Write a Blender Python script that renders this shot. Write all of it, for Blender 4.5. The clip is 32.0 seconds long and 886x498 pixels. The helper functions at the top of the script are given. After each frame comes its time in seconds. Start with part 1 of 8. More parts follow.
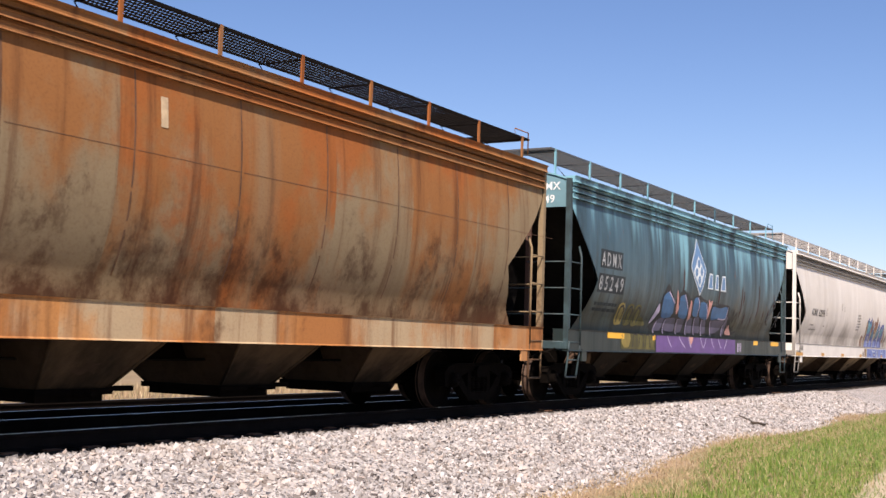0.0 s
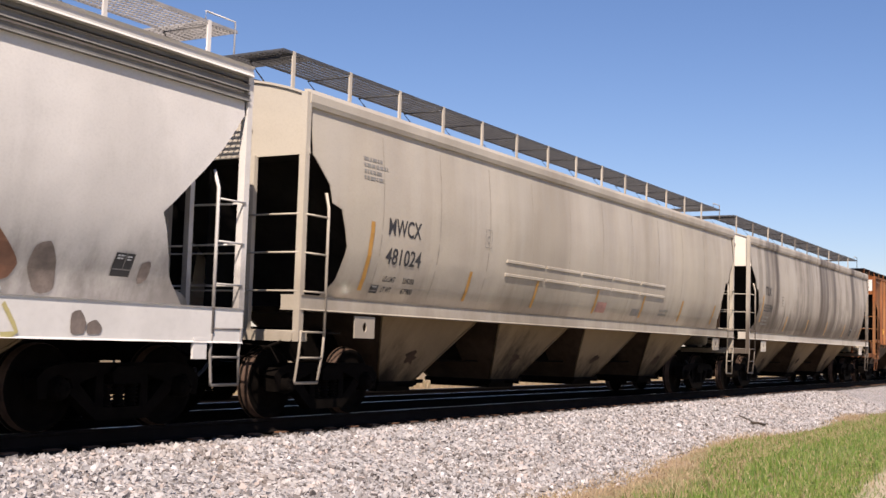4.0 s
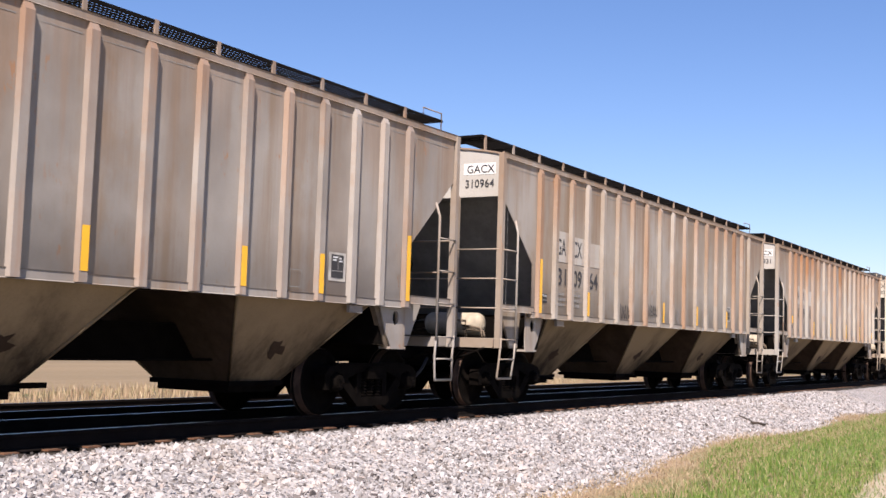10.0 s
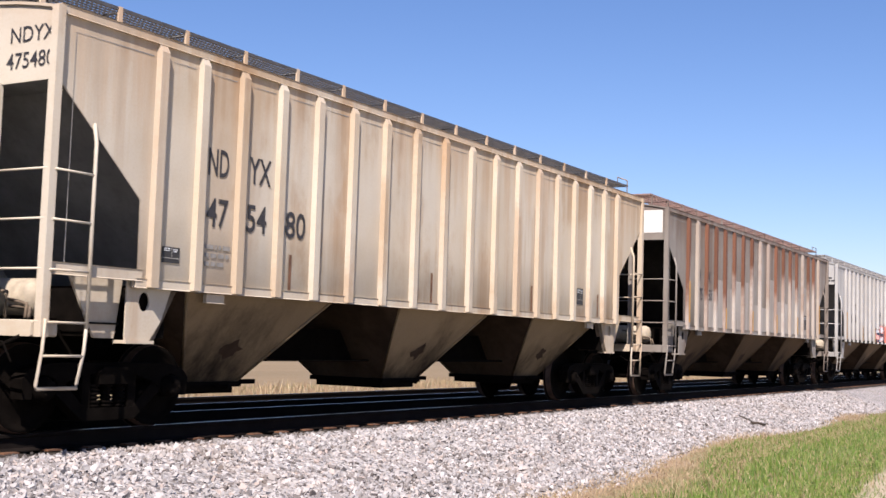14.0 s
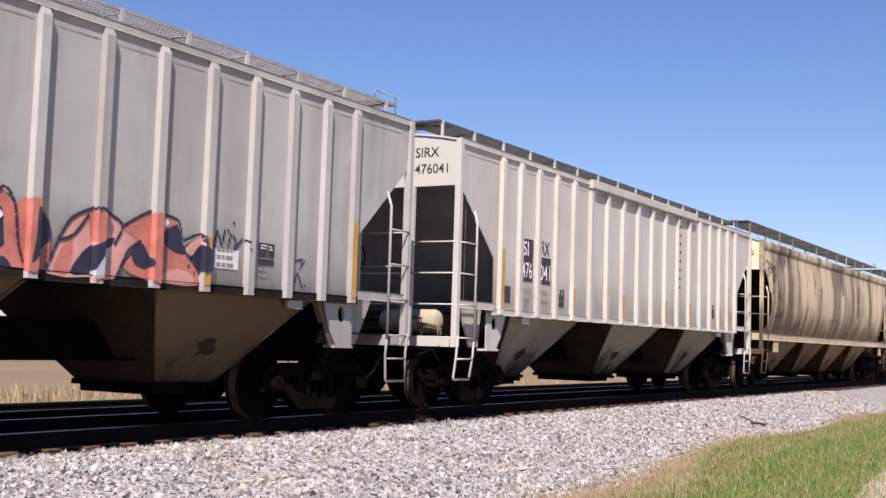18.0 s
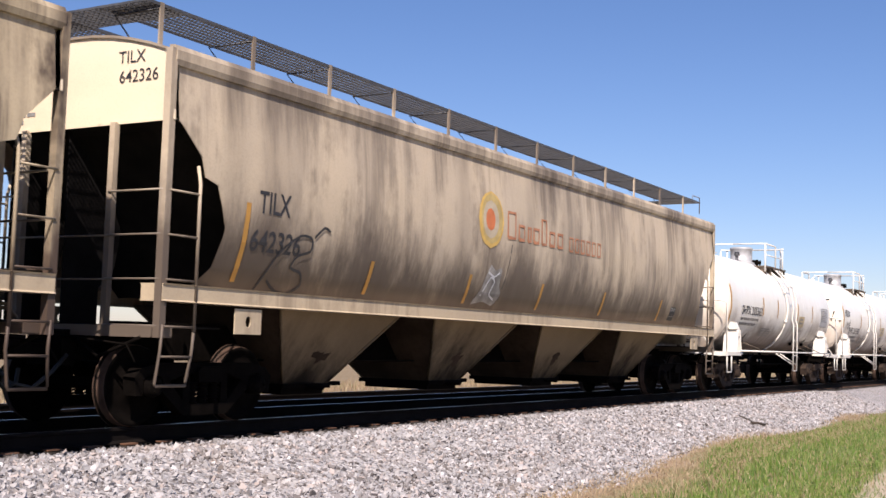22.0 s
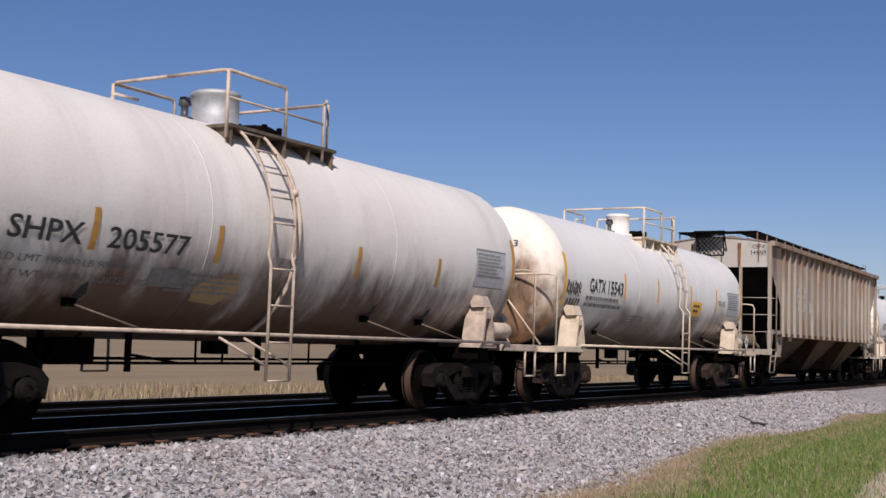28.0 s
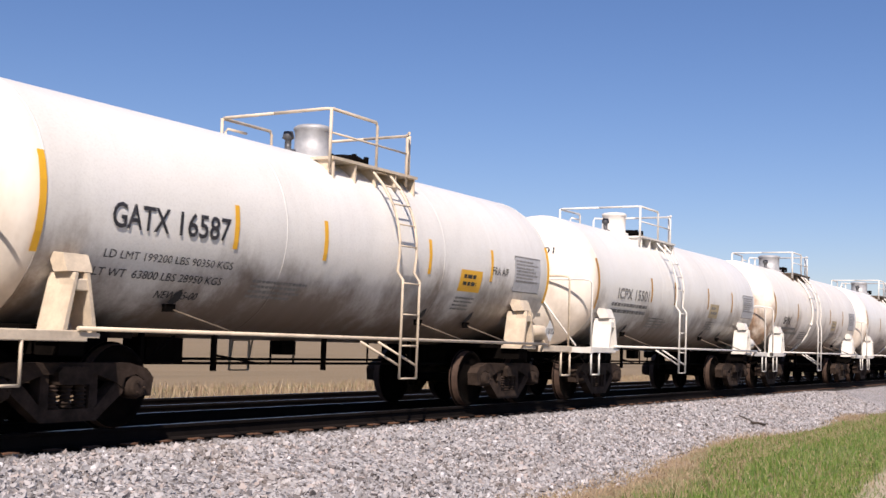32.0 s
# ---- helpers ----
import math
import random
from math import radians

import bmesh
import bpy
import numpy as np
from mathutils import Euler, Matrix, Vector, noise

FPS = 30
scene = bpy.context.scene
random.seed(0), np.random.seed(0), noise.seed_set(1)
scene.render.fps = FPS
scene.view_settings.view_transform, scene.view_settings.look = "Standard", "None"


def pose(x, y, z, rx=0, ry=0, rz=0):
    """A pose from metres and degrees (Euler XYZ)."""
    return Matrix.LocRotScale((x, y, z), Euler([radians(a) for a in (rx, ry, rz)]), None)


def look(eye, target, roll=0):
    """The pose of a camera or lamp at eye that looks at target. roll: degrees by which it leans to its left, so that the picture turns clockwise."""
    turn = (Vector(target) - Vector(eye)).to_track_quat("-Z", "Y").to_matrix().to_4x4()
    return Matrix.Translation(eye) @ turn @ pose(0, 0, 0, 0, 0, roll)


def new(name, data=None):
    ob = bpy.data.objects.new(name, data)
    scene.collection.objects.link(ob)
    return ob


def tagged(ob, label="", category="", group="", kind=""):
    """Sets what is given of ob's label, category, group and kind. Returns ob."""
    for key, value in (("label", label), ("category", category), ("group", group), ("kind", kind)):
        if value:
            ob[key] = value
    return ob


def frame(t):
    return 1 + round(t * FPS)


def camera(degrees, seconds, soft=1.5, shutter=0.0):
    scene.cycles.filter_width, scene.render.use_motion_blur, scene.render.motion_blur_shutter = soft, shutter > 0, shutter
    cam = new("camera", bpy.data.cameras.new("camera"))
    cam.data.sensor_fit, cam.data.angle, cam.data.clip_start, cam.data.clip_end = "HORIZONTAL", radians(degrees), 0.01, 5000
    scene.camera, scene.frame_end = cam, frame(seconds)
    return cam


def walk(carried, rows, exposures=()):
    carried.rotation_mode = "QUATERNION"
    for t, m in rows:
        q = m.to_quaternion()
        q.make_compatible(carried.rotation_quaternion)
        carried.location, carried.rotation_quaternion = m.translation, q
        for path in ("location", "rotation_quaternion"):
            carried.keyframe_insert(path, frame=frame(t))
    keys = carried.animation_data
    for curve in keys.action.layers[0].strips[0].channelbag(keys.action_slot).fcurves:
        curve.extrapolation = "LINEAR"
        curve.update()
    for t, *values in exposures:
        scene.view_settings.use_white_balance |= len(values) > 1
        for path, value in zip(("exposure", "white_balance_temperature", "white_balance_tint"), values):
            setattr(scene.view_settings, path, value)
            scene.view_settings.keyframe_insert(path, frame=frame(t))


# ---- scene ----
SPEED = ((0.0, 10.919), (16.0, 10.801), (32.0, 10.677))


def run(t):
    """Metres that the train has rolled since the start."""
    s = 0.0
    for (a, va), (b, vb) in zip(SPEED, SPEED[1:]):
        d = min(max(t - a, 0.0), b - a)
        s += va * d + (vb - va) * d * d / (2 * (b - a))
    return s


BASE_EV = 0.70
cam = camera(41.503, 32.0, soft=1.5, shutter=0.04)
EYE = pose(0, -10.438, 1.046, 90 + 4.560, 0, 30.733 - 90) @ pose(0, 0, 0, 0, 0, 1.803)
walk(cam, [(0.0, EYE), (32.0, EYE)],
     exposures=[(t, e + BASE_EV, k, 17) for t, e, k in
                ((0.0, 0.26, 7000), (2.0, 0.30, 6900), (4.5, 0.03, 6900), (6.0, 0.05, 6850), (7.0, 0.0, 6750), (8.0, 0.2, 6600), (12.0, 0.34, 6500), (13.5, 0.30, 6450), (15.5, 0.02, 6400), (17.0, 0.10, 6450), (18.0, 0.06, 6450), (20.0, 0.04, 6550), (21.0, 0.0, 6450), (23.0, 0.08, 6450),
                 (24.0, -0.14, 6150), (26.5, -0.58, 6100), (28.0, -0.64, 6200), (30.0, -0.64, 6350), (31.0, -0.32, 6450), (32.0, -0.2, 6500))])

# ---- light ----
SUN_EL, SUN_SIDE = radians(45), radians(27)
to_sun = Vector((-math.cos(SUN_EL) * math.cos(SUN_SIDE), -math.cos(SUN_EL) * math.sin(SUN_SIDE), math.sin(SUN_EL)))
sun = new("sun", bpy.data.lights.new("sun", "SUN"))
sun.data.energy, sun.data.angle, sun.data.color = 5.0, radians(0.5), (1.0, 0.92, 0.80)
sun.matrix_world = Matrix.Translation((0, 0, 60)) @ (-to_sun).to_track_quat("-Z", "Y").to_matrix().to_4x4()

world = bpy.data.worlds.new("sky")
scene.world = world
world.use_nodes = True
wn = world.node_tree.nodes
sky = wn.new("ShaderNodeTexSky")
sky.sky_type = "NISHITA"
sky.sun_disc = False
sky.sun_elevation = SUN_EL
sky.sun_rotation = math.atan2(to_sun.x, to_sun.y)
sky.air_density, sky.dust_density, sky.ozone_density = 1.0, 0.35, 3.5
wn["Background"].inputs["Strength"].default_value = 0.066
deep = wn.new("ShaderNodeHueSaturation")
deep.inputs["Saturation"].default_value = 1.13
violet = wn.new("ShaderNodeMix")
violet.data_type, violet.blend_type = "RGBA", "MULTIPLY"
violet.inputs[0].default_value = 1.0
violet.inputs[7].default_value = (1.035, 0.98, 1.09, 1.0)
world.node_tree.links.new(sky.outputs[0], deep.inputs["Color"])
world.node_tree.links.new(deep.outputs[0], violet.inputs[6])
world.node_tree.links.new(violet.outputs[2], wn["Background"].inputs["Color"])


# ---- materials ----
def rgb(c):
    return (c[0], c[1], c[2], 1.0)


class Nodes:
    """A short way to write a node material."""

    def __init__(self, name, rough=0.6, metal=0.0):
        self.m = bpy.data.materials.new(name)
        self.m.use_nodes = True
        self.t = self.m.node_tree
        self.b = self.t.nodes["Principled BSDF"]
        self.b.inputs["Roughness"].default_value = rough
        self.b.inputs["Metallic"].default_value = metal
        self.co = self.add("ShaderNodeTexCoord").outputs["Object"]

    def add(self, kind):
        return self.t.nodes.new(kind)

    def link(self, a, b):
        self.t.links.new(a, b)

    def noise(self, scale=(1, 1, 1), size=1.0, detail=4.0, rough=0.55, shift=0.0, source=None):
        mp = self.add("ShaderNodeMapping")
        mp.inputs["Scale"].default_value = scale
        mp.inputs["Location"].default_value = (shift, shift * 1.7, shift * 0.6)
        self.link(source or self.co, mp.inputs["Vector"])
        n = self.add("ShaderNodeTexNoise")
        n.inputs["Scale"].default_value = size
        n.inputs["Detail"].default_value = detail
        n.inputs["Roughness"].default_value = rough
        self.link(mp.outputs[0], n.inputs["Vector"])
        return n.outputs["Fac"]

    def ramp(self, fac, lo, hi, a=0.0, b=1.0):
        n = self.add("ShaderNodeMapRange")
        n.interpolation_type = "SMOOTHSTEP"
        for key, value in (("From Min", lo), ("From Max", hi), ("To Min", a), ("To Max", b)):
            n.inputs[key].default_value = value
        self.link(fac, n.inputs["Value"])
        return n.outputs["Result"]

    def math(self, op, a, b):
        n = self.add("ShaderNodeMath")
        n.operation = op
        for i, v in enumerate((a, b)):
            if isinstance(v, (int, float)):
                n.inputs[i].default_value = v
            else:
                self.link(v, n.inputs[i])
        return n.outputs[0]

    def mix(self, fac, a, b):
        n = self.add("ShaderNodeMix")
        n.data_type = "RGBA"
        for key, v in ((0, fac), (6, a), (7, b)):
            if isinstance(v, (int, float)):
                n.inputs[key].default_value = v
            elif isinstance(v, tuple):
                n.inputs[key].default_value = rgb(v)
            else:
                self.link(v, n.inputs[key])
        return n.outputs[2]

    def axis(self, k):
        n = self.add("ShaderNodeSeparateXYZ")
        self.link(self.co, n.inputs[0])
        return n.outputs[k]

    def finish(self, colour, bump=None, strength=0.2, dist=0.01, rough=None):
        if isinstance(colour, tuple):
            self.b.inputs["Base Color"].default_value = rgb(colour)
        else:
            self.link(colour, self.b.inputs["Base Color"])
        if rough is not None:
            self.link(rough, self.b.inputs["Roughness"])
        if bump is not None:
            n = self.add("ShaderNodeBump")
            n.inputs["Strength"].default_value = strength
            n.inputs["Distance"].default_value = dist
            self.link(bump, n.inputs["Height"])
            self.link(n.outputs[0], self.b.inputs["Normal"])
        return self.m


def painted(name, base, faded, grime=(0.06, 0.05, 0.04), streaks=0.5, rust=0.0, rust_col=(0.26, 0.085, 0.028),
            low=0.0, shift=0.0, rough=0.55, wide=1.0, gloss=0.35, bands=0.0, top=2.3, runs=0.0, run_col=(0.30, 0.13, 0.05), run_z=2.7, pale=0.0, pale_col=(0.5, 0.5, 0.5), specks=0.0, each=False, band_lo=0.50):
    """Weathered car paint: two tones, run-down streaks, rust blooms and road grime splashed up from below."""
    n = Nodes(name, rough)
    n.b.inputs["Specular IOR Level"].default_value = gloss
    if each:
        # every piece that shares the mesh takes its own stretch of the pattern
        add = n.add("ShaderNodeVectorMath")
        add.operation = "MULTIPLY_ADD"
        n.link(n.add("ShaderNodeObjectInfo").outputs["Random"], add.inputs[0])
        add.inputs[1].default_value = (37.0, 11.0, 0.0)
        n.link(n.co, add.inputs[2])
        n.co = add.outputs[0]
    big = n.noise((0.5, 0.5, 0.35), 1.0, 5, 0.6, shift)
    col = n.mix(n.ramp(big, 0.35, 0.65), base, faded)
    run_a = n.noise((1.1 / wide, 0.05, 0.05), 1.0, 2.5, 0.5, shift + 3)
    run_b = n.noise((3.6, 0.08, 0.11), 1.0, 7, 0.68, shift + 9)
    zone = n.noise((0.55, 0.1, 0.30), 1.0, 6, 0.68, shift + 13)
    if bands:
        col = n.mix(n.math("MULTIPLY", n.ramp(run_a, band_lo, band_lo + 0.16), bands), col, grime)
    f = n.math("MULTIPLY", n.ramp(zone, 0.46, 0.58), n.ramp(run_b, 0.38, 0.60))
    col = n.mix(n.math("MULTIPLY", f, streaks), col, grime)
    if pale:
        lit = n.noise((2.0 / wide, 0.08, 0.07), 1.0, 4, 0.55, shift + 41)
        high = n.math("MULTIPLY", n.math("SUBTRACT", n.axis(2), 2.9), 0.12)
        col = n.mix(n.math("MULTIPLY", n.ramp(n.math("ADD", lit, high), 0.52, 0.70), pale), col, pale_col)
    if runs:
        drip = n.noise((1.9 / wide, 0.08, 0.16), 1.0, 7, 0.66, shift + 53)
        high = n.math("MULTIPLY", n.math("SUBTRACT", n.axis(2), run_z), 0.16)
        fr = n.math("MULTIPLY", n.ramp(n.math("ADD", drip, high), 0.46, 0.70), runs)
        if each:
            fr = n.math("MULTIPLY", fr, n.ramp(n.add("ShaderNodeObjectInfo").outputs["Random"], 0.30, 0.62, 0.12, 1.0))
        col = n.mix(fr, col, n.mix(n.ramp(run_b, 0.35, 0.7), run_col, tuple(v * 0.5 for v in run_col)))
    if rust:
        r1 = n.noise((0.9, 0.9, 0.3), 1.0, 8, 0.7, shift + 17)
        r2 = n.noise((5.0, 5.0, 0.5), 1.0, 6, 0.65, shift + 23)
        rr = n.math("MULTIPLY", n.ramp(r1, 0.66 - 0.3 * rust, 0.86 - 0.3 * rust), n.ramp(r2, 0.3, 0.7, 0.25, 1.0))
        col = n.mix(rr, col, n.mix(r2, rust_col, tuple(v * 0.45 for v in rust_col)))
    # darker towards the bottom: road grime, and belly shade on the white tanks
    if low:
        splash = n.noise((1.7 / wide, 0.5, 0.35), 1.0, 8, 0.70, shift + 31)
        h = n.math("MULTIPLY", n.math("SUBTRACT", top, n.axis(2)), 0.30)
        g = n.ramp(n.math("ADD", splash, h), 0.46, 0.80)
        col = n.mix(n.math("MULTIPLY", g, low), col, grime)
    if specks:
        sp = n.noise((7.0, 7.0, 2.6), 1.0, 6, 0.7, shift + 61)
        where = n.noise((0.8, 0.5, 0.6), 1.0, 3, 0.5, shift + 67)
        col = n.mix(n.math("MULTIPLY", n.ramp(sp, 0.60, 0.68), n.ramp(where, 0.42, 0.60, 0.0, specks)), col, rust_col)
    fine = n.noise((1, 1, 1), 40.0, 3, 0.6, shift)
    dent = n.noise((1, 1, 1), 1.1, 2, 0.5, shift + 5)
    col = n.mix(n.ramp(fine, 0.4, 0.75, 0.0, 0.12), col, grime)
    return n.finish(col, n.math("ADD", n.math("MULTIPLY", dent, 6.5), n.math("MULTIPLY", fine, 0.1)), 0.35, 0.012,
                    n.ramp(run_b, 0.2, 0.8, rough - 0.08, rough + 0.15))


def rust_patchwork(name, tan, orange, brown, bright, shift, pitch=1.87, start=0.0, low=True, dark=0.0):
    """Paint gone to rust sheet by sheet: each welded sheet its own tone, blooms, runs and dark stains over it."""
    n = Nodes(name, 0.8)
    n.b.inputs["Specular IOR Level"].default_value = 0.2
    cell = n.math("FLOOR", n.math("DIVIDE", n.math("ADD", n.axis(0), start), pitch), 0.0)
    white = n.add("ShaderNodeTexWhiteNoise")
    white.noise_dimensions = "1D"
    n.link(n.math("ADD", cell, shift), white.inputs["W"])
    tone = n.math("MULTIPLY", n.math("SUBTRACT", white.outputs["Value"], 0.5), 0.26)
    big = n.noise((0.55, 0.5, 0.36), 1.0, 7, 0.64, shift)
    if low:
        tone = n.math("ADD", tone, n.math("MULTIPLY", n.math("SUBTRACT", n.axis(2), 2.55), 0.11))
    col = n.mix(n.ramp(n.math("ADD", big, tone), 0.43, 0.60), tan, orange)
    bloom = n.noise((0.62, 0.5, 0.5), 1.0, 6, 0.66, shift + 7)
    col = n.mix(n.ramp(n.math("ADD", bloom, n.math("MULTIPLY", tone, 0.5)), 0.54, 0.68, 0.0, 0.85), col, bright)
    run_a = n.noise((2.6, 0.1, 0.16), 1.0, 7, 0.68, shift + 11)
    col = n.mix(n.ramp(run_a, 0.50, 0.68, 0.0, 0.75), col, brown)
    wash = n.noise((1.1, 0.1, 0.10), 1.0, 4, 0.6, shift + 19)
    col = n.mix(n.ramp(wash, 0.55, 0.72, 0.0, 0.55), col, tan)
    stain = n.noise((1.5, 1.0, 1.1), 1.0, 8, 0.72, shift + 23)
    if low:
        deep = n.math("MULTIPLY", n.math("SUBTRACT", 2.45, n.axis(2)), 0.15)
        stain = n.math("ADD", stain, deep)
    if dark:
        cloud = n.noise((0.5, 0.4, 0.9), 1.0, 4, 0.6, shift + 31)
        stain = n.math("ADD", stain, n.math("MULTIPLY", n.math("SUBTRACT", cloud, 0.5 - dark), 0.7))
    col = n.mix(n.ramp(stain, 0.53, 0.74, 0.0, 0.85), col, tuple(v * 0.62 for v in brown))
    fine = n.noise((1, 1, 1), 34.0, 4, 0.65, shift)
    col = n.mix(n.ramp(fine, 0.45, 0.75, 0.0, 0.3), col, brown)
    dent = n.noise((1, 1, 1), 1.2, 2, 0.5, shift + 5)
    return n.finish(col, n.math("ADD", n.math("MULTIPLY", dent, 4.0), n.math("MULTIPLY", fine, 0.15)), 0.35, 0.012)


def painted_ribs(name, **look):
    """The sheets' paint, and the same paint worn differently on every rib."""
    return painted(name, **look), painted(name + "_on_ribs", each=True, **look)


def plain(name, col, rough=0.6, metal=0.0, vary=0.25, size=6.0, bump=0.15, gloss=0.5):
    n = Nodes(name, rough, metal)
    n.b.inputs["Specular IOR Level"].default_value = gloss
    f = n.noise((1, 1, 1), size, 5, 0.6)
    g = n.noise((1, 1, 1), size * 7, 3, 0.6)
    c = n.mix(n.ramp(f, 0.3, 0.7), col, tuple(v * (1 - vary) for v in col))
    c = n.mix(n.ramp(g, 0.45, 0.75, 0.0, vary), c, tuple(v * 0.5 for v in col))
    return n.finish(c, g, bump, 0.004)


DUSTY = plain("dust_caked_fittings", (0.15, 0.115, 0.085), 0.8, 0.0, 0.5, gloss=0.2)
RESERVOIR = plain("dusty_tan_reservoir_paint", (0.40, 0.34, 0.26), 0.7, 0.0, 0.35)
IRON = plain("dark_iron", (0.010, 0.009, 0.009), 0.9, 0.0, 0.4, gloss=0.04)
# Greasy steel deepened to near black, painting in shade under the cars.
GREASE_SHADE = plain("greasy_steel", (0.006, 0.0047, 0.004), 0.9, 0.0, 0.5, gloss=0.03)
RUSTY = plain("rusted_steel", (0.16, 0.075, 0.04), 0.8, 0.0, 0.45)
TREAD = plain("worn_tread", (0.075, 0.045, 0.032), 0.75, 0.0, 0.5, gloss=0.2)
GRATING = plain("galvanised_grating", (0.10, 0.10, 0.105), 0.5, 0.4, 0.3)
GALV = plain("bare_galvanised_steel", (0.42, 0.42, 0.43), 0.6, 0.35, 0.25)
PALE_PANEL = plain("pale_data_panel", (0.60, 0.60, 0.62), 0.6, 0.0, 0.1, 9.0, 0.0)
RAILHEAD = plain("polished_railhead", (0.17, 0.165, 0.16), 0.34, 1.0, 0.15, 2.0, 0.05)
# Rail rust darkened far enough to carry the shade under the train.
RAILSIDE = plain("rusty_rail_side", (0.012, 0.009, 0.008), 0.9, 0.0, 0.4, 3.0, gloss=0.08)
YELLOW = plain("yellow_reflector", (0.80, 0.42, 0.02), 0.4, 0.0, 0.1, 3.0, 0.0)
AMBER = plain("faded_amber_strip", (0.50, 0.255, 0.05), 0.5, 0.0, 0.2, 3.0, 0.0)
INK = plain("black_lettering", (0.028, 0.027, 0.032), 0.6, 0.0, 0.3, 9.0, 0.0)
FAINT = plain("worn_grey_lettering", (0.24, 0.23, 0.22), 0.65, 0.0, 0.3, 12.0, 0.0)
PALE = plain("white_lettering", (0.70, 0.72, 0.74), 0.6, 0.0, 0.25, 9.0, 0.0)
SHADE_PATCH = plain("dark_stencil_panel", (0.03, 0.03, 0.033), 0.7, 0.0, 0.3, 9.0, 0.0)
WHITE_PATCH = plain("white_stencil_panel", (0.62, 0.61, 0.59), 0.6, 0.0, 0.1, 9.0, 0.0)
HOSE = plain("black_rubber_hose", (0.02, 0.02, 0.02), 0.6)


# ---- mesh tools ----
class Geo:
    def __init__(self):
        self.v, self.f, self.smooth = [], [], []

    def add(self, verts, faces, smooth=False):
        o = len(self.v)
        self.v += [tuple(p) for p in verts]
        self.f += [tuple(i + o for i in q) for q in faces]
        self.smooth += [smooth] * len(faces)
        return self

    def box(self, x0, x1, y0, y1, z0, z1):
        x0, x1 = min(x0, x1), max(x0, x1)
        y0, y1 = min(y0, y1), max(y0, y1)
        v = [(x, y, z) for z in (z0, z1) for y in (y0, y1) for x in (x0, x1)]
        return self.add(v, [(0, 2, 3, 1), (4, 5, 7, 6), (0, 1, 5, 4), (2, 6, 7, 3), (0, 4, 6, 2), (1, 3, 7, 5)])

    def bevel_box(self, x0, x1, y0, y1, z0, z1, b=0.01):
        """A box with its long edges along x broken."""
        ring = [(y0 + b, z0), (y1 - b, z0), (y1, z0 + b), (y1, z1 - b), (y1 - b, z1), (y0 + b, z1), (y0, z1 - b), (y0, z0 + b)]
        return self.loft([[(x, y, z) for y, z in ring] for x in (x0, x1)], True)

    def loft(self, rings, cap=True, smooth=False, closed=True):
        n = len(rings[0])
        v = [p for r in rings for p in r]
        f = []
        for k in range(len(rings) - 1):
            for i in range(n if closed else n - 1):
                j = (i + 1) % n
                f.append((k * n + i, k * n + j, (k + 1) * n + j, (k + 1) * n + i))
        self.add(v, f, smooth)
        if cap and closed:
            o = len(self.v) - len(v)
            self.f += [tuple(o + i for i in reversed(range(n))), tuple(o + (len(rings) - 1) * n + i for i in range(n))]
            self.smooth += [False, False]
        return self

    def tube(self, pts, r, n=6, smooth=True):
        pts = [Vector(p) for p in pts]
        rings = []
        for i, p in enumerate(pts):
            d = (pts[min(i + 1, len(pts) - 1)] - pts[max(i - 1, 0)]).normalized()
            a = d.cross(Vector((0, 0, 1)) if abs(d.z) < 0.9 else Vector((1, 0, 0))).normalized()
            b = d.cross(a)
            rings.append([p + r * (math.cos(2 * math.pi * k / n) * a + math.sin(2 * math.pi * k / n) * b) for k in range(n)])
        return self.loft(rings, True, smooth)

    def disc_stack(self, centre, axis, profile, n=24, smooth=True):
        """A turned solid: profile of (distance along axis, radius)."""
        c, d = Vector(centre), Vector(axis).normalized()
        a = d.cross(Vector((0, 0, 1)) if abs(d.z) < 0.9 else Vector((1, 0, 0))).normalized()
        b = d.cross(a)
        rings = [[c + d * s + r * (math.cos(2 * math.pi * k / n) * a + math.sin(2 * math.pi * k / n) * b) for k in range(n)]
                 for s, r in profile]
        return self.loft(rings, True, smooth)

    def prism(self, pts, y0, y1):
        """A plate outlined in x and z, between two y."""
        n = len(pts)
        v = [(x, y0, z) for x, z in pts] + [(x, y1, z) for x, z in pts]
        f = [tuple(range(n)), tuple(reversed(range(n, 2 * n)))]
        f += [(i, n + i, n + (i + 1) % n, (i + 1) % n) for i in range(n)]
        return self.add(v, f)

    def mesh(self, name, mats):
        me = bpy.data.meshes.new(name)
        me.from_pydata(self.v, [], self.f)
        me.polygons.foreach_set("use_smooth", self.smooth)
        for m in (mats if isinstance(mats, (list, tuple)) else [mats]):
            me.materials.append(m)
        me.update()
        return me


def part(name, geo, mat, parent, label=""):
    """One mesh object under a thing or under a part. geo: a Geo, or a mesh to share."""
    ob = new(name, geo.mesh(name, mat) if isinstance(geo, Geo) else geo)
    ob.parent = parent
    if label:
        tagged(ob, label)
    return ob


def thing(name, label, category, group="", at=None, kind=""):
    ob = new(name)
    ob.empty_display_size = 0.2
    if at:
        ob.matrix_basis = at
    return tagged(ob, label, category, group, kind)


def solid(name, geo, mat, label, category, group="", kind=""):
    return tagged(new(name, geo.mesh(name, mat)), label, category, group, kind)


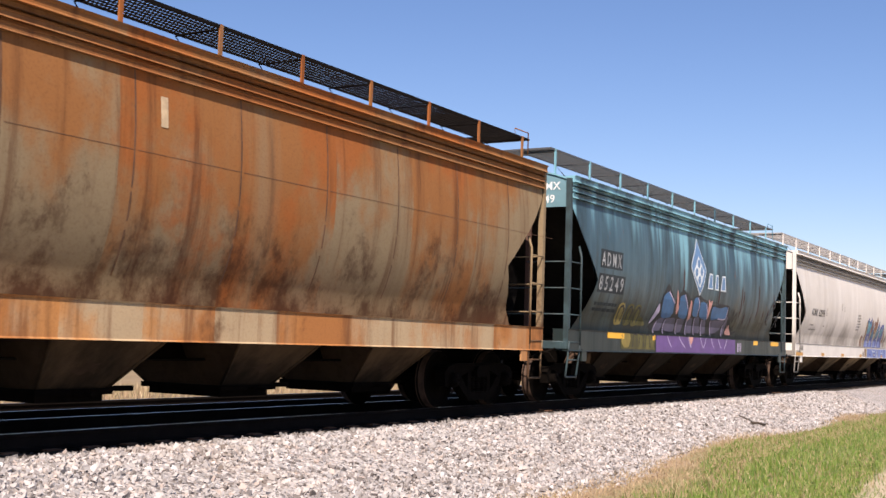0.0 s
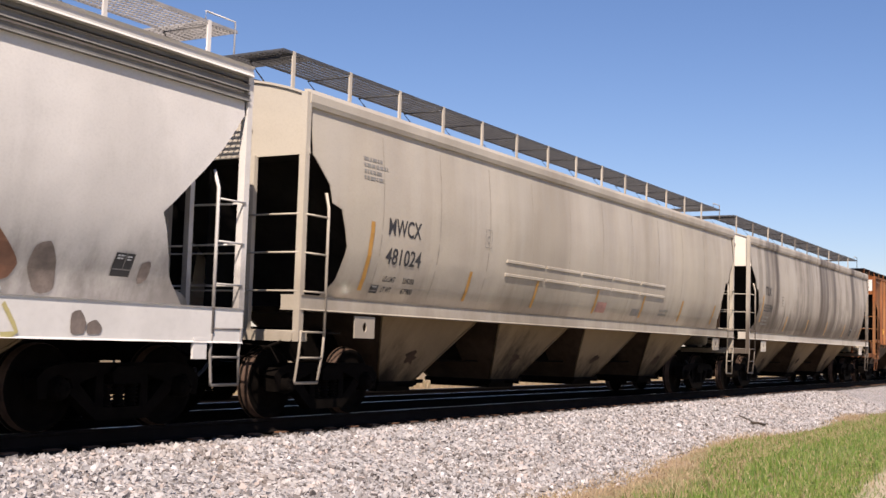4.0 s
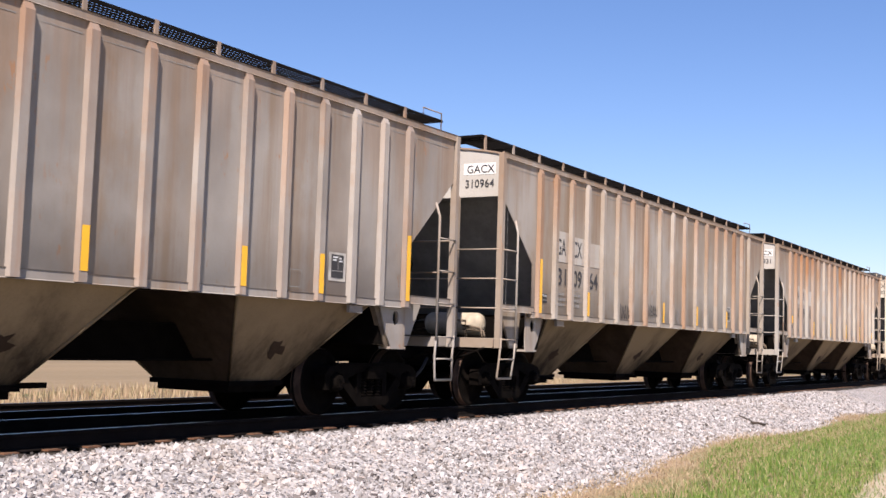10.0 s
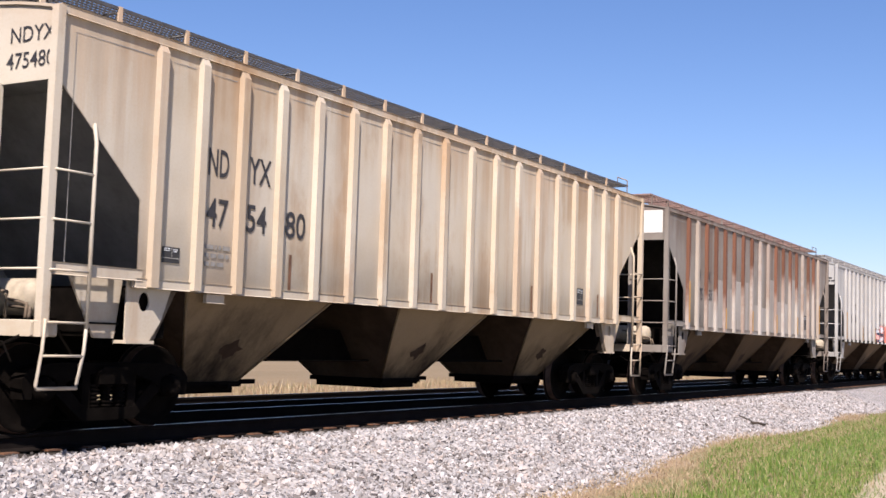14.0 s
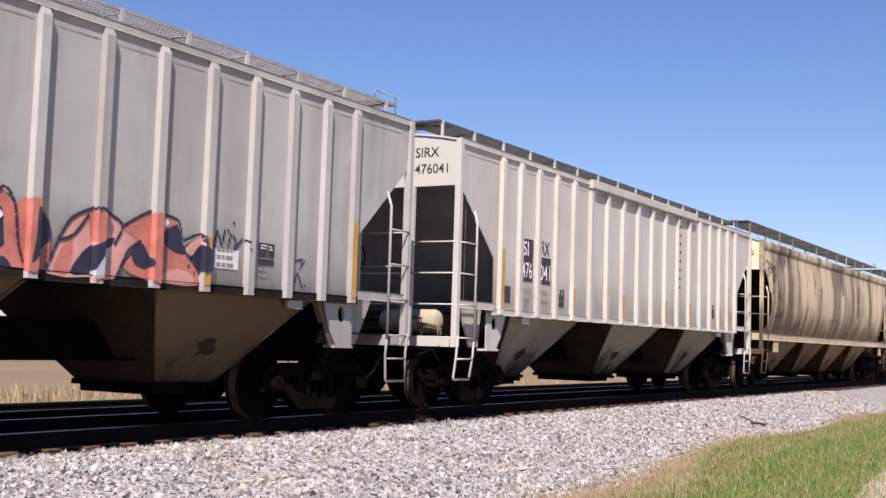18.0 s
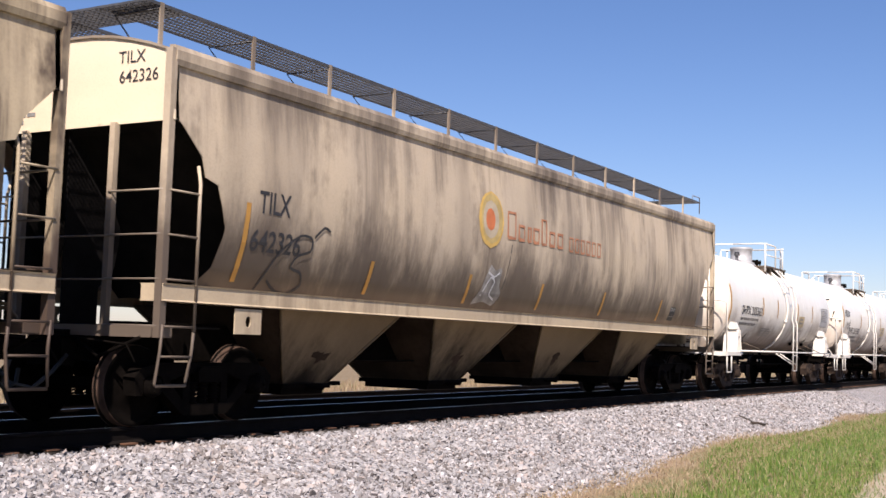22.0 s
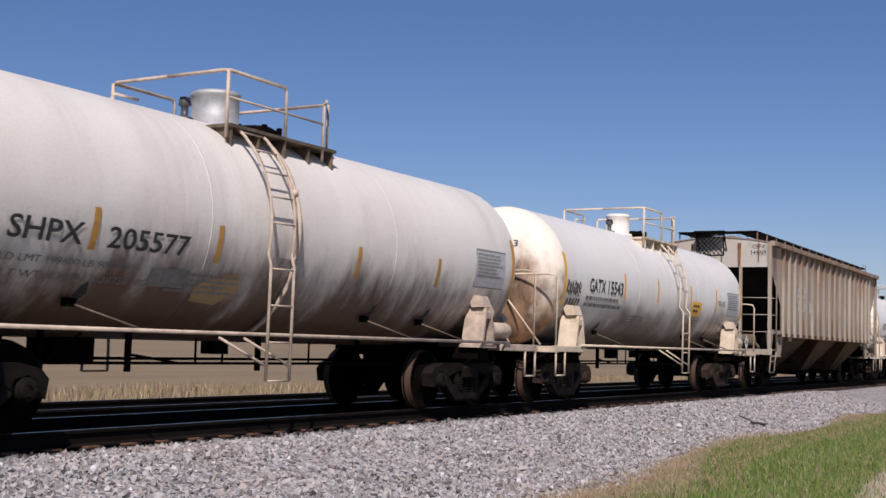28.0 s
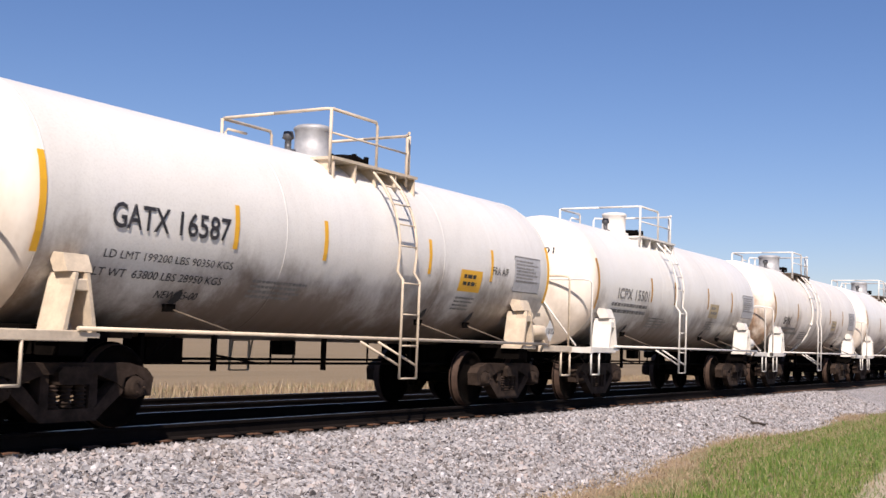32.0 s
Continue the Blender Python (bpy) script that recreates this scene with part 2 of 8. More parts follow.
# ---- ground, ballast and track ----
def ground_material():
    n = Nodes("field_and_grass", 0.95)
    x, y = n.axis(0), n.axis(1)
    wob = n.noise((0.35, 0.35, 1), 1.0, 5, 0.6, 2)
    yy = n.math("ADD", y, n.math("MULTIPLY", n.math("SUBTRACT", wob, 0.5), 2.4))
    clump = n.noise((1, 1, 1), 3.0, 6, 0.65, 5)
    fine = n.noise((1, 1, 1), 26.0, 5, 0.7, 7)
    green = n.mix(n.ramp(clump, 0.35, 0.65), (0.085, 0.135, 0.026), (0.155, 0.165, 0.048))
    straw = n.mix(n.ramp(fine, 0.35, 0.65), (0.32, 0.24, 0.16), (0.20, 0.14, 0.09))
    dirt = n.mix(n.ramp(fine, 0.35, 0.65), (0.42, 0.35, 0.26), (0.32, 0.26, 0.19))
    col = n.mix(n.ramp(n.math("ADD", yy, n.ramp(x, 13.9, 20.2, 1.2, 0.0)), -4.3, -3.7), green, straw)
    col = n.mix(n.ramp(n.math("SUBTRACT", yy, n.math("MULTIPLY", n.math("SUBTRACT", x, 14.2), 0.09)), -7.9, -7.4), dirt, col)
    bare = n.math("MULTIPLY", n.ramp(x, 29.0, 33.0), n.ramp(yy, -4.7, -4.0))
    col = n.mix(bare, col, n.mix(n.ramp(clump, 0.4, 0.6), (0.34, 0.255, 0.19), (0.15, 0.105, 0.075)))
    soil = n.mix(n.ramp(n.noise((0.03, 0.25, 1), 1.0, 5, 0.6, 11), 0.35, 0.65), (0.215, 0.155, 0.088), (0.165, 0.118, 0.066))
    soil = n.mix(n.ramp(fine, 0.3, 0.8, 0.0, 0.3), soil, (0.22, 0.165, 0.09))
    rough = n.mix(n.ramp(n.noise((0.5, 0.9, 1), 1.0, 5, 0.65, 17), 0.35, 0.65), (0.085, 0.066, 0.034), (0.135, 0.100, 0.056))
    edge = n.math("ADD", y, n.math("MULTIPLY", n.math("SUBTRACT", wob, 0.5), 1.6))
    fringe = n.mix(n.ramp(edge, 11.6, 12.6), rough, (0.105, 0.105, 0.035))
    field = n.mix(n.ramp(edge, 13.0, 13.6), fringe, soil)
    col = n.mix(n.ramp(y, 5.6, 6.6), col, field)
    return n.finish(col, fine, 0.6, 0.03)


def ballast_material(name, stones=False):
    n = Nodes(name, 0.95)
    n.b.inputs["Specular IOR Level"].default_value = 0.15
    if stones:
        g = n.add("ShaderNodeNewGeometry")
        pick = g.outputs["Random Per Island"]
    else:
        v = n.add("ShaderNodeTexVoronoi")
        v.inputs["Scale"].default_value = 19.0
        n.link(n.co, v.inputs["Vector"])
        sep = n.add("ShaderNodeSeparateColor")
        n.link(v.outputs["Color"], sep.inputs[0])
        pick = sep.outputs[0]
    cr = n.add("ShaderNodeValToRGB")
    cr.color_ramp.interpolation = "LINEAR"
    stops = [(0.0, (0.085, 0.074, 0.072)), (0.12, (0.185, 0.168, 0.166)), (0.4, (0.285, 0.274, 0.279)),
             (0.78, (0.375, 0.360, 0.366)), (0.92, (0.34, 0.285, 0.265)), (1.0, (0.53, 0.52, 0.535))]
    while len(cr.color_ramp.elements) < len(stops):
        cr.color_ramp.elements.new(0.5)
    for e, (p, c) in zip(cr.color_ramp.elements, stops):
        e.position, e.color = p, rgb(c)
    n.link(pick, cr.inputs[0])
    dust = n.noise((0.6, 0.6, 0.6), 1.0, 5, 0.6, 4)
    col = n.mix(n.ramp(dust, 0.5, 0.75, 0.0, 0.2), cr.outputs[0], (0.36, 0.28, 0.22))
    # brake dust and grease along the rails, spread wider and blacker to paint the train's shade
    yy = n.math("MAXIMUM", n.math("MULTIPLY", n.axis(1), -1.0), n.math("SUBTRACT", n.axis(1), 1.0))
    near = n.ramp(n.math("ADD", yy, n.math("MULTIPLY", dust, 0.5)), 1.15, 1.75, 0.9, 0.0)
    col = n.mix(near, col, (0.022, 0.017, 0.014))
    if stones:
        return n.finish(col, n.noise((1, 1, 1), 60.0, 3), 0.3, 0.004)
    return n.finish(col, n.math("MULTIPLY", v.outputs["Distance"], -1.0), 0.9, 0.05)


def spread(x):
    """How far the ballast has run out over the verge at x."""
    return 0.75 / (1 + math.exp((x - 17.06) / 0.98)) + 0.12 * noise.noise((x * 0.35, 2.0, 3)) + 0.08 * noise.noise((x * 1.4, 2.0, 9))


def make_ground():
    mat = ground_material()
    g = Geo()
    xs = [-3000, -600, -120, -40] + [-20 + 2.0 * i for i in range(61)] + [140, 300, 800, 3000]
    ys = [-3000, -600, -100, -40, -20] + [-14 + 0.5 * i for i in range(31)] + [3, 6.2, 8, 10, 14, 20, 40, 100, 400, 1200, 4500]
    v = []
    for y in ys:
        for x in xs:
            z = -0.66
            if -14 < y < 2 and -20 < x < 100:
                z += 0.10 * (noise.noise((x * 0.25, y * 0.4, 0)))
            if y > 7:
                z = -0.52
            v.append((x, y, z))
    n = len(xs)
    f = [(j * n + i, j * n + i + 1, (j + 1) * n + i + 1, (j + 1) * n + i) for j in range(len(ys) - 1) for i in range(n - 1)]
    g.add(v, f, True)
    solid("ground", g, mat, "flat ground with green verge, straw and tan field", "ground", kind="structure")

    b = Geo()
    prof = [(-4.3, -0.95), (-3.95, -0.72), (-3.45, -0.61), (-2.7, -0.415), (-2.05, -0.235), (-1.75, -0.205), (-1.3, -0.21), (0, -0.22),
            (1.3, -0.215), (2.1, -0.31), (2.9, -0.345), (4.15, -0.35), (5.5, -0.345), (6.0, -0.39), (6.9, -0.62), (7.9, -1.0)]
    rings = []
    for i in range(0, 181):
        x = -20 + i * 0.6 if i < 150 else 70 + (i - 150) * 12.0
        rings.append([(x, y - (spread(x) * (-y - 2.5) if y < -2.5 else 0), z + 0.025 * noise.noise((x * 0.9, y * 2.0, 7)))
                      for y, z in prof])
    b.loft(rings, False, True, closed=False)
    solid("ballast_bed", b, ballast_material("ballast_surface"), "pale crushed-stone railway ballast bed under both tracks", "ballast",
          kind="structure")
    return prof


def rocks(name, label, rnd, count, place, size, mat):
    """Angular stones joined into one heap of stuff."""
    base = [(-1, -0.7, -0.6), (1, -0.8, -0.5), (0.8, 0.9, -0.6), (-0.9, 0.8, -0.5), (-0.6, -0.6, 0.6), (0.7, -0.5, 0.7), (0.5, 0.6, 0.5),
            (-0.7, 0.5, 0.75)]
    quads = [(0, 3, 2, 1), (4, 5, 6, 7), (0, 1, 5, 4), (1, 2, 6, 5), (2, 3, 7, 6), (3, 0, 4, 7)]
    base = np.array(base)
    rng = np.random.default_rng(rnd)
    P = place(rng, count)
    s = size[0] + (size[1] - size[0]) * rng.random((count, 1)) ** 2.0
    jit = base[None] * 0.92 + rng.normal(0, 0.20, (count, 8, 3))
    jit *= np.stack([rng.uniform(0.75, 1.2, count), rng.uniform(0.65, 1.05, count), rng.uniform(0.6, 0.95, count)], -1)[:, None]
    q = rng.normal(0, 1, (count, 4))
    q /= np.linalg.norm(q, axis=1)[:, None]
    w, x, y, z = q.T
    R = np.stack([np.stack([1 - 2 * (y * y + z * z), 2 * (x * y - z * w), 2 * (x * z + y * w)], -1),
                  np.stack([2 * (x * y + z * w), 1 - 2 * (x * x + z * z), 2 * (y * z - x * w)], -1),
                  np.stack([2 * (x * z - y * w), 2 * (y * z + x * w), 1 - 2 * (x * x + y * y)], -1)], 1)
    V = np.einsum("nij,nkj->nki", R, jit) * s[:, None] + P[:, None]
    F = (np.array(quads)[None] + 8 * np.arange(count)[:, None, None]).reshape(-1, 4)
    me = bpy.data.meshes.new(name)
    me.from_pydata(V.reshape(-1, 3).tolist(), [], F.tolist())
    me.materials.append(mat)
    return tagged(new(name, me), label, "stones", kind="stuff")


def blades(name, label, seed, count, place, height, width, lean, mats, category="grass"):
    """Bent grass blades, two quads each, in one object of stuff."""
    rng = np.random.default_rng(seed)
    P = place(rng, count)
    h = height[0] + (height[1] - height[0]) * rng.random(count)
    a = rng.uniform(0, 2 * np.pi, count)
    wv = np.stack([np.cos(a), np.sin(a), 0 * a], -1) * (width * rng.uniform(0.6, 1.3, count))[:, None]
    b = rng.uniform(0, 2 * np.pi, count)
    ln = np.stack([np.cos(b), np.sin(b), 0 * b], -1) * (lean * h * rng.random(count))[:, None]
    up = np.zeros((count, 3))
    up[:, 2] = h
    V = np.stack([P - wv, P + wv, P + wv * 0.8 + up * 0.55 + ln * 0.3, P - wv * 0.8 + up * 0.55 + ln * 0.3, P + up + ln], 1)
    o = 5 * np.arange(count)[:, None]
    F = [tuple(r) for r in (np.array([[0, 1, 2, 3]]) + o).tolist()] + [tuple(r) for r in (np.array([[3, 2, 4]]) + o).tolist()]
    me = bpy.data.meshes.new(name)
    me.from_pydata(V.reshape(-1, 3).tolist(), [], F)
    for m in mats:
        me.materials.append(m)
    return tagged(new(name, me), label, category, kind="stuff")


def blade_material(name, tones):
    n = Nodes(name, 0.75)
    g = n.add("ShaderNodeNewGeometry").outputs["Random Per Island"]
    cr = n.add("ShaderNodeValToRGB")
    while len(cr.color_ramp.elements) < len(tones):
        cr.color_ramp.elements.new(0.5)
    for i, (e, c) in enumerate(zip(cr.color_ramp.elements, tones)):
        e.position, e.color = i / (len(tones) - 1), rgb(c)
    n.link(g, cr.inputs[0])
    return n.finish(cr.outputs[0])


def rail_profile():
    h = 0.18
    return [(-0.075, -h), (0.075, -h), (0.075, -h + 0.012), (0.010, -h + 0.035), (0.010, -0.045), (0.036, -0.036), (0.037, -0.008),
            (0.030, 0.0), (-0.030, 0.0), (-0.037, -0.008), (-0.036, -0.036), (-0.010, -0.045), (-0.010, -h + 0.035), (-0.075, -h + 0.012)]


def make_track(name, label, yc, zc):
    tr = thing(name, label, "railway track", kind="structure")
    for side in (-1, 1):
        g = Geo()
        g.loft([[(x, yc + side * 0.7525 + y, zc + z) for y, z in rail_profile()] for x in (-60, 420)], True)
        r = part("rail", g, [RAILSIDE, RAILHEAD], tr)
        for p in r.data.polygons:
            if p.normal.z > 0.9 and p.center.z > zc - 0.02:
                p.material_index = 1
    return tr


def tie_mesh(seed):
    rnd = random.Random(seed)
    g = Geo()
    ring = lambda x, e: [(x, y + rnd.uniform(-0.008, 0.008), z) for y, z in
                         ((-0.105, -0.36), (0.105, -0.36), (0.112, -0.20), (0.10, -0.186 - e), (-0.10, -0.186 + e), (-0.112, -0.20))]
    secs = [ring(x, rnd.uniform(-0.006, 0.006)) for x in (-1.32, -1.27, -0.6, 0.6, 1.27, 1.32)]
    g.loft([[(y, x, z) for x, y, z in s] for s in secs], True)
    return g


def make_ties():
    wood = Nodes("creosoted_tie_wood", 0.85)
    grain = wood.noise((3, 25, 25), 1.0, 5)
    info = wood.add("ShaderNodeObjectInfo").outputs["Random"]
    # tie wood taken near black: shade under the train is coloured in
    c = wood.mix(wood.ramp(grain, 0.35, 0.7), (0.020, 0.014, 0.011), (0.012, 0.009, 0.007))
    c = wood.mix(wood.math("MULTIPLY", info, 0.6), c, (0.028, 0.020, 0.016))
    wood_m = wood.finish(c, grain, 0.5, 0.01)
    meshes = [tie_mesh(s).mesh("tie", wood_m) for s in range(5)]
    rnd = random.Random(8)
    main = make_track("track_near", "steel rails on timber ties under the passing train", 0.0, 0.0)
    for i in range(200):
        x = 2.5 + i * 0.535 + rnd.uniform(-0.03, 0.03)
        t = part("tie", meshes[i % 5], None, main)
        t.location = (x, rnd.uniform(-0.05, 0.05), rnd.uniform(-0.012, 0.006))
        t.rotation_euler = (0, 0, rnd.uniform(-0.02, 0.02))
    plates = Geo()
    for i in range(200):
        x = 2.5 + i * 0.535
        for s in (-0.7525, 0.7525):
            plates.box(x - 0.09, x + 0.09, s - 0.17, s + 0.17, -0.184, -0.168)
    tagged(part("tie_plates", plates, RUSTY, main), kind="stuff")
    far = make_track("track_far", "second steel track on timber ties beyond the train", 4.15, -0.13)
    g = Geo()
    for i in range(260):
        x = 2.5 + i * 0.535
        g.box(x - 0.11, x + 0.11, 4.15 - 1.3, 4.15 + 1.3, -0.49, -0.318)
    tagged(part("ties", g, wood_m, far), kind="stuff")


def make_verge(prof):
    stone_m = ballast_material("ballast_stones", True)

    def on_bed(lo, hi, x0, x1, power):
        def place(rng, n):
            x = x0 + (x1 - x0) * rng.random(n) ** power
            y = rng.uniform(lo, hi, n)
            z = np.interp(y, [p[0] for p in prof], [p[1] for p in prof]) + rng.uniform(-0.02, 0.025, n)
            run_out = np.array([spread(a) for a in x])
            y = np.where(y < -2.5, y - run_out * (-y - 2.5), y)
            return np.stack([x, y, z], -1)
        return place

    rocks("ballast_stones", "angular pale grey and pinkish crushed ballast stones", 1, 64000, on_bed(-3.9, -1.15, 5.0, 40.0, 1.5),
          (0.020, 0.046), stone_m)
    rocks("ballast_stones_between_rails", "dusty crushed ballast stones between the ties, darkened by painted shade", 2, 5000, on_bed(-1.3, 2.6, 6.0, 35.0, 1.3),
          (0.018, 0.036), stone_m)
    rocks("loose_stones", "scattered ballast stones strewn over the straw verge", 3, 900, on_bed(-4.3, -3.8, 7.0, 35.0, 1.3), (0.015, 0.03), stone_m)

    def verge(lo, hi, x0, x1, z=-0.67, power=1.4):
        def place(rng, n):
            x = x0 + (x1 - x0) * rng.random(n) ** power
            edge = np.array([0.55 * noise.noise((a * 0.3, 1.0, 0)) + 0.25 * noise.noise((a * 1.3, 5.0, 0)) for a in x])
            y = lo + (hi - lo) * rng.random(n)
            y = y + edge * (y - lo) / (hi - lo)
            zz = np.array([0.10 * noise.noise((a * 0.25, b * 0.4, 0)) for a, b in zip(x, y)])
            if hi < 0:
                y = y - np.array([max(spread(a), 0) for a in x]) * (1.2 if hi > -3.6 else 2.1)
                path = -7.55 + 0.09 * (x - 14.2)
                y = np.where(y < path, path - 0.5 * (y - path) - 0.9 * rng.random(len(y)) ** 3 + 0.2, y)
            return np.stack([x, y, z + zz], -1)
        return place

    green = blade_material("green_grass_blades", [(0.046, 0.096, 0.010), (0.082, 0.150, 0.016), (0.125, 0.178, 0.028), (0.21, 0.20, 0.075)])
    straw = blade_material("dry_straw_blades", [(0.32, 0.23, 0.14), (0.22, 0.14, 0.085), (0.38, 0.30, 0.19), (0.19, 0.15, 0.07)])
    blades("green_grass", "fresh green verge grass beside the ballast", 5, 42000, verge(-7.2, -4.08, 8.6, 52.0), (0.03, 0.13), 0.006, 0.8, [green])
    blades("dry_grass", "flattened straw-coloured dead grass at the ballast toe", 6, 32000, verge(-5.1, -3.40, 8.6, 52.0), (0.03, 0.11), 0.004, 1.6, [straw])
    blades("dead_grass_tufts", "sparse dead straw tufts among the green verge", 9, 10000, verge(-7.4, -4.4, 8.6, 52.0), (0.03, 0.12), 0.005, 1.1, [straw])
    blades("dry_stalks", "dry tan grass stalks beyond the second track", 7, 22000, verge(7.3, 12.6, 11.0, 80.0, -0.53, 1.2), (0.06, 0.34), 0.010, 0.5, [straw])
    stick = Geo().tube([(25.45, -3.22, -0.49), (25.65, -3.30, -0.49), (25.85, -3.42, -0.53)], 0.032, 6)
    stick.tube([(25.6, -3.28, -0.49), (25.42, -3.08, -0.38), (25.30, -3.0, -0.34)], 0.014, 5)
    solid("branch", stick, plain("dead_branch_bark", (0.06, 0.045, 0.035), 0.9), "dark broken branch lying on the ballast slope", "branch")


BED = make_ground()
make_ties()
make_verge(BED)


# ---- railway car parts shared by all cars ----
AXLE = 0.889
WHEEL_R = 0.457
WHEELSETS = []
SHARED = {}


def wheelset_mesh():
    g = Geo()
    g.disc_stack((0, -1.0, 0), (0, 1, 0), [(0, 0.075), (2.0, 0.075)], 12)
    for s in (-1, 1):
        g.disc_stack((0, s * 0.842, 0), (0, -s, 0),
                     [(0, 0.09), (0, 0.135), (0.03, 0.15), (0.055, 0.30), (0.045, 0.385), (0.018, 0.40), (0.016, 0.448), (0.03, 0.455),
                      (0.12, 0.461), (0.135, 0.486), (0.155, 0.486), (0.162, 0.465), (0.16, 0.40), (0.10, 0.37), (0.095, 0.2), (0.14, 0.15), (0.17, 0.09)], 28)
    me = g.mesh("wheelset", [GREASE_SHADE, TREAD])
    for p in me.polygons:
        c = p.center
        if math.hypot(c.x, c.z) > 0.405 and abs(p.normal.y) < 0.6:
            p.material_index = 1
    return me


def frame_mesh():
    """Cast truck side frame in x and z, its outer face towards -y."""
    g = Geo()
    y0, y1 = -1.10, -0.92
    g.prism([(-1.13, 0.36), (-1.16, 0.56), (-1.06, 0.66), (-0.80, 0.72), (0.80, 0.72), (1.06, 0.66), (1.16, 0.56), (1.13, 0.36), (1.03, 0.36),
             (1.02, 0.54), (0.90, 0.60), (0.74, 0.56), (0.70, 0.46), (0.60, 0.52), (0.34, 0.60), (-0.34, 0.60), (-0.60, 0.52), (-0.70, 0.46),
             (-0.74, 0.56), (-0.90, 0.60), (-1.02, 0.54), (-1.03, 0.36)], y0, y1)
    g.prism([(-0.76, 0.56), (-0.72, 0.40), (-0.36, 0.12), (0.36, 0.12), (0.72, 0.40), (0.76, 0.56), (0.62, 0.52), (0.34, 0.25), (-0.34, 0.25),
             (-0.62, 0.52)], y0 + 0.012, y1 - 0.012)
    for x in (-0.32, 0.32):
        g.prism([(x - 0.06, 0.24), (x + 0.06, 0.24), (x + 0.05, 0.61), (x - 0.05, 0.61)], y0 + 0.02, y1)
    return g


def spring_mesh():
    g = Geo()
    steps = []
    for k in range(6):
        z = k * 0.042
        steps += [(z, 0.052), (z + 0.008, 0.075), (z + 0.020, 0.075), (z + 0.030, 0.052)]
    g.disc_stack((0, -1.02, 0.255), (0, 0, 1), steps, 10)
    return g


def bolster_mesh():
    g = Geo()
    g.prism([(-0.20, 0.50), (0.20, 0.50), (0.22, 0.62), (0.16, 0.68), (-0.16, 0.68), (-0.22, 0.62)], -1.16, 1.16)
    g.disc_stack((0, 0, 0.68), (0, 0, 1), [(0, 0.22), (0.12, 0.2)], 16)
    g.box(-0.9, 0.9, -0.06, 0.06, 0.44, 0.52)
    for s in (-1, 1):
        g.box(s * 0.40, s * 0.46, -0.75, 0.75, 0.36, 0.5)
        g.box(s * 0.42, s * 0.50, -0.80, -0.68, 0.28, 0.5).box(s * 0.42, s * 0.50, 0.68, 0.80, 0.28, 0.5)
    return g


def bearing_mesh():
    g = Geo()
    g.disc_stack((0, -1.17, 0), (0, 1, 0), [(0, 0.03), (0.0, 0.085), (0.012, 0.105), (0.05, 0.105), (0.06, 0.125), (0.2, 0.125)], 16)
    for k in range(3):
        a = k * 2.094
        g.disc_stack((0.06 * math.cos(a), -1.19, 0.06 * math.sin(a)), (0, 1, 0), [(0, 0.016), (0.03, 0.016)], 6)
    return g


def make_truck(car, x, steel):
    key = steel.name
    if key not in SHARED:
        SHARED[key] = {"frame": frame_mesh().mesh("side_frame", steel), "spring": spring_mesh().mesh("spring", steel),
                       "bolster": bolster_mesh().mesh("truck", steel), "bearing": bearing_mesh().mesh("bearing_cap", steel)}
    if "wheels" not in SHARED:
        SHARED["wheels"] = wheelset_mesh()
    kit = SHARED[key]
    t = part("truck", kit["bolster"], None, car)
    t.location = (x, 0, 0)
    for turn in (0, 180):
        o = part("side_frame", kit["frame"], None, t)
        o.rotation_euler = (0, 0, radians(turn))
        for x in (-0.18, 0.0, 0.18):
            o = part("spring", kit["spring"], None, t)
            o.location, o.rotation_euler = (x, 0, 0), (0, 0, radians(turn))
        for s in (-1, 1):
            o = part("bearing_cap", kit["bearing"], None, t)
            o.location, o.rotation_euler = (s * AXLE, 0, WHEEL_R), (0, 0, radians(turn))
    for s in (-1, 1):
        w = part("wheelset", SHARED["wheels"], None, t)
        w.matrix_parent_inverse = Matrix.Translation((s * AXLE, 0, WHEEL_R))
        WHEELSETS.append(w)
    return t


def make_coupler(car, x, s, steel):
    """s: 1 at the front end, where the shank points to -x."""
    g = Geo()
    g.box(x, x - s * 0.62, -0.07, 0.07, 0.78, 0.93)
    g.prism([(x - s * 0.56, 0.72), (x - s * 0.92, 0.72), (x - s * 0.92, 0.99), (x - s * 0.56, 0.99)], -0.17, 0.05)
    g.prism([(x - s * 0.74, 0.74), (x - s * 0.92, 0.74), (x - s * 0.92, 0.97), (x - s * 0.74, 0.97)], 0.05, 0.20)
    g.box(x + s * 0.1, x - s * 0.12, -0.28, 0.28, 0.66, 1.06)
    part("coupler", g, steel, car)
    h = Geo().tube([(x - s * 0.05, -0.30, 0.78), (x - s * 0.30, -0.34, 0.60), (x - s * 0.55, -0.30, 0.42), (x - s * 0.80, -0.2, 0.48), (x - s * 0.90, -0.12, 0.62)], 0.025, 7)
    part("air_hose", h, HOSE, car)
    lever = Geo().tube([(x - s * 0.2, 0.05, 1.02), (x - s * 0.16, -0.5, 0.98), (x - s * 0.16, -1.3, 0.92), (x - s * 0.18, -1.45, 0.74)], 0.013, 5)
    part("uncoupling_lever", lever, steel, car)


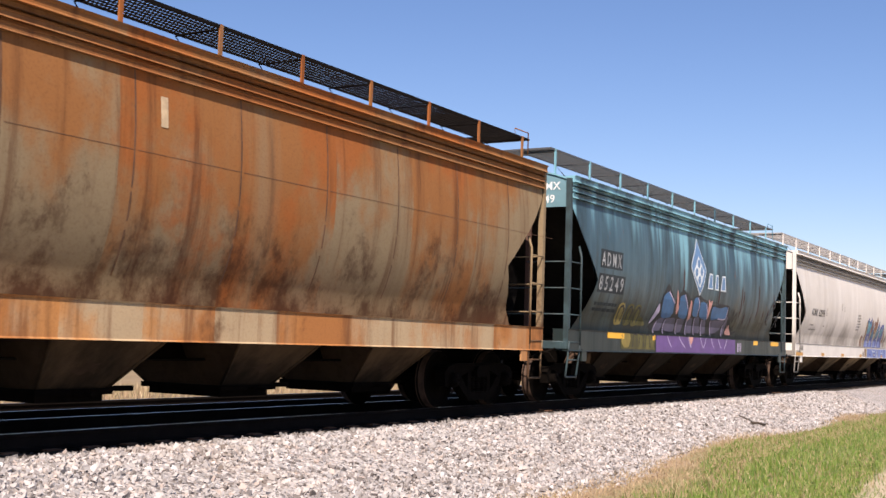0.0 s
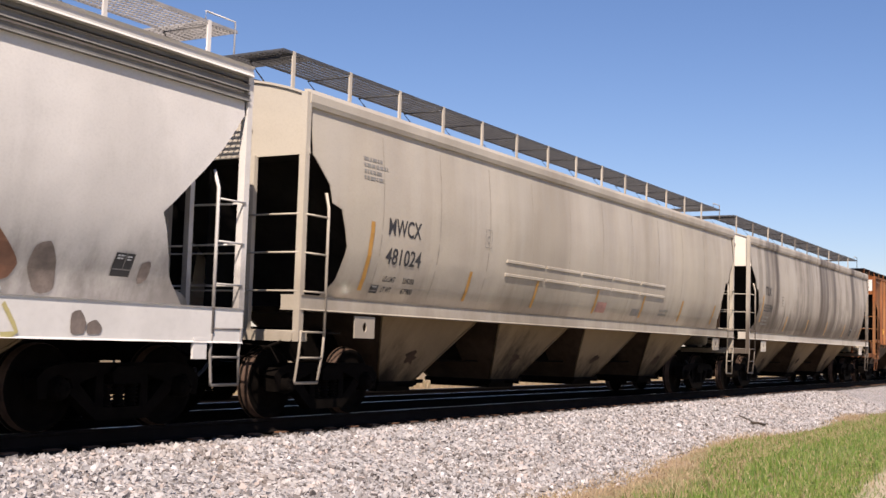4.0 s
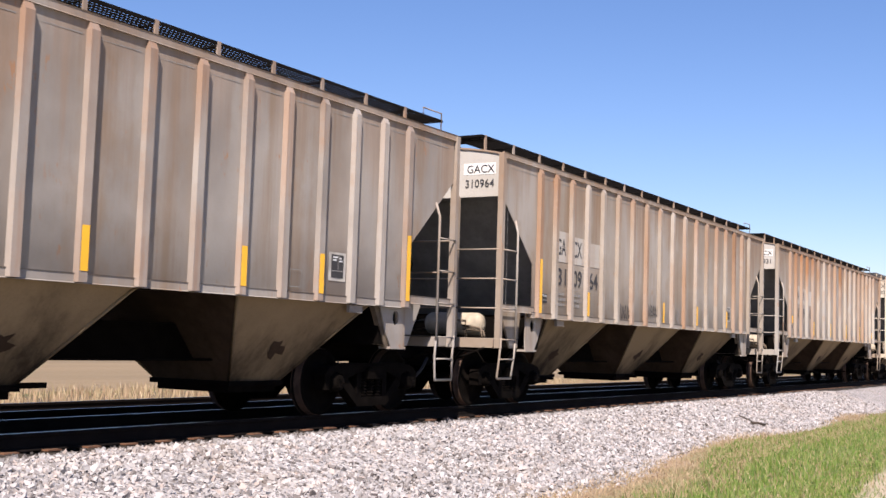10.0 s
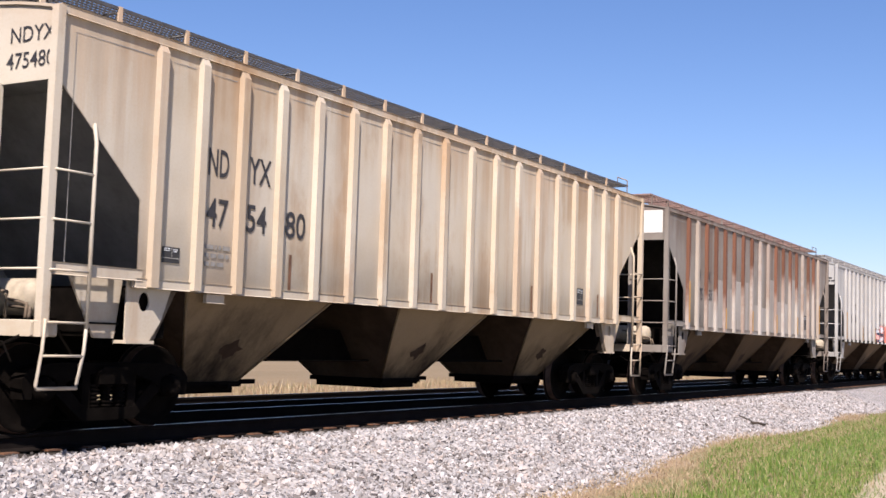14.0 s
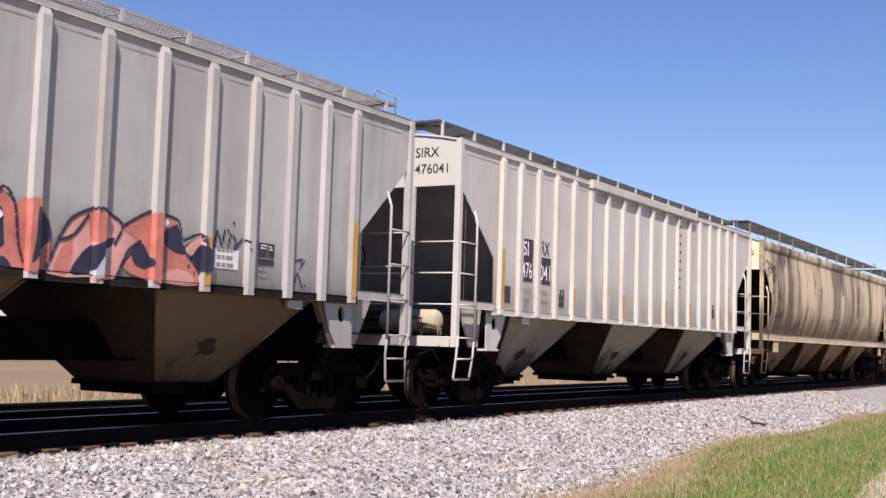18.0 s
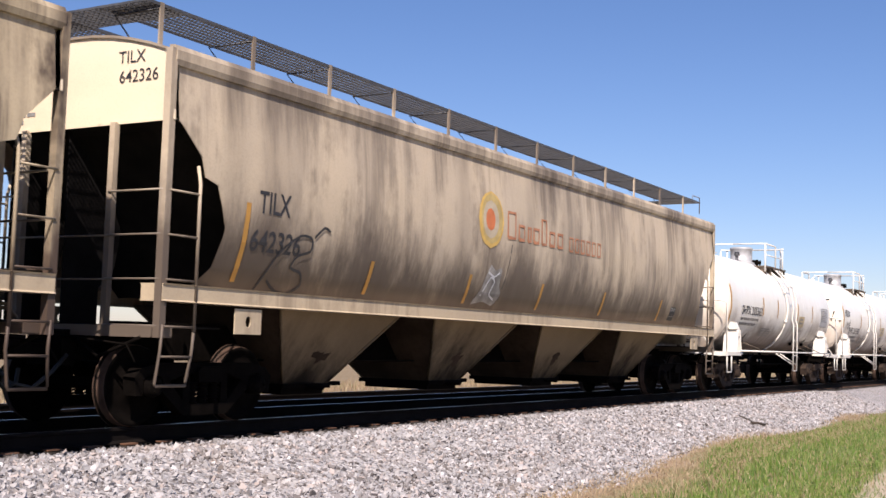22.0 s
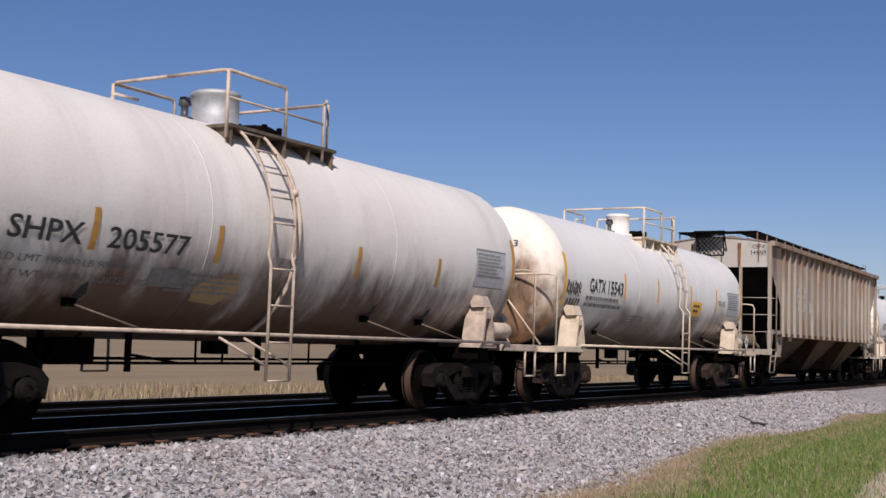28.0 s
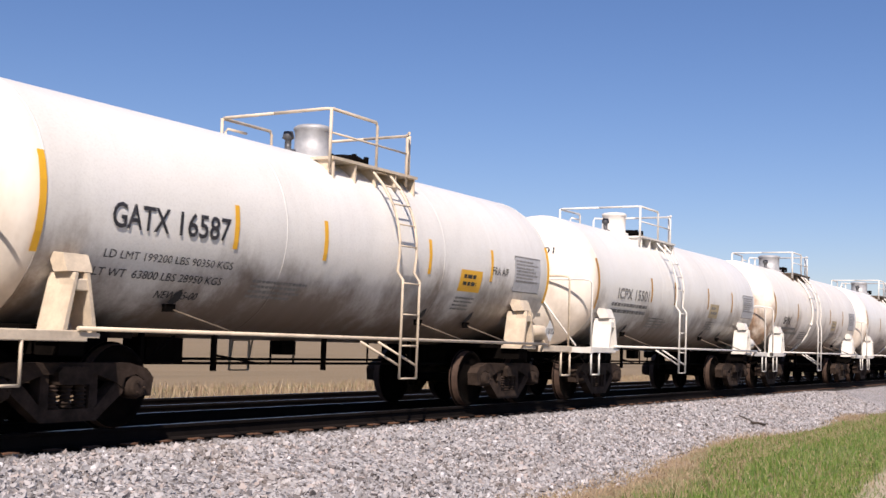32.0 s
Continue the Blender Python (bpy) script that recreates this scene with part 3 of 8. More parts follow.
# ---- lettering ----
def glyphs(text, height, weight=0.0):
    """The flat outline of a line of text, its capitals that high: corners and faces."""
    cu = bpy.data.curves.new("lettering", "FONT")
    cu.body, cu.size = text, height / 0.70
    cu.resolution_u = 3
    cu.offset = weight * height
    ob = new("lettering", cu)
    me = ob.to_mesh()
    v = [tuple(p.co) for p in me.vertices]
    f = [tuple(p.vertices) for p in me.polygons]
    ob.to_mesh_clear()
    bpy.data.objects.remove(ob)
    bpy.data.curves.remove(cu)
    return v, f


def side_y(prof, z):
    """Half width of the car side at height z, from (z, half width) pairs."""
    z = min(max(z, prof[0][0]), prof[-1][0])
    for (a, ya), (b, yb) in zip(prof, prof[1:]):
        if a <= z <= b:
            return ya + (yb - ya) * (z - a) / (b - a)
    return prof[-1][1]


def letter_side(car, text, x, z, height, mat, prof, stretch=1.0, off=0.008, name="lettering", bold=1):
    g = Geo()
    v, f = glyphs(text, height, 0.014 if bold > 1 else 0.0)
    g.add([(x + a * stretch, -side_y(prof, z + b) - off, z + b) for a, b, _ in v], f)
    return part(name, g, mat, car)


def fitted(car, text, x0, x1, z0, z1, mat, prof, off=0.006, weight=0.014, name="lettering"):
    """A line of text that fills the given width and height of the car side."""
    v, f = glyphs(text, z1 - z0, weight)
    lo, hi = min(p[0] for p in v), max(p[0] for p in v)
    g = Geo()
    g.add([(x0 + (a - lo) * (x1 - x0) / (hi - lo), -side_y(prof, z0 + b) - off, z0 + b) for a, b, _ in v], f)
    return part(name, g, mat, car)


def letter_end(car, text, xe, y, z, height, mat, stretch=1.0):
    """On the front end, read from ahead of the car."""
    g = Geo()
    v, f = glyphs(text, height, 0.004)
    g.add([(xe - 0.008, y - a * stretch, z + b) for a, b, _ in v], f)
    return part("lettering", g, mat, car)


def patch(car, name, x0, x1, z0, z1, mat, prof, off=0.006, rows=6, lean=0.0):
    """A thin painted or stuck-on panel that follows the car side."""
    g = Geo()
    v, f = [], []
    for k in range(rows + 1):
        z = z0 + (z1 - z0) * k / rows
        sh = lean * (z - z0)
        y = -side_y(prof, z) - off
        v += [(x0 + sh, y, z), (x1 + sh, y, z)]
        if k:
            f.append((2 * k - 2, 2 * k - 1, 2 * k + 1, 2 * k))
    g.add(v, f)
    if name == "stencil_panel" and mat is SHADE_PATCH:
        h = (z1 - z0) / 14
        text_bars(car, x0 + 0.03, z1 - 2 * h, (x1 - x0) * 0.42, 2, h * 0.9, PALE, prof, off + 0.004, seed=int(x0 * 100) % 97)
        text_bars(car, x0 + (x1 - x0) * 0.62, z1 - 2.5 * h, (x1 - x0) * 0.26, 2, h * 0.9, PALE, prof, off + 0.004, seed=int(x0 * 100) % 89)
        zm, xm = z0 + (z1 - z0) * 0.30, x0 + (x1 - x0) * 0.54
        for pts in ([(x0, zm), (x1, zm)], [(xm, zm), (xm, z1)]):
            stroke(car, "panel_line", pts, 0.012, FAINT, prof, off + 0.004)
    return part(name, g, mat, car)


def text_bars(car, x, z, width, lines, h, mat, prof, off=0.007, seed=1):
    """Small stencilled lines too fine to read."""
    rnd = random.Random(seed)
    g = Geo()
    for k in range(lines):
        zz = z - k * h * 1.9
        a = x
        end = x + width * rnd.uniform(0.7, 1.0)
        while a < end:
            w = min(h * rnd.uniform(0.8, 3.2), end - a)
            y0, y1 = -side_y(prof, zz) - off, -side_y(prof, zz + h) - off
            g.add([(a, y0, zz), (a + w, y0, zz), (a + w, y1, zz + h), (a, y1, zz + h)], [(0, 1, 2, 3)])
            a += w + h * 0.5
    return tagged(part("stencilled_note", g, mat, car), kind="stuff")


def end_bars(car, xe, y, z, width, lines, h, mat, seed=1):
    rnd = random.Random(seed)
    g = Geo()
    for k in range(lines):
        zz, a, end = z - k * h * 1.9, 0.0, width * rnd.uniform(0.6, 1.0)
        while a < end:
            w = h * rnd.uniform(0.8, 3.2)
            g.add([(xe - 0.008, y - a, zz), (xe - 0.008, y - a - w, zz), (xe - 0.008, y - a - w, zz + h), (xe - 0.008, y - a, zz + h)], [(0, 1, 2, 3)])
            a += w + h * 0.5
    return tagged(part("stencilled_note", g, mat, car), kind="stuff")


def rounded(pts, closed):
    """A smooth line through the points."""
    n = len(pts)
    out = []
    for i in range(n if closed else n - 1):
        q = [Vector(pts[(i + k) % n] if closed else pts[min(max(i + k, 0), n - 1)]) for k in (-1, 0, 1, 2)]
        for s in (0.0, 0.33, 0.67):
            p = q[1] + 0.35 * s * (q[2] - q[0]) * (1 - s) ** 2 + (q[2] - q[1]) * (3 * s * s - 2 * s ** 3) - 0.35 * (q[3] - q[1]) * s * s * (1 - s)
            out.append((p.x, p.y))
    return out if closed else out + [tuple(pts[-1])]


def blob(car, name, pts, mat, prof, off=0.010, label=""):
    """A painted shape on the car side, outlined in x and z, cut in level strips so that it follows the curve."""
    if name == "graffiti":
        pts = rounded(pts, True)
    n = len(pts)
    g = Geo()
    zs = sorted(set([min(p[1] for p in pts) + (max(p[1] for p in pts) - min(p[1] for p in pts)) * k / 14 for k in range(15)])) if name != "graffiti" else [min(p[1] for p in pts) + (max(p[1] for p in pts) - min(p[1] for p in pts)) * k / 26 for k in range(27)]

    def cross(z):
        xs = []
        for i in range(n):
            (xa, za), (xb, zb) = pts[i], pts[(i + 1) % n]
            if (za <= z) != (zb <= z):
                xs.append(xa + (xb - xa) * (z - za) / (zb - za))
        return sorted(xs)

    seen = {}

    def corner(x, z):
        key = (round(x, 3), round(z, 4))
        if key not in seen:
            seen[key] = len(g.v)
            g.v.append((x, -side_y(prof, z) - off, z))
        return seen[key]

    for a, b in zip(zs, zs[1:]):
        ca, cb = cross(max(a, zs[0] + 1e-5)), cross(min(b, zs[-1] - 1e-5))
        if len(ca) != len(cb):
            m = cross((a + b) / 2)
            ca = cb = m
        for k in range(0, len(ca) - 1, 2):
            quad = []
            for q in (corner(ca[k], a), corner(ca[k + 1], a), corner(cb[k + 1], b), corner(cb[k], b)):
                if q not in quad:
                    quad.append(q)
            if len(quad) > 2:
                g.f.append(tuple(quad))
                g.smooth.append(False)
    return part(name, g, mat, car, label)


def stroke(car, name, pts, w, mat, prof, off=0.012, label=""):
    """A sprayed line of that width along points in x and z on the car side."""
    if name == "graffiti":
        pts = rounded(pts, False)
    g = Geo()
    v, f = [], []
    for i, (x, z) in enumerate(pts):
        a, b = pts[max(i - 1, 0)], pts[min(i + 1, len(pts) - 1)]
        d = Vector((b[0] - a[0], b[1] - a[1]))
        d = d.normalized() if d.length else Vector((1, 0))
        for s in (-1, 1):
            px, pz = x - d.y * s * w / 2, z + d.x * s * w / 2
            v.append((px, -side_y(prof, pz) - off, pz))
        if i:
            f.append((2 * i - 2, 2 * i - 1, 2 * i + 1, 2 * i))
    g.add(v, f)
    return part(name, g, mat, car, label)


def draped(car, pts, mat, ribs, off=0.005, line=0.0):
    """Spray paint over panels and ribs alike: a filled outline, or a line of that width along the points."""
    pts = rounded(pts, line == 0.0)
    if line:
        side = []
        for i, (x, z) in enumerate(pts):
            a, b = pts[max(i - 1, 0)], pts[min(i + 1, len(pts) - 1)]
            d = Vector((b[0] - a[0], b[1] - a[1]))
            d = d.normalized() * line / 2 if d.length else Vector((line / 2, 0))
            side.append(((x - d.y, z + d.x), (x + d.y, z - d.x)))
        pieces = [[a, b, d, c] for (a, b), (c, d) in zip(side, side[1:])]
    else:
        pieces = [pts]
    edge = [r + d for r in ribs for d in (-0.068, -0.062, 0.062, 0.068)]

    def depth(x):
        near = min((abs(x - r) for r in ribs), default=1.0)
        return 1.552 + 0.073 * min(1.0, max(0.0, (0.068 - near) / 0.006)) + off

    g = Geo()
    for poly in pieces:
        n = len(poly)
        z0, z1 = min(p[1] for p in poly), max(p[1] for p in poly)
        rows = max(1, int((z1 - z0) / 0.022))
        cuts = [min(p[0] for p in poly) - 1] + sorted(e for e in edge if min(p[0] for p in poly) < e < max(p[0] for p in poly)) + [max(p[0] for p in poly) + 1]

        def cross(z):
            xs = []
            for i in range(n):
                (xa, za), (xb, zb) = poly[i], poly[(i + 1) % n]
                if (za <= z) != (zb <= z):
                    xs.append(xa + (xb - xa) * (z - za) / (zb - za))
            return sorted(xs)

        for k in range(rows):
            a, b = z0 + (z1 - z0) * k / rows, z0 + (z1 - z0) * (k + 1) / rows
            ca, cb = cross(max(a, z0 + 1e-5)), cross(min(b, z1 - 1e-5))
            if len(ca) != len(cb):
                ca = cb = cross((a + b) / 2)
            for q in range(0, len(ca) - 1, 2):
                for c0, c1 in zip(cuts, cuts[1:]):
                    la, ha, lb, hb = max(ca[q], c0), min(ca[q + 1], c1), max(cb[q], c0), min(cb[q + 1], c1)
                    if la >= ha and lb >= hb:
                        continue
                    if la > ha:
                        la = ha = min(max((ca[q] + ca[q + 1]) / 2, c0), c1)
                    if lb > hb:
                        lb = hb = min(max((cb[q] + cb[q + 1]) / 2, c0), c1)
                    ring = [(la, a)] + [(ha, a)] * (ha > la) + [(hb, b)] + [(lb, b)] * (hb > lb)
                    # just inside each stretch, so that the fold at a rib's edge stays sharp
                    mid = (la + ha + lb + hb) / 4
                    g.add([(x, -depth(x + (mid - x) * 1e-3), z) for x, z in ring], [tuple(range(len(ring)))])
    return part("graffiti", g, mat, car)


def scribble(car, x, z, w, h, count, mat, prof, seed, line=0.03, off=0.013):
    """A sprayed tag of looping strokes, letter by letter."""
    rnd = random.Random(seed)
    cell = w / count
    for k in range(count):
        a = x + k * cell
        pts = [(a + cell * rnd.uniform(0.0, 0.3), z + h * rnd.uniform(0.0, 0.25)), (a + cell * rnd.uniform(0.1, 0.5), z + h * rnd.uniform(0.8, 1.1)),
               (a + cell * rnd.uniform(0.6, 1.0), z + h * rnd.uniform(0.5, 0.9)), (a + cell * rnd.uniform(0.2, 0.6), z + h * rnd.uniform(0.35, 0.55)),
               (a + cell * rnd.uniform(0.7, 1.1), z + h * rnd.uniform(0.0, 0.25)), (a + cell * rnd.uniform(0.9, 1.25), z + h * rnd.uniform(-0.1, 0.4))]
        stroke(car, "graffiti", pts, line, mat, prof, off)


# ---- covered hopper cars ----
# Bay slope shade is put into this colour; grease smears share it.
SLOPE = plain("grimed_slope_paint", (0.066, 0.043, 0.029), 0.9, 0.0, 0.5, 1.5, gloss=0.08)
# Grey slope paint at reduced tone: shade of the end recess is coloured in.
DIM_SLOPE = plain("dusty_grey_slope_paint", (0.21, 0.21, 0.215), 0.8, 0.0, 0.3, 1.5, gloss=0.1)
# Near-black tone that paints the shade on slope sheets and end platforms.
NEAR_BLACK = plain("soot_blackened_steel", (0.020, 0.017, 0.015), 0.9, 0.0, 0.5, 2.0, gloss=0.08)


def arc_roof(half, z0, rise, n=8):
    return [(-half + 2 * half * k / n, z0 + rise * (1 - (2 * k / n - 1) ** 2)) for k in range(n + 1)]


def hopper_shell(car, L, prof, cut, eave, rise, mat, end_mat=None, slope_mat=None):
    """Side sheets, end sheets, slope sheets and roof. prof: (z, half width); cut: (z, inset of the end edge)."""
    zs = sorted(set([p[0] for p in prof] + [c[0] for c in cut]))
    inset = lambda z: np.interp(z, [c[0] for c in cut], [c[1] for c in cut])
    n = 30
    for s in (-1, 1):
        v, f = [], []
        for z in zs:
            i = float(inset(z))
            for k in range(n + 1):
                x = -L / 2 + i + (L - 2 * i) * k / n
                v.append((x, s * side_y(prof, z), z))
        for r in range(len(zs) - 1):
            for k in range(n):
                q = (r * (n + 1) + k, r * (n + 1) + k + 1, (r + 1) * (n + 1) + k + 1, (r + 1) * (n + 1) + k)
                f.append(q if s < 0 else tuple(reversed(q)))
        g = Geo().add(v, f, True)
        # inner skin gives the sheet its thickness at the cut edges
        g.add([(x, y - s * 0.012, z) for x, y, z in v], [tuple(reversed(q)) for q in f], True)
        part("side_sheet", g, mat, car)
    top_cut = cut[-1][0]
    half_low = side_y(prof, top_cut)
    for e in (-1, 1):
        x = e * (L / 2)
        ring = [(-half_low, top_cut), (half_low, top_cut), (side_y(prof, eave), eave)] + list(reversed(arc_roof(side_y(prof, eave), eave, rise)))[1:]
        g = Geo()
        xa, xb = sorted((x, x - e * 0.03))
        g.loft([[(xx, y, z) for y, z in ring] for xx in (xa, xb)], True)
        part("end_sheet", g, end_mat or mat, car)
        lo = prof[0][0]
        g = Geo()
        w0, w1 = half_low - 0.02, side_y(prof, lo) - 0.03
        xi = x - e * (top_cut - lo + 0.55)
        g.box(x - e * 0.02, x - e * 0.50, -w0, w0, top_cut, top_cut + 0.02)
        vv = [(x - e * 0.48, -w0, top_cut), (x - e * 0.48, w0, top_cut), (xi, w1, lo - 0.05), (xi, -w1, lo - 0.05)]
        g.add(vv + [(px - e * 0.02, py, pz + 0.03) for px, py, pz in vv],
              [(0, 1, 2, 3), (7, 6, 5, 4), (0, 4, 5, 1), (1, 5, 6, 2), (2, 6, 7, 3), (3, 7, 4, 0)])
        part("slope_sheet", g, slope_mat or NEAR_BLACK, car)
    r = arc_roof(side_y(prof, eave) + 0.01, eave, rise, 10)
    g = Geo()
    ring = r + [(y, z - 0.03) for y, z in reversed(r)]
    g.loft([[(x, y, z) for y, z in ring] for x in (-L / 2 - 0.03, L / 2 + 0.03)], True)
    part("roof", g, mat, car)


def gap_blocking_webs(car, L, cut, ends, at=(0.10, 1.05)):
    """Upright plates added to block sky in the car-end gaps, shaped like slope-sheet support webs."""
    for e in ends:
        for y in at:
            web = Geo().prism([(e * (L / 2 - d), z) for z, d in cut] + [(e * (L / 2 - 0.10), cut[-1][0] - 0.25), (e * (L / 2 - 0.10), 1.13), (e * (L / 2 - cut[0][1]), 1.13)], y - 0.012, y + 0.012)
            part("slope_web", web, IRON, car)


def hopper_bays(car, L, tops, ztop, half, mat, gate_mat, zbot=0.47, gate_z=0.33):
    for a, b in tops:
        c, h = (a + b) / 2, 0.54
        g = Geo()
        rings = [[(a, -half, ztop), (b, -half, ztop), (b, half, ztop), (a, half, ztop)],
                 [(c - h, -0.62, zbot), (c + h, -0.62, zbot), (c + h, 0.62, zbot), (c - h, 0.62, zbot)]]
        g.loft([[(x - L / 2, y, z) for x, y, z in r] for r in rings], True)
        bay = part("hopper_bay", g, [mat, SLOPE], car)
        # front and rear slopes wear the shade colour, sides keep their paint
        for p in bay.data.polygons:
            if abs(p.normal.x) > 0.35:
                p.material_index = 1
        for s in (-1, 1):
            for xa, xb in ((a, c - h), (b, c + h)):
                part("bay_flange", Geo().tube([(xa - L / 2, s * (half + 0.004), ztop), (xb - L / 2, s * 0.625, zbot)], 0.022, 4), mat, bay)
        k = Geo()
        x0, x1 = c - h - 0.06 - L / 2, c + h + 0.06 - L / 2
        k.box(x0, x1, -0.68, 0.68, gate_z + 0.08, zbot + 0.005).box(x0 + 0.08, x1 - 0.08, -0.6, 0.6, gate_z, gate_z + 0.08)
        k.tube([(c - L / 2, -0.95, gate_z + 0.10), (c - L / 2, 0.95, gate_z + 0.10)], 0.03, 6)
        k.box(x1, x1 + 0.55, -0.5, -0.44, gate_z + 0.10, gate_z + 0.16).box(x1, x1 + 0.55, 0.44, 0.5, gate_z + 0.10, gate_z + 0.16)
        part("outlet_gate", k, gate_mat, bay)
        rnd = random.Random(int(c * 100))
        k = Geo()
        rim = []
        for q in range(14):
            r = rnd.uniform(0.35, 1.1)
            px, f = c + 0.24 * r * math.cos(q * 0.4488), 0.62 + 0.13 * r * math.sin(q * 0.4488)
            rim.append((px - L / 2, -half + (half - 0.62) * f - 0.006, ztop - (ztop - zbot) * f - 0.004))
        k.add(rim, [tuple(range(14))])
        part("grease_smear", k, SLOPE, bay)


def end_gear(car, L, e, mat, steel, eave, top_cut, half=1.60, side_ladder=0.55, bend_z=3.1, rungs=(1.12, 1.62, 2.10, 2.58), sill=(0.98, 1.13), posts_in=0.72, brake=False):
    """Posts, ladders, steps, sills and fittings at one end. e: -1 front, 1 rear."""
    x = e * L / 2
    out = x + e * 0.10
    g = Geo().bevel_box(min(x - e * 0.25, out), max(x - e * 0.25, out), -1.5, 1.5, sill[0], sill[1], 0.015)
    part("end_sill", g, mat, car)
    for s in (-1, 1):
        p = Geo()
        xa, xb = sorted((x - e * 0.03, x + e * 0.07))
        p.box(xa, xb, s * (half - 0.09), s * (half + 0.005), sill[0], eave)
        part("corner_post", p, mat, car)
        q = Geo()
        q.box(x + e * 0.05, x - e * 0.03, s * (posts_in - 0.04), s * (posts_in + 0.04), sill[1], top_cut + 0.02)
        part("end_post", q, mat, car)
        lad = Geo()
        xs = x - e * side_ladder
        ys = s * (half + 0.01)
        lad.tube([(xs, ys, rungs[0] - 0.05), (xs, ys, bend_z - 0.2), (xs - e * 0.02, ys - s * 0.06, bend_z)], 0.022, 6)
        lad = part("ladder", lad, mat, car)
        for z in rungs:
            part("rung", Geo().tube([(x, ys, z), (xs, ys, z)], 0.013, 5), mat, lad)
            part("rung", Geo().tube([(x + e * 0.06, s * (half - 0.04), z + 0.005), (x + e * 0.06, s * posts_in, z + 0.005)], 0.013, 5), mat, lad)
        st = Geo()
        st.tube([(x + e * 0.02, ys, sill[1] + 0.02), (x + e * 0.02, ys - s * 0.02, 0.85), (x + e * 0.06, ys - s * 0.04, 0.52), (x + e * 0.05, ys - s * 0.04, 0.49),
                 (xs + e * 0.06, ys - s * 0.04, 0.49), (xs + e * 0.06, ys - s * 0.04, 0.53), (xs, ys - s * 0.02, 0.85), (xs, ys, sill[1] + 0.02)], 0.019, 5)
        st = part("stirrup_step", st, mat, car)
        part("rung", Geo().tube([(x + e * 0.03, ys - s * 0.02, 0.80), (xs + e * 0.01, ys - s * 0.02, 0.80)], 0.014, 5), mat, st)
        # diagonal end sill brace
        b = Geo().tube([(out, s * 1.35, sill[0]), (out + e * 0.02, s * 0.75, sill[0] - 0.22), (out - e * 0.02, s * 0.3, sill[0] - 0.02)], 0.022, 5)
        part("sill_brace", b, steel, car)
    for z in rungs[1:3]:
        rail = Geo().tube([(x + e * 0.06, -posts_in, z), (x + e * 0.06, posts_in, z)], 0.011, 5)
        part("grab_rail", rail, mat, car)
    # slope brace, shear plate and brake rigging on the end platform
    g = Geo().box(x, x - e * 1.9, -0.30, 0.30, 0.72, 1.05)
    part("draft_sill", g, steel, car)
    pl = Geo().box(x, x - e * 1.3, -1.35, 1.35, sill[1] - 0.01, sill[1] + 0.01)
    part("end_platform", pl, NEAR_BLACK, car)
    if brake:
        r = Geo().disc_stack((x - e * 0.46, -1.05, sill[1] + 0.24), (0, 1, 0), [(0, 0.05), (0.03, 0.15), (0.1, 0.19), (1.0, 0.19), (1.07, 0.15), (1.1, 0.05)], 18)
        part("air_reservoir", r, RESERVOIR, car)
        r = Geo().disc_stack((x + e * 0.04, 0.35, 2.35), (e, 0, 0), [(0, 0.05), (0.06, 0.05), (0.08, 0.02)], 10)
        r.tube([(x + e * 0.11, 0.35 + 0.27 * math.cos(k * 0.3927), 2.35 + 0.27 * math.sin(k * 0.3927)) for k in range(17)], 0.013, 5)
        for k in range(4):
            a0 = k * 1.5708 + 0.4
            r.tube([(x + e * 0.11, 0.35, 2.35), (x + e * 0.11, 0.35 + 0.27 * math.cos(a0), 2.35 + 0.27 * math.sin(a0))], 0.01, 4)
        part("brake_wheel", r, steel, car)
        for k, (ya, yb, zz) in enumerate(((-1.2, -0.2, 0.10), (-0.9, 0.6, 0.22), (-1.25, 0.9, 0.06))):
            q = Geo().tube([(x - e * 0.10, ya, sill[1] + 0.02), (x - e * 0.16, ya + 0.05, sill[1] + zz + 0.06), (x - e * (0.3 + 0.1 * k), (ya + yb) / 2, sill[1] + zz + 0.12),
                            (x - e * (0.5 + 0.15 * k), yb, sill[1] + zz), (x - e * 0.9, yb + 0.1, sill[1] + 0.03)], 0.02, 5)
            part("brake_pipe", q, DUSTY, car)
        v = Geo().box(x - e * 0.25, x - e * 0.5, 0.5, 0.8, sill[1] + 0.01, sill[1] + 0.3).tube([(x - e * 0.4, 0.6, sill[1] + 0.2), (x - e * 0.7, -0.2, sill[1] + 0.35), (x - e * 1.1, -0.5, sill[1] + 0.1)], 0.02, 5)
        part("brake_valve", v, steel, car)
    make_coupler(car, out, -e, steel)


def plate_with_hole(cx, cz, w, h, r, y, t=0.02):
    g = Geo()
    n = 16
    inner = [(cx + r * math.cos(2 * math.pi * k / n), cz + r * 1.2 * math.sin(2 * math.pi * k / n)) for k in range(n)]
    outer = []
    for k in range(n):
        a = 2 * math.pi * k / n
        c, s = math.cos(a), math.sin(a)
        m = max(abs(c), abs(s))
        outer.append((cx + w / 2 * c / m, cz + h / 2 * s / m))
    for yy, fl in ((y, False), (y + t, True)):
        v = [(x, yy, z) for x, z in outer] + [(x, yy, z) for x, z in inner]
        f = [(k, (k + 1) % n, n + (k + 1) % n, n + k) for k in range(n)]
        g.add(v, [tuple(reversed(q)) for q in f] if fl else f)
    g.loft([[(x, yy, z) for x, z in inner] for yy in (y, y + t)], False)
    g.loft([[(x, yy, z) for x, z in reversed(outer)] for yy in (y, y + t)], False)
    return g


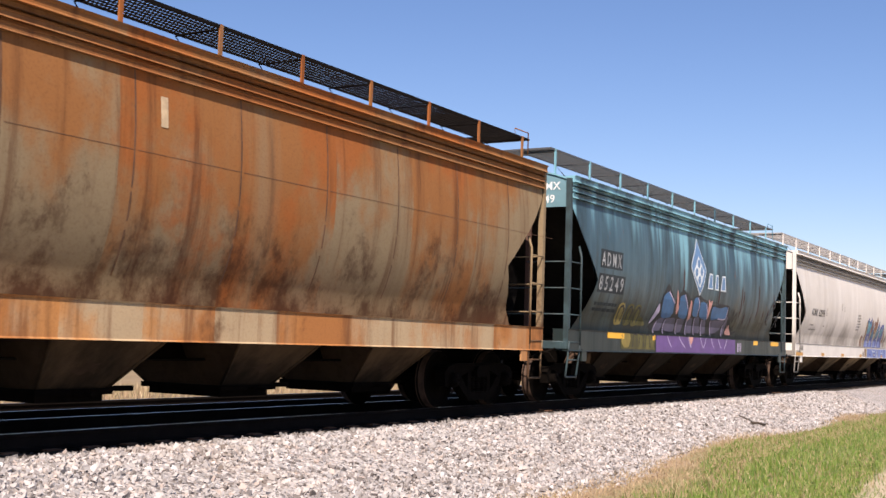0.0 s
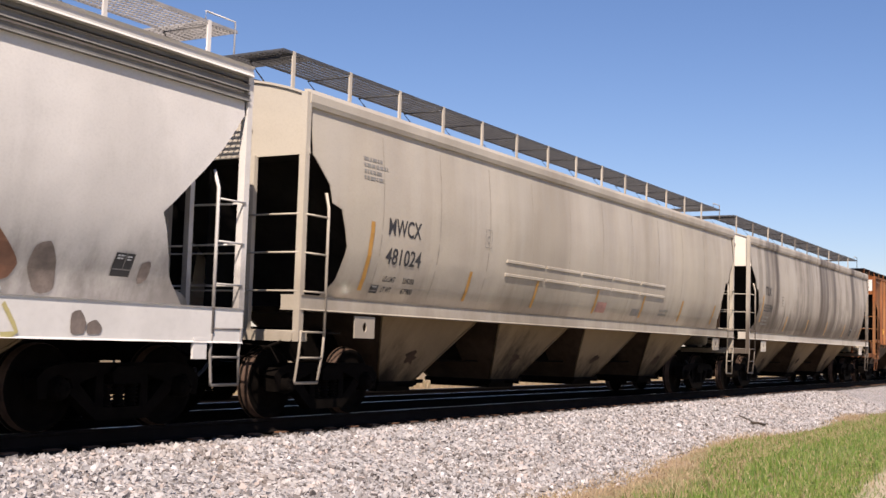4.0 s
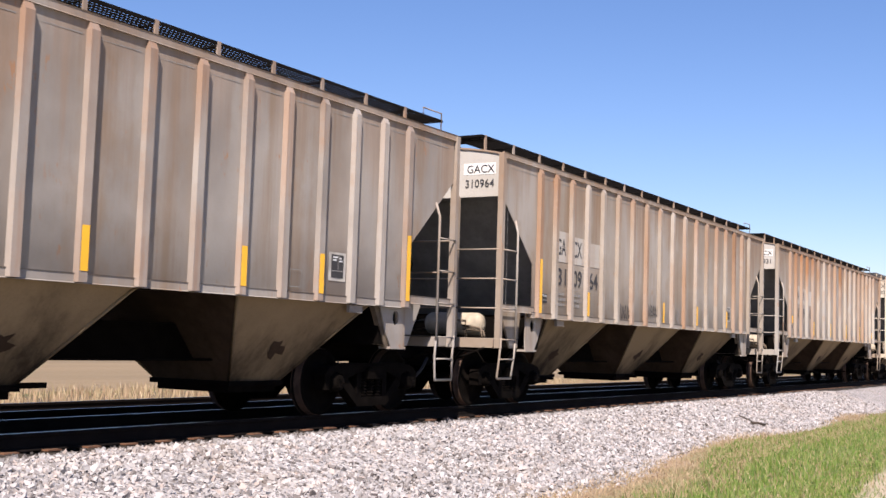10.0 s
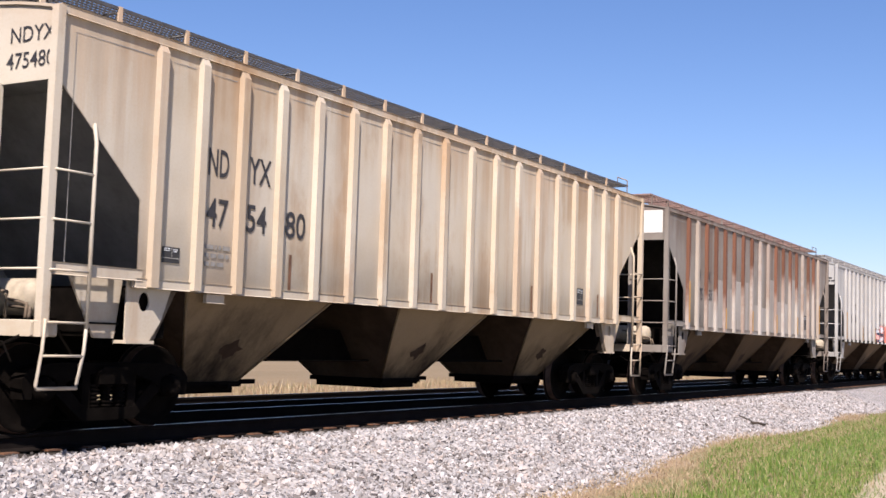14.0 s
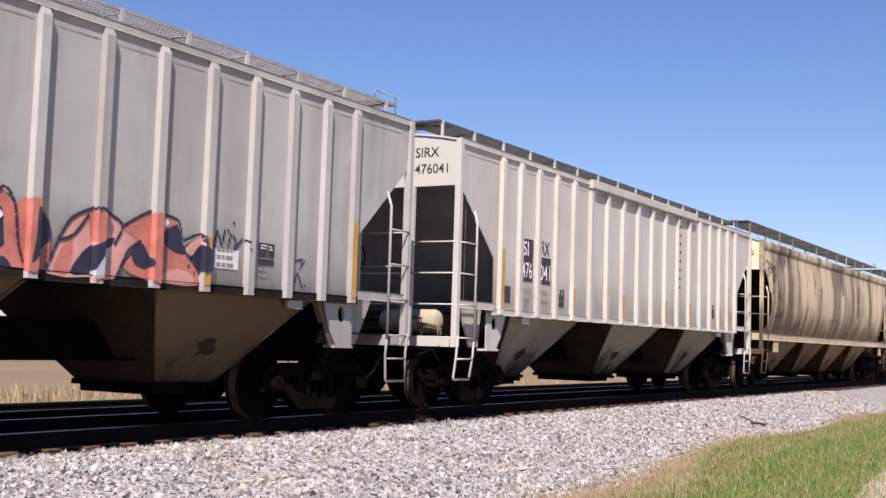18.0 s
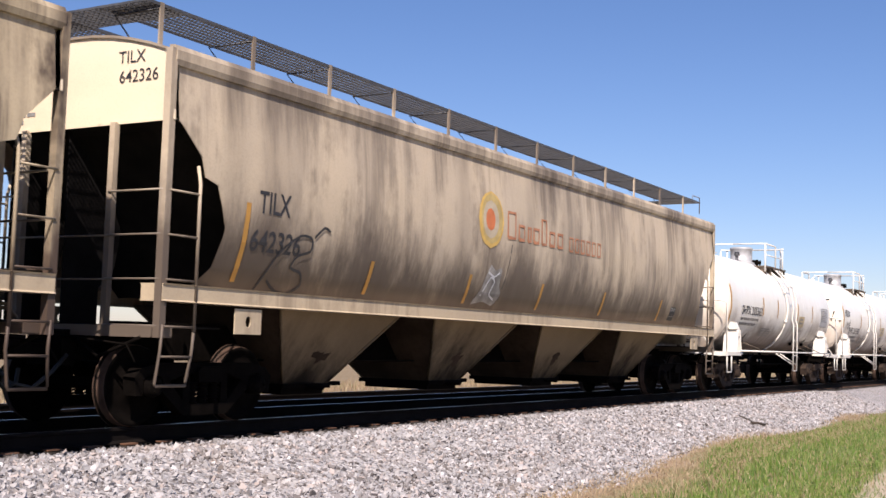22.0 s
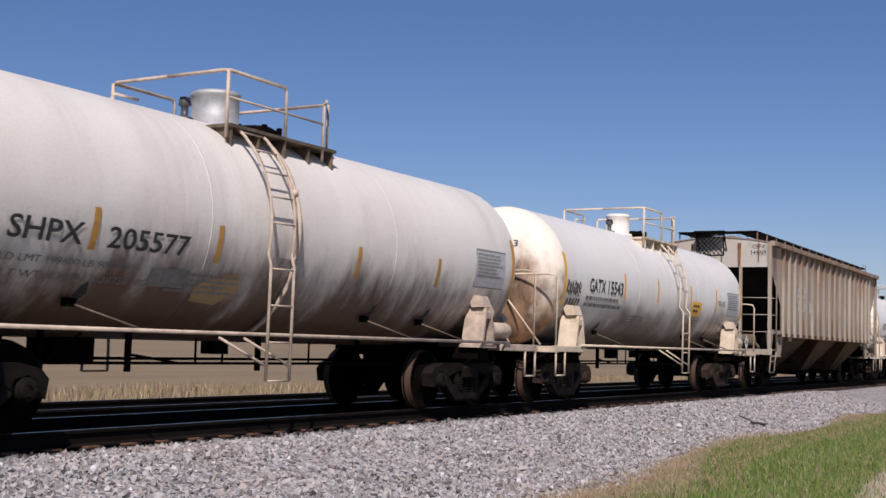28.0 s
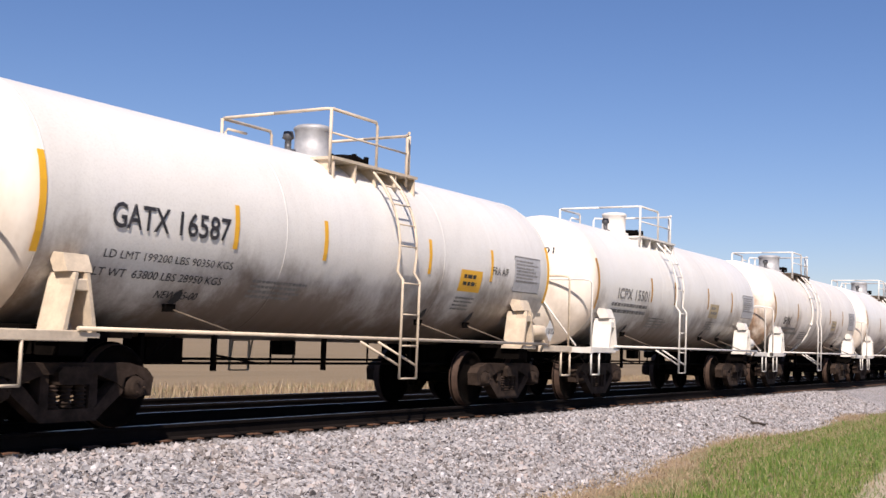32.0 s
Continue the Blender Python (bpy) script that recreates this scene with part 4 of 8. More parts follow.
def running_boards(car, L, ztop, roof_z, edge, width, spacing, mat, post_mat, over=0.35, first=0.8):
    """Grating walks on both sides of the roof hatches, with posts, brackets and end platforms."""
    front = 0.03
    for s in (-1, 1):
        g = Geo()
        ya, yb = s * edge, s * (edge - width)
        x0, x1 = -L / 2 - front, L / 2 + over
        for k in range(9):
            y = ya + (yb - ya) * k / 8
            t = 0.006 if k in (0, 8) else 0.004
            g.box(x0, x1, y - t, y + t, ztop - (0.035 if k in (0, 8) else 0.018), ztop)
        n = int((x1 - x0) / 0.07)
        for k in range(n + 1):
            x = x0 + (x1 - x0) * k / n
            g.box(x - 0.005, x + 0.005, min(ya, yb), max(ya, yb), ztop - 0.015, ztop - 0.003)
        part("running_board", g, mat, car)
        x = -L / 2 + first * 0.25
        while x < L / 2:
            p = Geo().box(x - 0.032, x + 0.032, ya - 0.012, ya + 0.012, roof_z - 0.02, ztop + 0.005)
            part("board_post", p, post_mat, car)
            b = Geo().tube([(x, ya, ztop - 0.05), (x + 0.02, yb, ztop - 0.05), (x, (ya + yb) / 2, roof_z)], 0.014, 4)
            part("board_bracket", b, mat, car)
            x += spacing
    for e in (-1, 1):
        g = Geo()
        xa, xb = e * (L / 2 + (over if e > 0 else front)), e * (L / 2 - (0.35 if e > 0 else 0.65))
        for k in range(10):
            x = xa + (xb - xa) * k / 9
            g.box(x - 0.007, x + 0.007, -edge, edge, ztop - 0.03, ztop - 0.004)
        for k in range(25):
            y = -edge + 2 * edge * k / 24
            g.box(xa, xb, y - 0.006, y + 0.006, ztop - 0.025, ztop - 0.006)
        part("end_walk", g, mat, car)
        if e > 0:
            for s in (-1, 1):
                r = Geo().tube([(xa - 0.05, s * edge, ztop - 0.3), (xa - 0.05, s * edge, ztop + 0.10), (xb, s * edge, ztop + 0.10), (xb, s * edge, ztop)], 0.012, 5)
                part("hand_grab", r, post_mat, car)
    h = Geo()
    n = 10
    for k in range(n):
        a = -L / 2 + 0.9 + (L - 1.8) * k / n
        h.bevel_box(a, a + (L - 1.8) / n - 0.06, -0.33, 0.33, roof_z + 0.05, roof_z + 0.26, 0.04)
    part("roof_hatches", h, post_mat, car)


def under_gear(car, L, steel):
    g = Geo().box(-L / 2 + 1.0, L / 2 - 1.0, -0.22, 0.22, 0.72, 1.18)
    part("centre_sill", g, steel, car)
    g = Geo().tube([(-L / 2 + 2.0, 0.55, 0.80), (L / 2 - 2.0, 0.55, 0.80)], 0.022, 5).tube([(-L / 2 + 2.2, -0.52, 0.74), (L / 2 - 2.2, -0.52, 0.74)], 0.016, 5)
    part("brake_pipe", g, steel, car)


def rib_spots(L, ribs):
    """Ribs stand closer together towards the ends of the car."""
    gaps = [0.72 + 0.20 * math.sin(math.pi * (k + 0.5) / (ribs - 1)) for k in range(ribs - 1)]
    f = (L - 3.04) / sum(gaps)
    return [1.54 + f * sum(gaps[:k]) for k in range(ribs)]


def ribbed_hopper(label, xf, xr, mat, hard, bay_mat, boards=GRATING, ribs=18, rib_mat=None, end_mat=None, slope_mat=None, rail_mat=None, webs=True):
    L = xr - xf
    car = thing("covered_hopper_car", label, "hopper car", "cars of the freight train")
    prof = [(1.55, 1.53), (1.57, 1.545), (3.0, 1.55), (4.05, 1.55), (4.17, 1.56)]
    cut = [(1.55, 1.34), (2.42, 1.32), (3.46, 0.03)]
    hopper_shell(car, L, prof, cut, 4.17, 0.17, mat, end_mat, slope_mat)
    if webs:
        gap_blocking_webs(car, L, cut, (1,))
        gap_blocking_webs(car, L, cut, (-1,), (1.36,))
    rib = Geo()
    ring = [(-0.068, 0.0), (-0.062, -0.078), (0.062, -0.078), (0.068, 0.0)]
    rib.loft([[(x, y * d, z) for x, y in ring] for z, d in ((1.52, 1.0), (4.02, 1.0), (4.105, 0.4))], True)
    rib_me = rib.mesh("rib", rib_mat or mat)
    for s, turn in ((-1, 0), (1, 180)):
        for k in range(ribs):
            x = -L / 2 + rib_spots(L, ribs)[k]
            o = part("rib", rib_me, None, car)
            o.location, o.rotation_euler = (x, s * 1.546, 0), (0, 0, radians(turn))
        if s < 0:
            spots = [0.12] + rib_spots(L, ribs) + [L - 0.12]
            for a, b in zip(spots, spots[1:]):
                stroke(car, "panel_seam", [(a + 0.12 - L / 2, 1.70), (a + 0.12 - L / 2, 3.96), (b - 0.12 - L / 2, 3.965)], 0.012, FAINT, [(1.4, 1.552), (4.2, 1.552)], 0.002)
        g = Geo().bevel_box(-L / 2 - 0.01, L / 2 + 0.01, s * 1.545, s * 1.578, 4.10, 4.19, 0.010)
        part("eave_rail", g, mat, car)
        g = Geo().bevel_box(-L / 2 + 1.30, L / 2 - 1.30, s * 1.50, s * 1.562, 1.51, 1.61, 0.01)
        part("bottom_rail", g, rail_mat or mat, car)
        for e in (-1, 1):
            a, b = sorted((e * (L / 2), e * (L / 2 - 1.4)))
            part("end_stringer", Geo().bevel_box(a, b, s * 1.50, s * 1.56, 1.58, 1.70, 0.01), mat, car)
        for e in (-1, 1):
            plate = plate_with_hole(e * (L / 2 - 1.55), 1.37, 0.56, 0.42, 0.085, s * 1.46 - 0.01)
            near, far, foot = e * (L / 2 - 1.27), e * (L / 2 - 1.83), e * (L / 2 - 1.66)
            plate.prism([(near, 0.96), (near, 1.16), (far, 1.16), (foot, 0.96)], s * 1.46 - 0.01, s * 1.46 + 0.01)
            plate.prism([(far, 1.16), (far, 1.58), (e * (L / 2 - 2.02), 1.58)], s * 1.46 - 0.01, s * 1.46 + 0.01)
            plate.box(near, e * (L / 2 - 1.72), s * 1.30, s * 1.49, 0.93, 0.965)
            plate = part("bolster_plate", plate, mat, car)
            part("gusset", Geo().prism([(e * (L / 2 - 2.03), 1.58), (e * (L / 2 - 2.16), 1.58), (e * (L / 2 - 1.76), 0.95), (e * (L / 2 - 1.67), 0.95)], s * 1.36, s * 1.44), DUSTY, plate)
            part("bay_corner_bracket", Geo().bevel_box(min(e * (L / 2 - 2.56), e * (L / 2 - 2.89)), max(e * (L / 2 - 2.56), e * (L / 2 - 2.89)), s * 1.47, s * 1.52, 1.40, 1.50, 0.01), mat, car)
            k = Geo().prism([(e * (L / 2 - 0.55), 1.60), (e * (L / 2 - 1.35), 1.60), (e * (L / 2 - 1.25), 0.98), (e * (L / 2 - 0.95), 0.98)], s * 1.30, s * 1.33)
            part("side_bearing_web", k, mat, car)
    for e in (-1, 1):
        # dark box added behind each plate hole so no sky shows through
        part("body_bolster", Geo().box(e * (L / 2 - 1.50), e * (L / 2 - 1.95), -1.42, 1.42, 0.99, 1.51), GREASE_SHADE, car)
    hopper_bays(car, L, [(2.25, 5.35), (L / 2 - 1.5, L / 2 + 1.5), (L - 5.35, L - 2.25)], 1.57, 1.48, bay_mat, GREASE_SHADE)
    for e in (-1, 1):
        end_gear(car, L, e, mat if hard is None else hard, GREASE_SHADE, 4.17, 3.46, brake=(e < 0))
        make_truck(car, e * (L / 2 - 1.50), GREASE_SHADE)
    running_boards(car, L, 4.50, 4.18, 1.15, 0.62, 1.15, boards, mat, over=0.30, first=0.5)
    under_gear(car, L, GREASE_SHADE)
    car["x0"] = (xf + xr) / 2
    return car, L


CURVE = [(1.50, 1.30), (1.62, 1.36), (1.85, 1.46), (2.15, 1.55), (2.5, 1.60), (2.9, 1.615), (3.3, 1.60), (3.7, 1.56), (4.12, 1.52)]


def curved_hopper(label, xf, xr, mat, hard, bay_mat, bays=3, boards=GRATING, style="chord", sill_mat=None, spacing=1.78, board_z=4.72, end_mat=None, band_mat=None, seam_mat=None, seams=(), bay_half=1.55, pitch=None):
    """style: chord, a rounded top chord; banded, ridged roof edge and a deep side sill."""
    L = xr - xf
    car = thing("covered_hopper_car", label, "hopper car", "cars of the freight train")
    banded = style == "banded"
    sz0, sz1 = (0.96, 1.36) if banded else (1.39, 1.58)
    prof = [(z if z > 1.5 else sz1 - 0.03, y) for z, y in CURVE]
    if banded:
        cut = [(sz1 - 0.03, 0.72), (1.69, 1.10), (2.33, 1.45), (3.15, 0.48), (3.60, 0.06)]
    else:
        cut = [(sz1 - 0.03, 0.70), (1.80, 0.96), (2.25, 1.05), (2.72, 0.82), (2.78, 0.58), (3.0, 0.50), (3.34, 0.10)]
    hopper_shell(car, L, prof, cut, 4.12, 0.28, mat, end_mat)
    gap_blocking_webs(car, L, cut, (-1, 1))
    for x in seams:
        stroke(car, "weld_seam", [(x - L / 2, 1.62 + 0.2 * k) for k in range(12)], 0.026, seam_mat or mat, prof, 0.004)
    sm = sill_mat or mat
    for s in (-1, 1):
        if banded:
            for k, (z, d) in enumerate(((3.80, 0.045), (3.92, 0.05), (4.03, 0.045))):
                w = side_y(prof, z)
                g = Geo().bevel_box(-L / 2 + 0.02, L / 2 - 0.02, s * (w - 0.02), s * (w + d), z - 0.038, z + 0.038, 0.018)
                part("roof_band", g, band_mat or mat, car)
            g = Geo().bevel_box(-L / 2, L / 2, s * 1.46, s * 1.625, 4.05, 4.17, 0.03)
            part("eave_rail", g, mat, car)
        else:
            g = Geo()
            ring = [(1.48, 3.93), (1.575, 3.94), (1.595, 4.0), (1.595, 4.10), (1.56, 4.16), (1.48, 4.17)]
            ring = [(s * y, z) for y, z in (ring if s > 0 else reversed(ring))]
            g.loft([[(x, y, z) for y, z in ring] for x in (-L / 2, L / 2)], True)
            part("top_chord", g, mat, car)
        g = Geo()
        g.bevel_box(-L / 2 - 0.05, L / 2 + 0.05, s * 1.28, s * 1.59, sz0, sz1, 0.02)
        part("side_sill", g, sm, car)
        for e in (-1, 1):
            g = Geo()
            if banded:
                g.prism([(e * (L / 2 - 0.62), 0.78), (e * (L / 2 - 0.86), 0.78), (e * (L / 2 - 0.86), 1.01), (e * (L / 2 - 0.62), 1.01)], s * 1.57, s * 1.60)
            else:
                g = plate_with_hole(e * (L / 2 - 1.55), 1.21, 0.52, 0.29, 0.055, s * 1.57 - 0.01)
            part("jacking_pad", g, sm, car)
    ztop = 1.05 if banded else 1.42
    wide = bay_half
    if bays == 3:
        tops = [(c - wide, c + wide) for c in (4.35, L / 2, L - 4.35)]
    else:
        w = pitch or (L - 4.2) / 4
        tops = [(L / 2 + w * k - wide, L / 2 + w * k + wide) for k in (-1.5, -0.5, 0.5, 1.5)]
    hopper_bays(car, L, tops, ztop, 1.27, bay_mat, GREASE_SHADE, 0.42, 0.28)
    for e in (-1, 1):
        end_gear(car, L, e, mat if hard is None else hard, GREASE_SHADE, 4.12, 3.34 if not banded else 3.60, half=1.58,
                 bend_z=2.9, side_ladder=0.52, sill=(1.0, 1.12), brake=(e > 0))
        make_truck(car, e * (L / 2 - 1.42), GREASE_SHADE)
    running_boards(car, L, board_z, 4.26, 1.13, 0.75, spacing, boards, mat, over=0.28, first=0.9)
    under_gear(car, L, GREASE_SHADE)
    car["x0"] = (xf + xr) / 2
    return car, L, prof


# ---- tank cars ----
def tank_prof(zc, r):
    return [(zc + r * math.sin(a), r * math.cos(a)) for a in [radians(-80 + 8 * k) for k in range(21)]]


RAIL = 2.34


def tank_car(label, xc, mat, hard, half=6.4, ladder=0.2, dome_mat=None, steel=RUSTY, TANK_Z=2.36, TANK_R=1.40, plat=0.0, head=None, pipe_at=-0.55, dome_r=0.33):
    car = thing("tank_car", label, "tank car", "cars of the freight train")
    n = 48
    prof = [(-half - 0.78, 0.02)]
    for k in range(1, 12):
        a = math.pi / 2 * k / 11
        prof.append((-half - 0.78 * math.cos(a), TANK_R * math.sin(a)))
    prof += [(-half + 0.06, TANK_R)] + [(-half + 2 * half * k / 6, TANK_R) for k in range(1, 6)]
    prof += [(-x, r) for x, r in reversed(prof[:12])]
    g = Geo().disc_stack((0, 0, TANK_Z), (1, 0, 0), prof, n)
    tank = part("tank_shell", g, [mat, head or mat], car)
    for p in tank.data.polygons:
        if p.center.x < -half:
            p.material_index = 1
    for x in (-half, -half * 0.33, half * 0.36, half):
        w = Geo().disc_stack((x, 0, TANK_Z), (1, 0, 0), [(-0.014, TANK_R + 0.0005), (-0.006, TANK_R + 0.0025), (0.006, TANK_R + 0.0025), (0.014, TANK_R + 0.0005)], n)
        part("weld_seam", w, mat, tank)
    end = half + 0.85
    for e in (-1, 1):
        x = e * end
        g = Geo().box(x, x - e * 2.9, -0.34, 0.34, 0.66, 1.04).box(x - e * 0.9, x - e * 2.6, -1.0, 1.0, 0.98, 1.10)
        part("draft_sill", g, GREASE_SHADE, car)
        g = Geo().bevel_box(min(x, x - e * 1.35), max(x, x - e * 1.35), -1.52, -1.42, 0.94, 1.05, 0.01)
        g.bevel_box(min(x, x - e * 1.35), max(x, x - e * 1.35), 1.42, 1.52, 0.94, 1.05, 0.01)
        g.box(x, x - e * 0.12, -1.52, 1.52, 0.93, 1.04).box(x - e * 0.10, x - e * 0.75, -1.45, 1.45, 1.0, 1.03)
        part("end_platform", g, hard, car)
        xb = x - e * (1.26 if e < 0 else 1.95)
        for s in (-1, 1):
            p = Geo()
            y0 = s * 1.46
            p.prism([(xb + e * 0.24, 1.0), (xb + e * 0.10, 1.46), (xb - e * 0.10, 1.46), (xb - e * 0.24, 1.0)], y0 - s * 0.26, y0 - s * 0.30)
            for q in (-1, 1):
                p.prism([(xb + q * 0.25, 1.0), (xb + q * 0.10, 1.62), (xb + q * 0.06, 1.62), (xb + q * 0.19, 1.0)], s * 1.50, s * 1.12)
            p.bevel_box(xb - 0.13, xb + 0.13, min(s * 1.30, s * 1.49), max(s * 1.30, s * 1.49), 1.44, 1.56, 0.012)
            p.box(xb - 0.27, xb + 0.27, s * 1.10, s * 1.52, 0.98, 1.03)
            p = part("tank_cradle", p, hard, car)
            pad = Geo().add([(xb + dx, s * y, z) for y, z in ((1.16, 1.83), (1.38, 1.81), (1.46, 1.63), (1.26, 1.62)) for dx in (-0.18, 0.18)],
                            [(0, 1, 3, 2), (2, 3, 5, 4), (4, 5, 7, 6), (6, 7, 1, 0), (0, 2, 4, 6), (1, 7, 5, 3)])
            part("cradle_pad", pad, hard, p)
            st = Geo()
            for px in (x - e * 0.05, x - e * 0.48):
                st.tube([(px, s * 1.50, 1.0), (px, s * 1.50, 0.52)], 0.02, 5)
            st.tube([(x - e * 0.05, s * 1.50, 0.52), (x - e * 0.48, s * 1.50, 0.52)], 0.016, 5)
            part("stirrup_step", st, hard, car)
            r = Geo()
            r.tube([(x - e * 0.08, s * 1.48, 1.03), (x - e * 0.08, s * 1.48, RAIL - 0.10), (x - e * 0.08, s * 1.44, RAIL - 0.02), (x - e * 0.08, s * 1.3, RAIL),
                    (x - e * 0.08, s * 0.30, RAIL), (x - e * 0.08, s * 0.22, RAIL - 0.04), (x - e * 0.08, s * 0.20, 1.05)], 0.021, 6)
            r.tube([(x - e * 0.06, s * 0.22, RAIL - 0.14), (x - e * 0.25, s * 1.1, 1.06)], 0.018, 5)
            part("end_handrail", r, hard, car)
            b = Geo().tube([(x - e * 0.04, s * 1.49, 0.98), (x + e * 0.02, s * 0.9, 0.70), (x - e * 0.02, s * 0.3, 0.86)], 0.022, 5)
            part("sill_brace", b, GREASE_SHADE, car)
        make_coupler(car, x, -e, GREASE_SHADE)
        make_truck(car, -end + 1.58 if e < 0 else end - 1.85, steel)
        bl = Geo().box(xb - e * 0.18, xb + e * 0.18, -1.40, 1.40, 0.80, 1.02)
        part("body_bolster", bl, GREASE_SHADE, car)
    v = Geo().disc_stack((end - 1.0, -0.95, 1.20), (0, 1, 0), [(0, 0.05), (0.04, 0.15), (0.10, 0.18), (0.7, 0.18), (0.76, 0.15), (0.8, 0.05)], 14)
    part("air_reservoir", v, hard, car)
    v = Geo().disc_stack((end - 1.55, -1.22, 1.27), (1, 0, 0), [(0, 0.04), (0.03, 0.10), (0.09, 0.135), (0.80, 0.135), (0.86, 0.10), (0.89, 0.04)], 16)
    part("air_reservoir", v, hard, car)
    v = Geo().disc_stack((end - 1.64, -1.30, 1.40), (0, 0, 1), [(0.13 - 0.13 * math.cos(k * math.pi / 8), 0.13 * math.sin(k * math.pi / 8) + 0.004) for k in range(9)], 16)
    v.tube([(end - 1.64, -1.30, 1.04), (end - 1.64, -1.30, 1.42)], 0.03, 6)
    part("control_valve", v, hard, car)
    for s in (-1, 1):
        r = Geo().tube([(-end + 1.2, s * 1.53, 1.07), (end - 1.2, s * 1.53, 1.07)], 0.026, 6)
        r = part("side_handrail", r, hard, car)
        for x in (-half * 0.63, half * 0.32, half * 0.58):
            part("rail_stay", Geo().tube([(x, s * 1.02, 1.33), (x + 0.66, s * 1.52, 1.07)], 0.013, 5), DUSTY, r)
            part("stay_foot", Geo().bevel_box(x - 0.10, x + 0.07, s * 1.0, s * 1.06, 1.29, 1.38, 0.012), GREASE_SHADE, r)
        # ladder from the sill up over the shoulder of the tank
        lad = Geo()
        for dx in (-0.25, 0.25):
            x = ladder + dx
            pts = [(x, s * 1.55, 0.52), (x, s * 1.56, 1.9)]
            for k in range(9):
                a = radians(-12 + k * 8.5)
                pts.append((x, s * (TANK_R + 0.15) * math.cos(a), TANK_Z + (TANK_R + 0.15) * math.sin(a)))
            lad.tube(pts, 0.022, 6)
        lad = part("ladder", lad, hard, car)
        zz = [(1.55, 0.52), (1.55, 0.98), (1.56, 1.42), (1.56, 1.86)]
        for k in range(5):
            a = radians(2 + k * 12)
            zz.append(((TANK_R + 0.15) * math.cos(a), TANK_Z + (TANK_R + 0.15) * math.sin(a)))
        for y, z in zz:
            part("rung", Geo().tube([(ladder - 0.25, s * y, z), (ladder + 0.25, s * y, z)], 0.013, 5), hard, lad)
        for dx in (-0.25, 0.25):
            part("ladder_stay", Geo().tube([(ladder + dx - 0.45, s * 1.15, 1.02), (ladder + dx, s * 1.54, 0.70)], 0.018, 5), hard, lad)
    for s in (-1, 1) if pipe_at else ():
        pts = [(ladder + pipe_at, s * (TANK_R + 0.05) * math.cos(radians(a)), TANK_Z + (TANK_R + 0.05) * math.sin(radians(a))) for a in range(62, -71, -7)]
        pipe = part("belly_pipe", Geo().tube(pts, 0.030, 7), hard, car)
        for k in (6, 11):
            part("pipe_clamp", Geo().tube([tuple(Vector(pts[k]) + Vector((-0.02, 0, 0.04))), tuple(Vector(pts[k]) - Vector((0.02, 0, 0.04)))], 0.048, 7), hard, pipe)
    # operating platform with dome and rails
    pc = ladder + plat
    px0, px1 = pc - 1.55, pc + 0.95
    pz = TANK_Z + TANK_R - 0.02
    for s in (-1, 1):
        p = Geo()
        p.box(pc - 1.5, pc + 0.95, s * 0.62, s * 1.02, pz - 0.16, pz - 0.12)
        for k in range(5):
            x = pc - 1.45 + 0.58 * k
            p.box(x, x + 0.03, s * 0.55, s * 1.0, pz - 0.46, pz - 0.14)
        part("platform", p, DUSTY if pipe_at else hard, car)
    dome = Geo().disc_stack((pc - 0.55, 0, pz - 0.05), (0, 0, 1), [(0, dome_r + 0.07), (0.08, dome_r + 0.07), (0.08, dome_r), (0.46, dome_r), (0.48, dome_r + 0.02), (0.52, dome_r + 0.02), (0.55, dome_r - 0.03), (0.56, 0.05)], 24)
    part("valve_housing", dome, dome_mat or GALV, car, "bare metal valve housing" if dome_mat is None else "white painted valve housing")
    m = Geo().disc_stack((pc + 0.35, 0, pz - 0.05), (0, 0, 1), [(0, 0.30), (0.12, 0.30), (0.12, 0.36), (0.16, 0.36), (0.22, 0.25)], 20)
    m = part("manway", m, GREASE_SHADE, car)
    for k in range(6):
        a = k * 1.047
        bolt = Geo().box(pc + 0.35 + 0.36 * math.cos(a) - 0.03, pc + 0.35 + 0.36 * math.cos(a) + 0.03, 0.36 * math.sin(a) - 0.03, 0.36 * math.sin(a) + 0.03, pz + 0.02, pz + 0.17)
        part("manway_bolt", bolt, GREASE_SHADE, m)
    sv = Geo().disc_stack((pc - 1.25, -0.05, pz - 0.03), (0, 0, 1), [(0, 0.12), (0.08, 0.12), (0.09, 0.05), (0.22, 0.05), (0.24, 0.09), (0.34, 0.07)], 10)
    part("safety_valve", sv, GRATING, car)
    h = pz + 0.53
    lo = pz - 0.3
    for s in (-1, 1):
        y = s * 0.98
        part("platform_rail", Geo().tube([(px0, 0, h), (px0, s * 0.9, h), (px0 + 0.05, y, h), (pc - 0.30, y, h), (pc - 0.26, y, h - 0.06), (pc - 0.26, y, lo)], 0.024, 6), hard, car)
        part("rail_post", Geo().tube([(px0 + 0.02, y, lo), (px0 + 0.02, y, h)], 0.026, 6), hard, car)
        part("mid_rail", Geo().tube([(px0, y, pz + 0.20), (px1 - 0.3, y, pz + 0.20)], 0.016, 5), hard, car)
        part("platform_rail", Geo().tube([(px1 - 0.3, y, lo), (px1 - 0.3, y, h - 0.08), (px1 - 0.24, y, h), (px1, s * 0.8, h), (px1, 0, h)], 0.024, 6), hard, car)
        part("rail_post", Geo().tube([(px1, s * 0.85, lo), (px1, s * 0.85, h)], 0.024, 6), hard, car)
    part("grab_rail", Geo().tube([(px0 - 0.5, 0.5, pz - 0.15), (px0 - 0.5, 0.5, pz + 0.22), (px0 - 0.45, 0.5, pz + 0.27), (px0, 0.5, pz + 0.27)], 0.020, 6), hard, car)
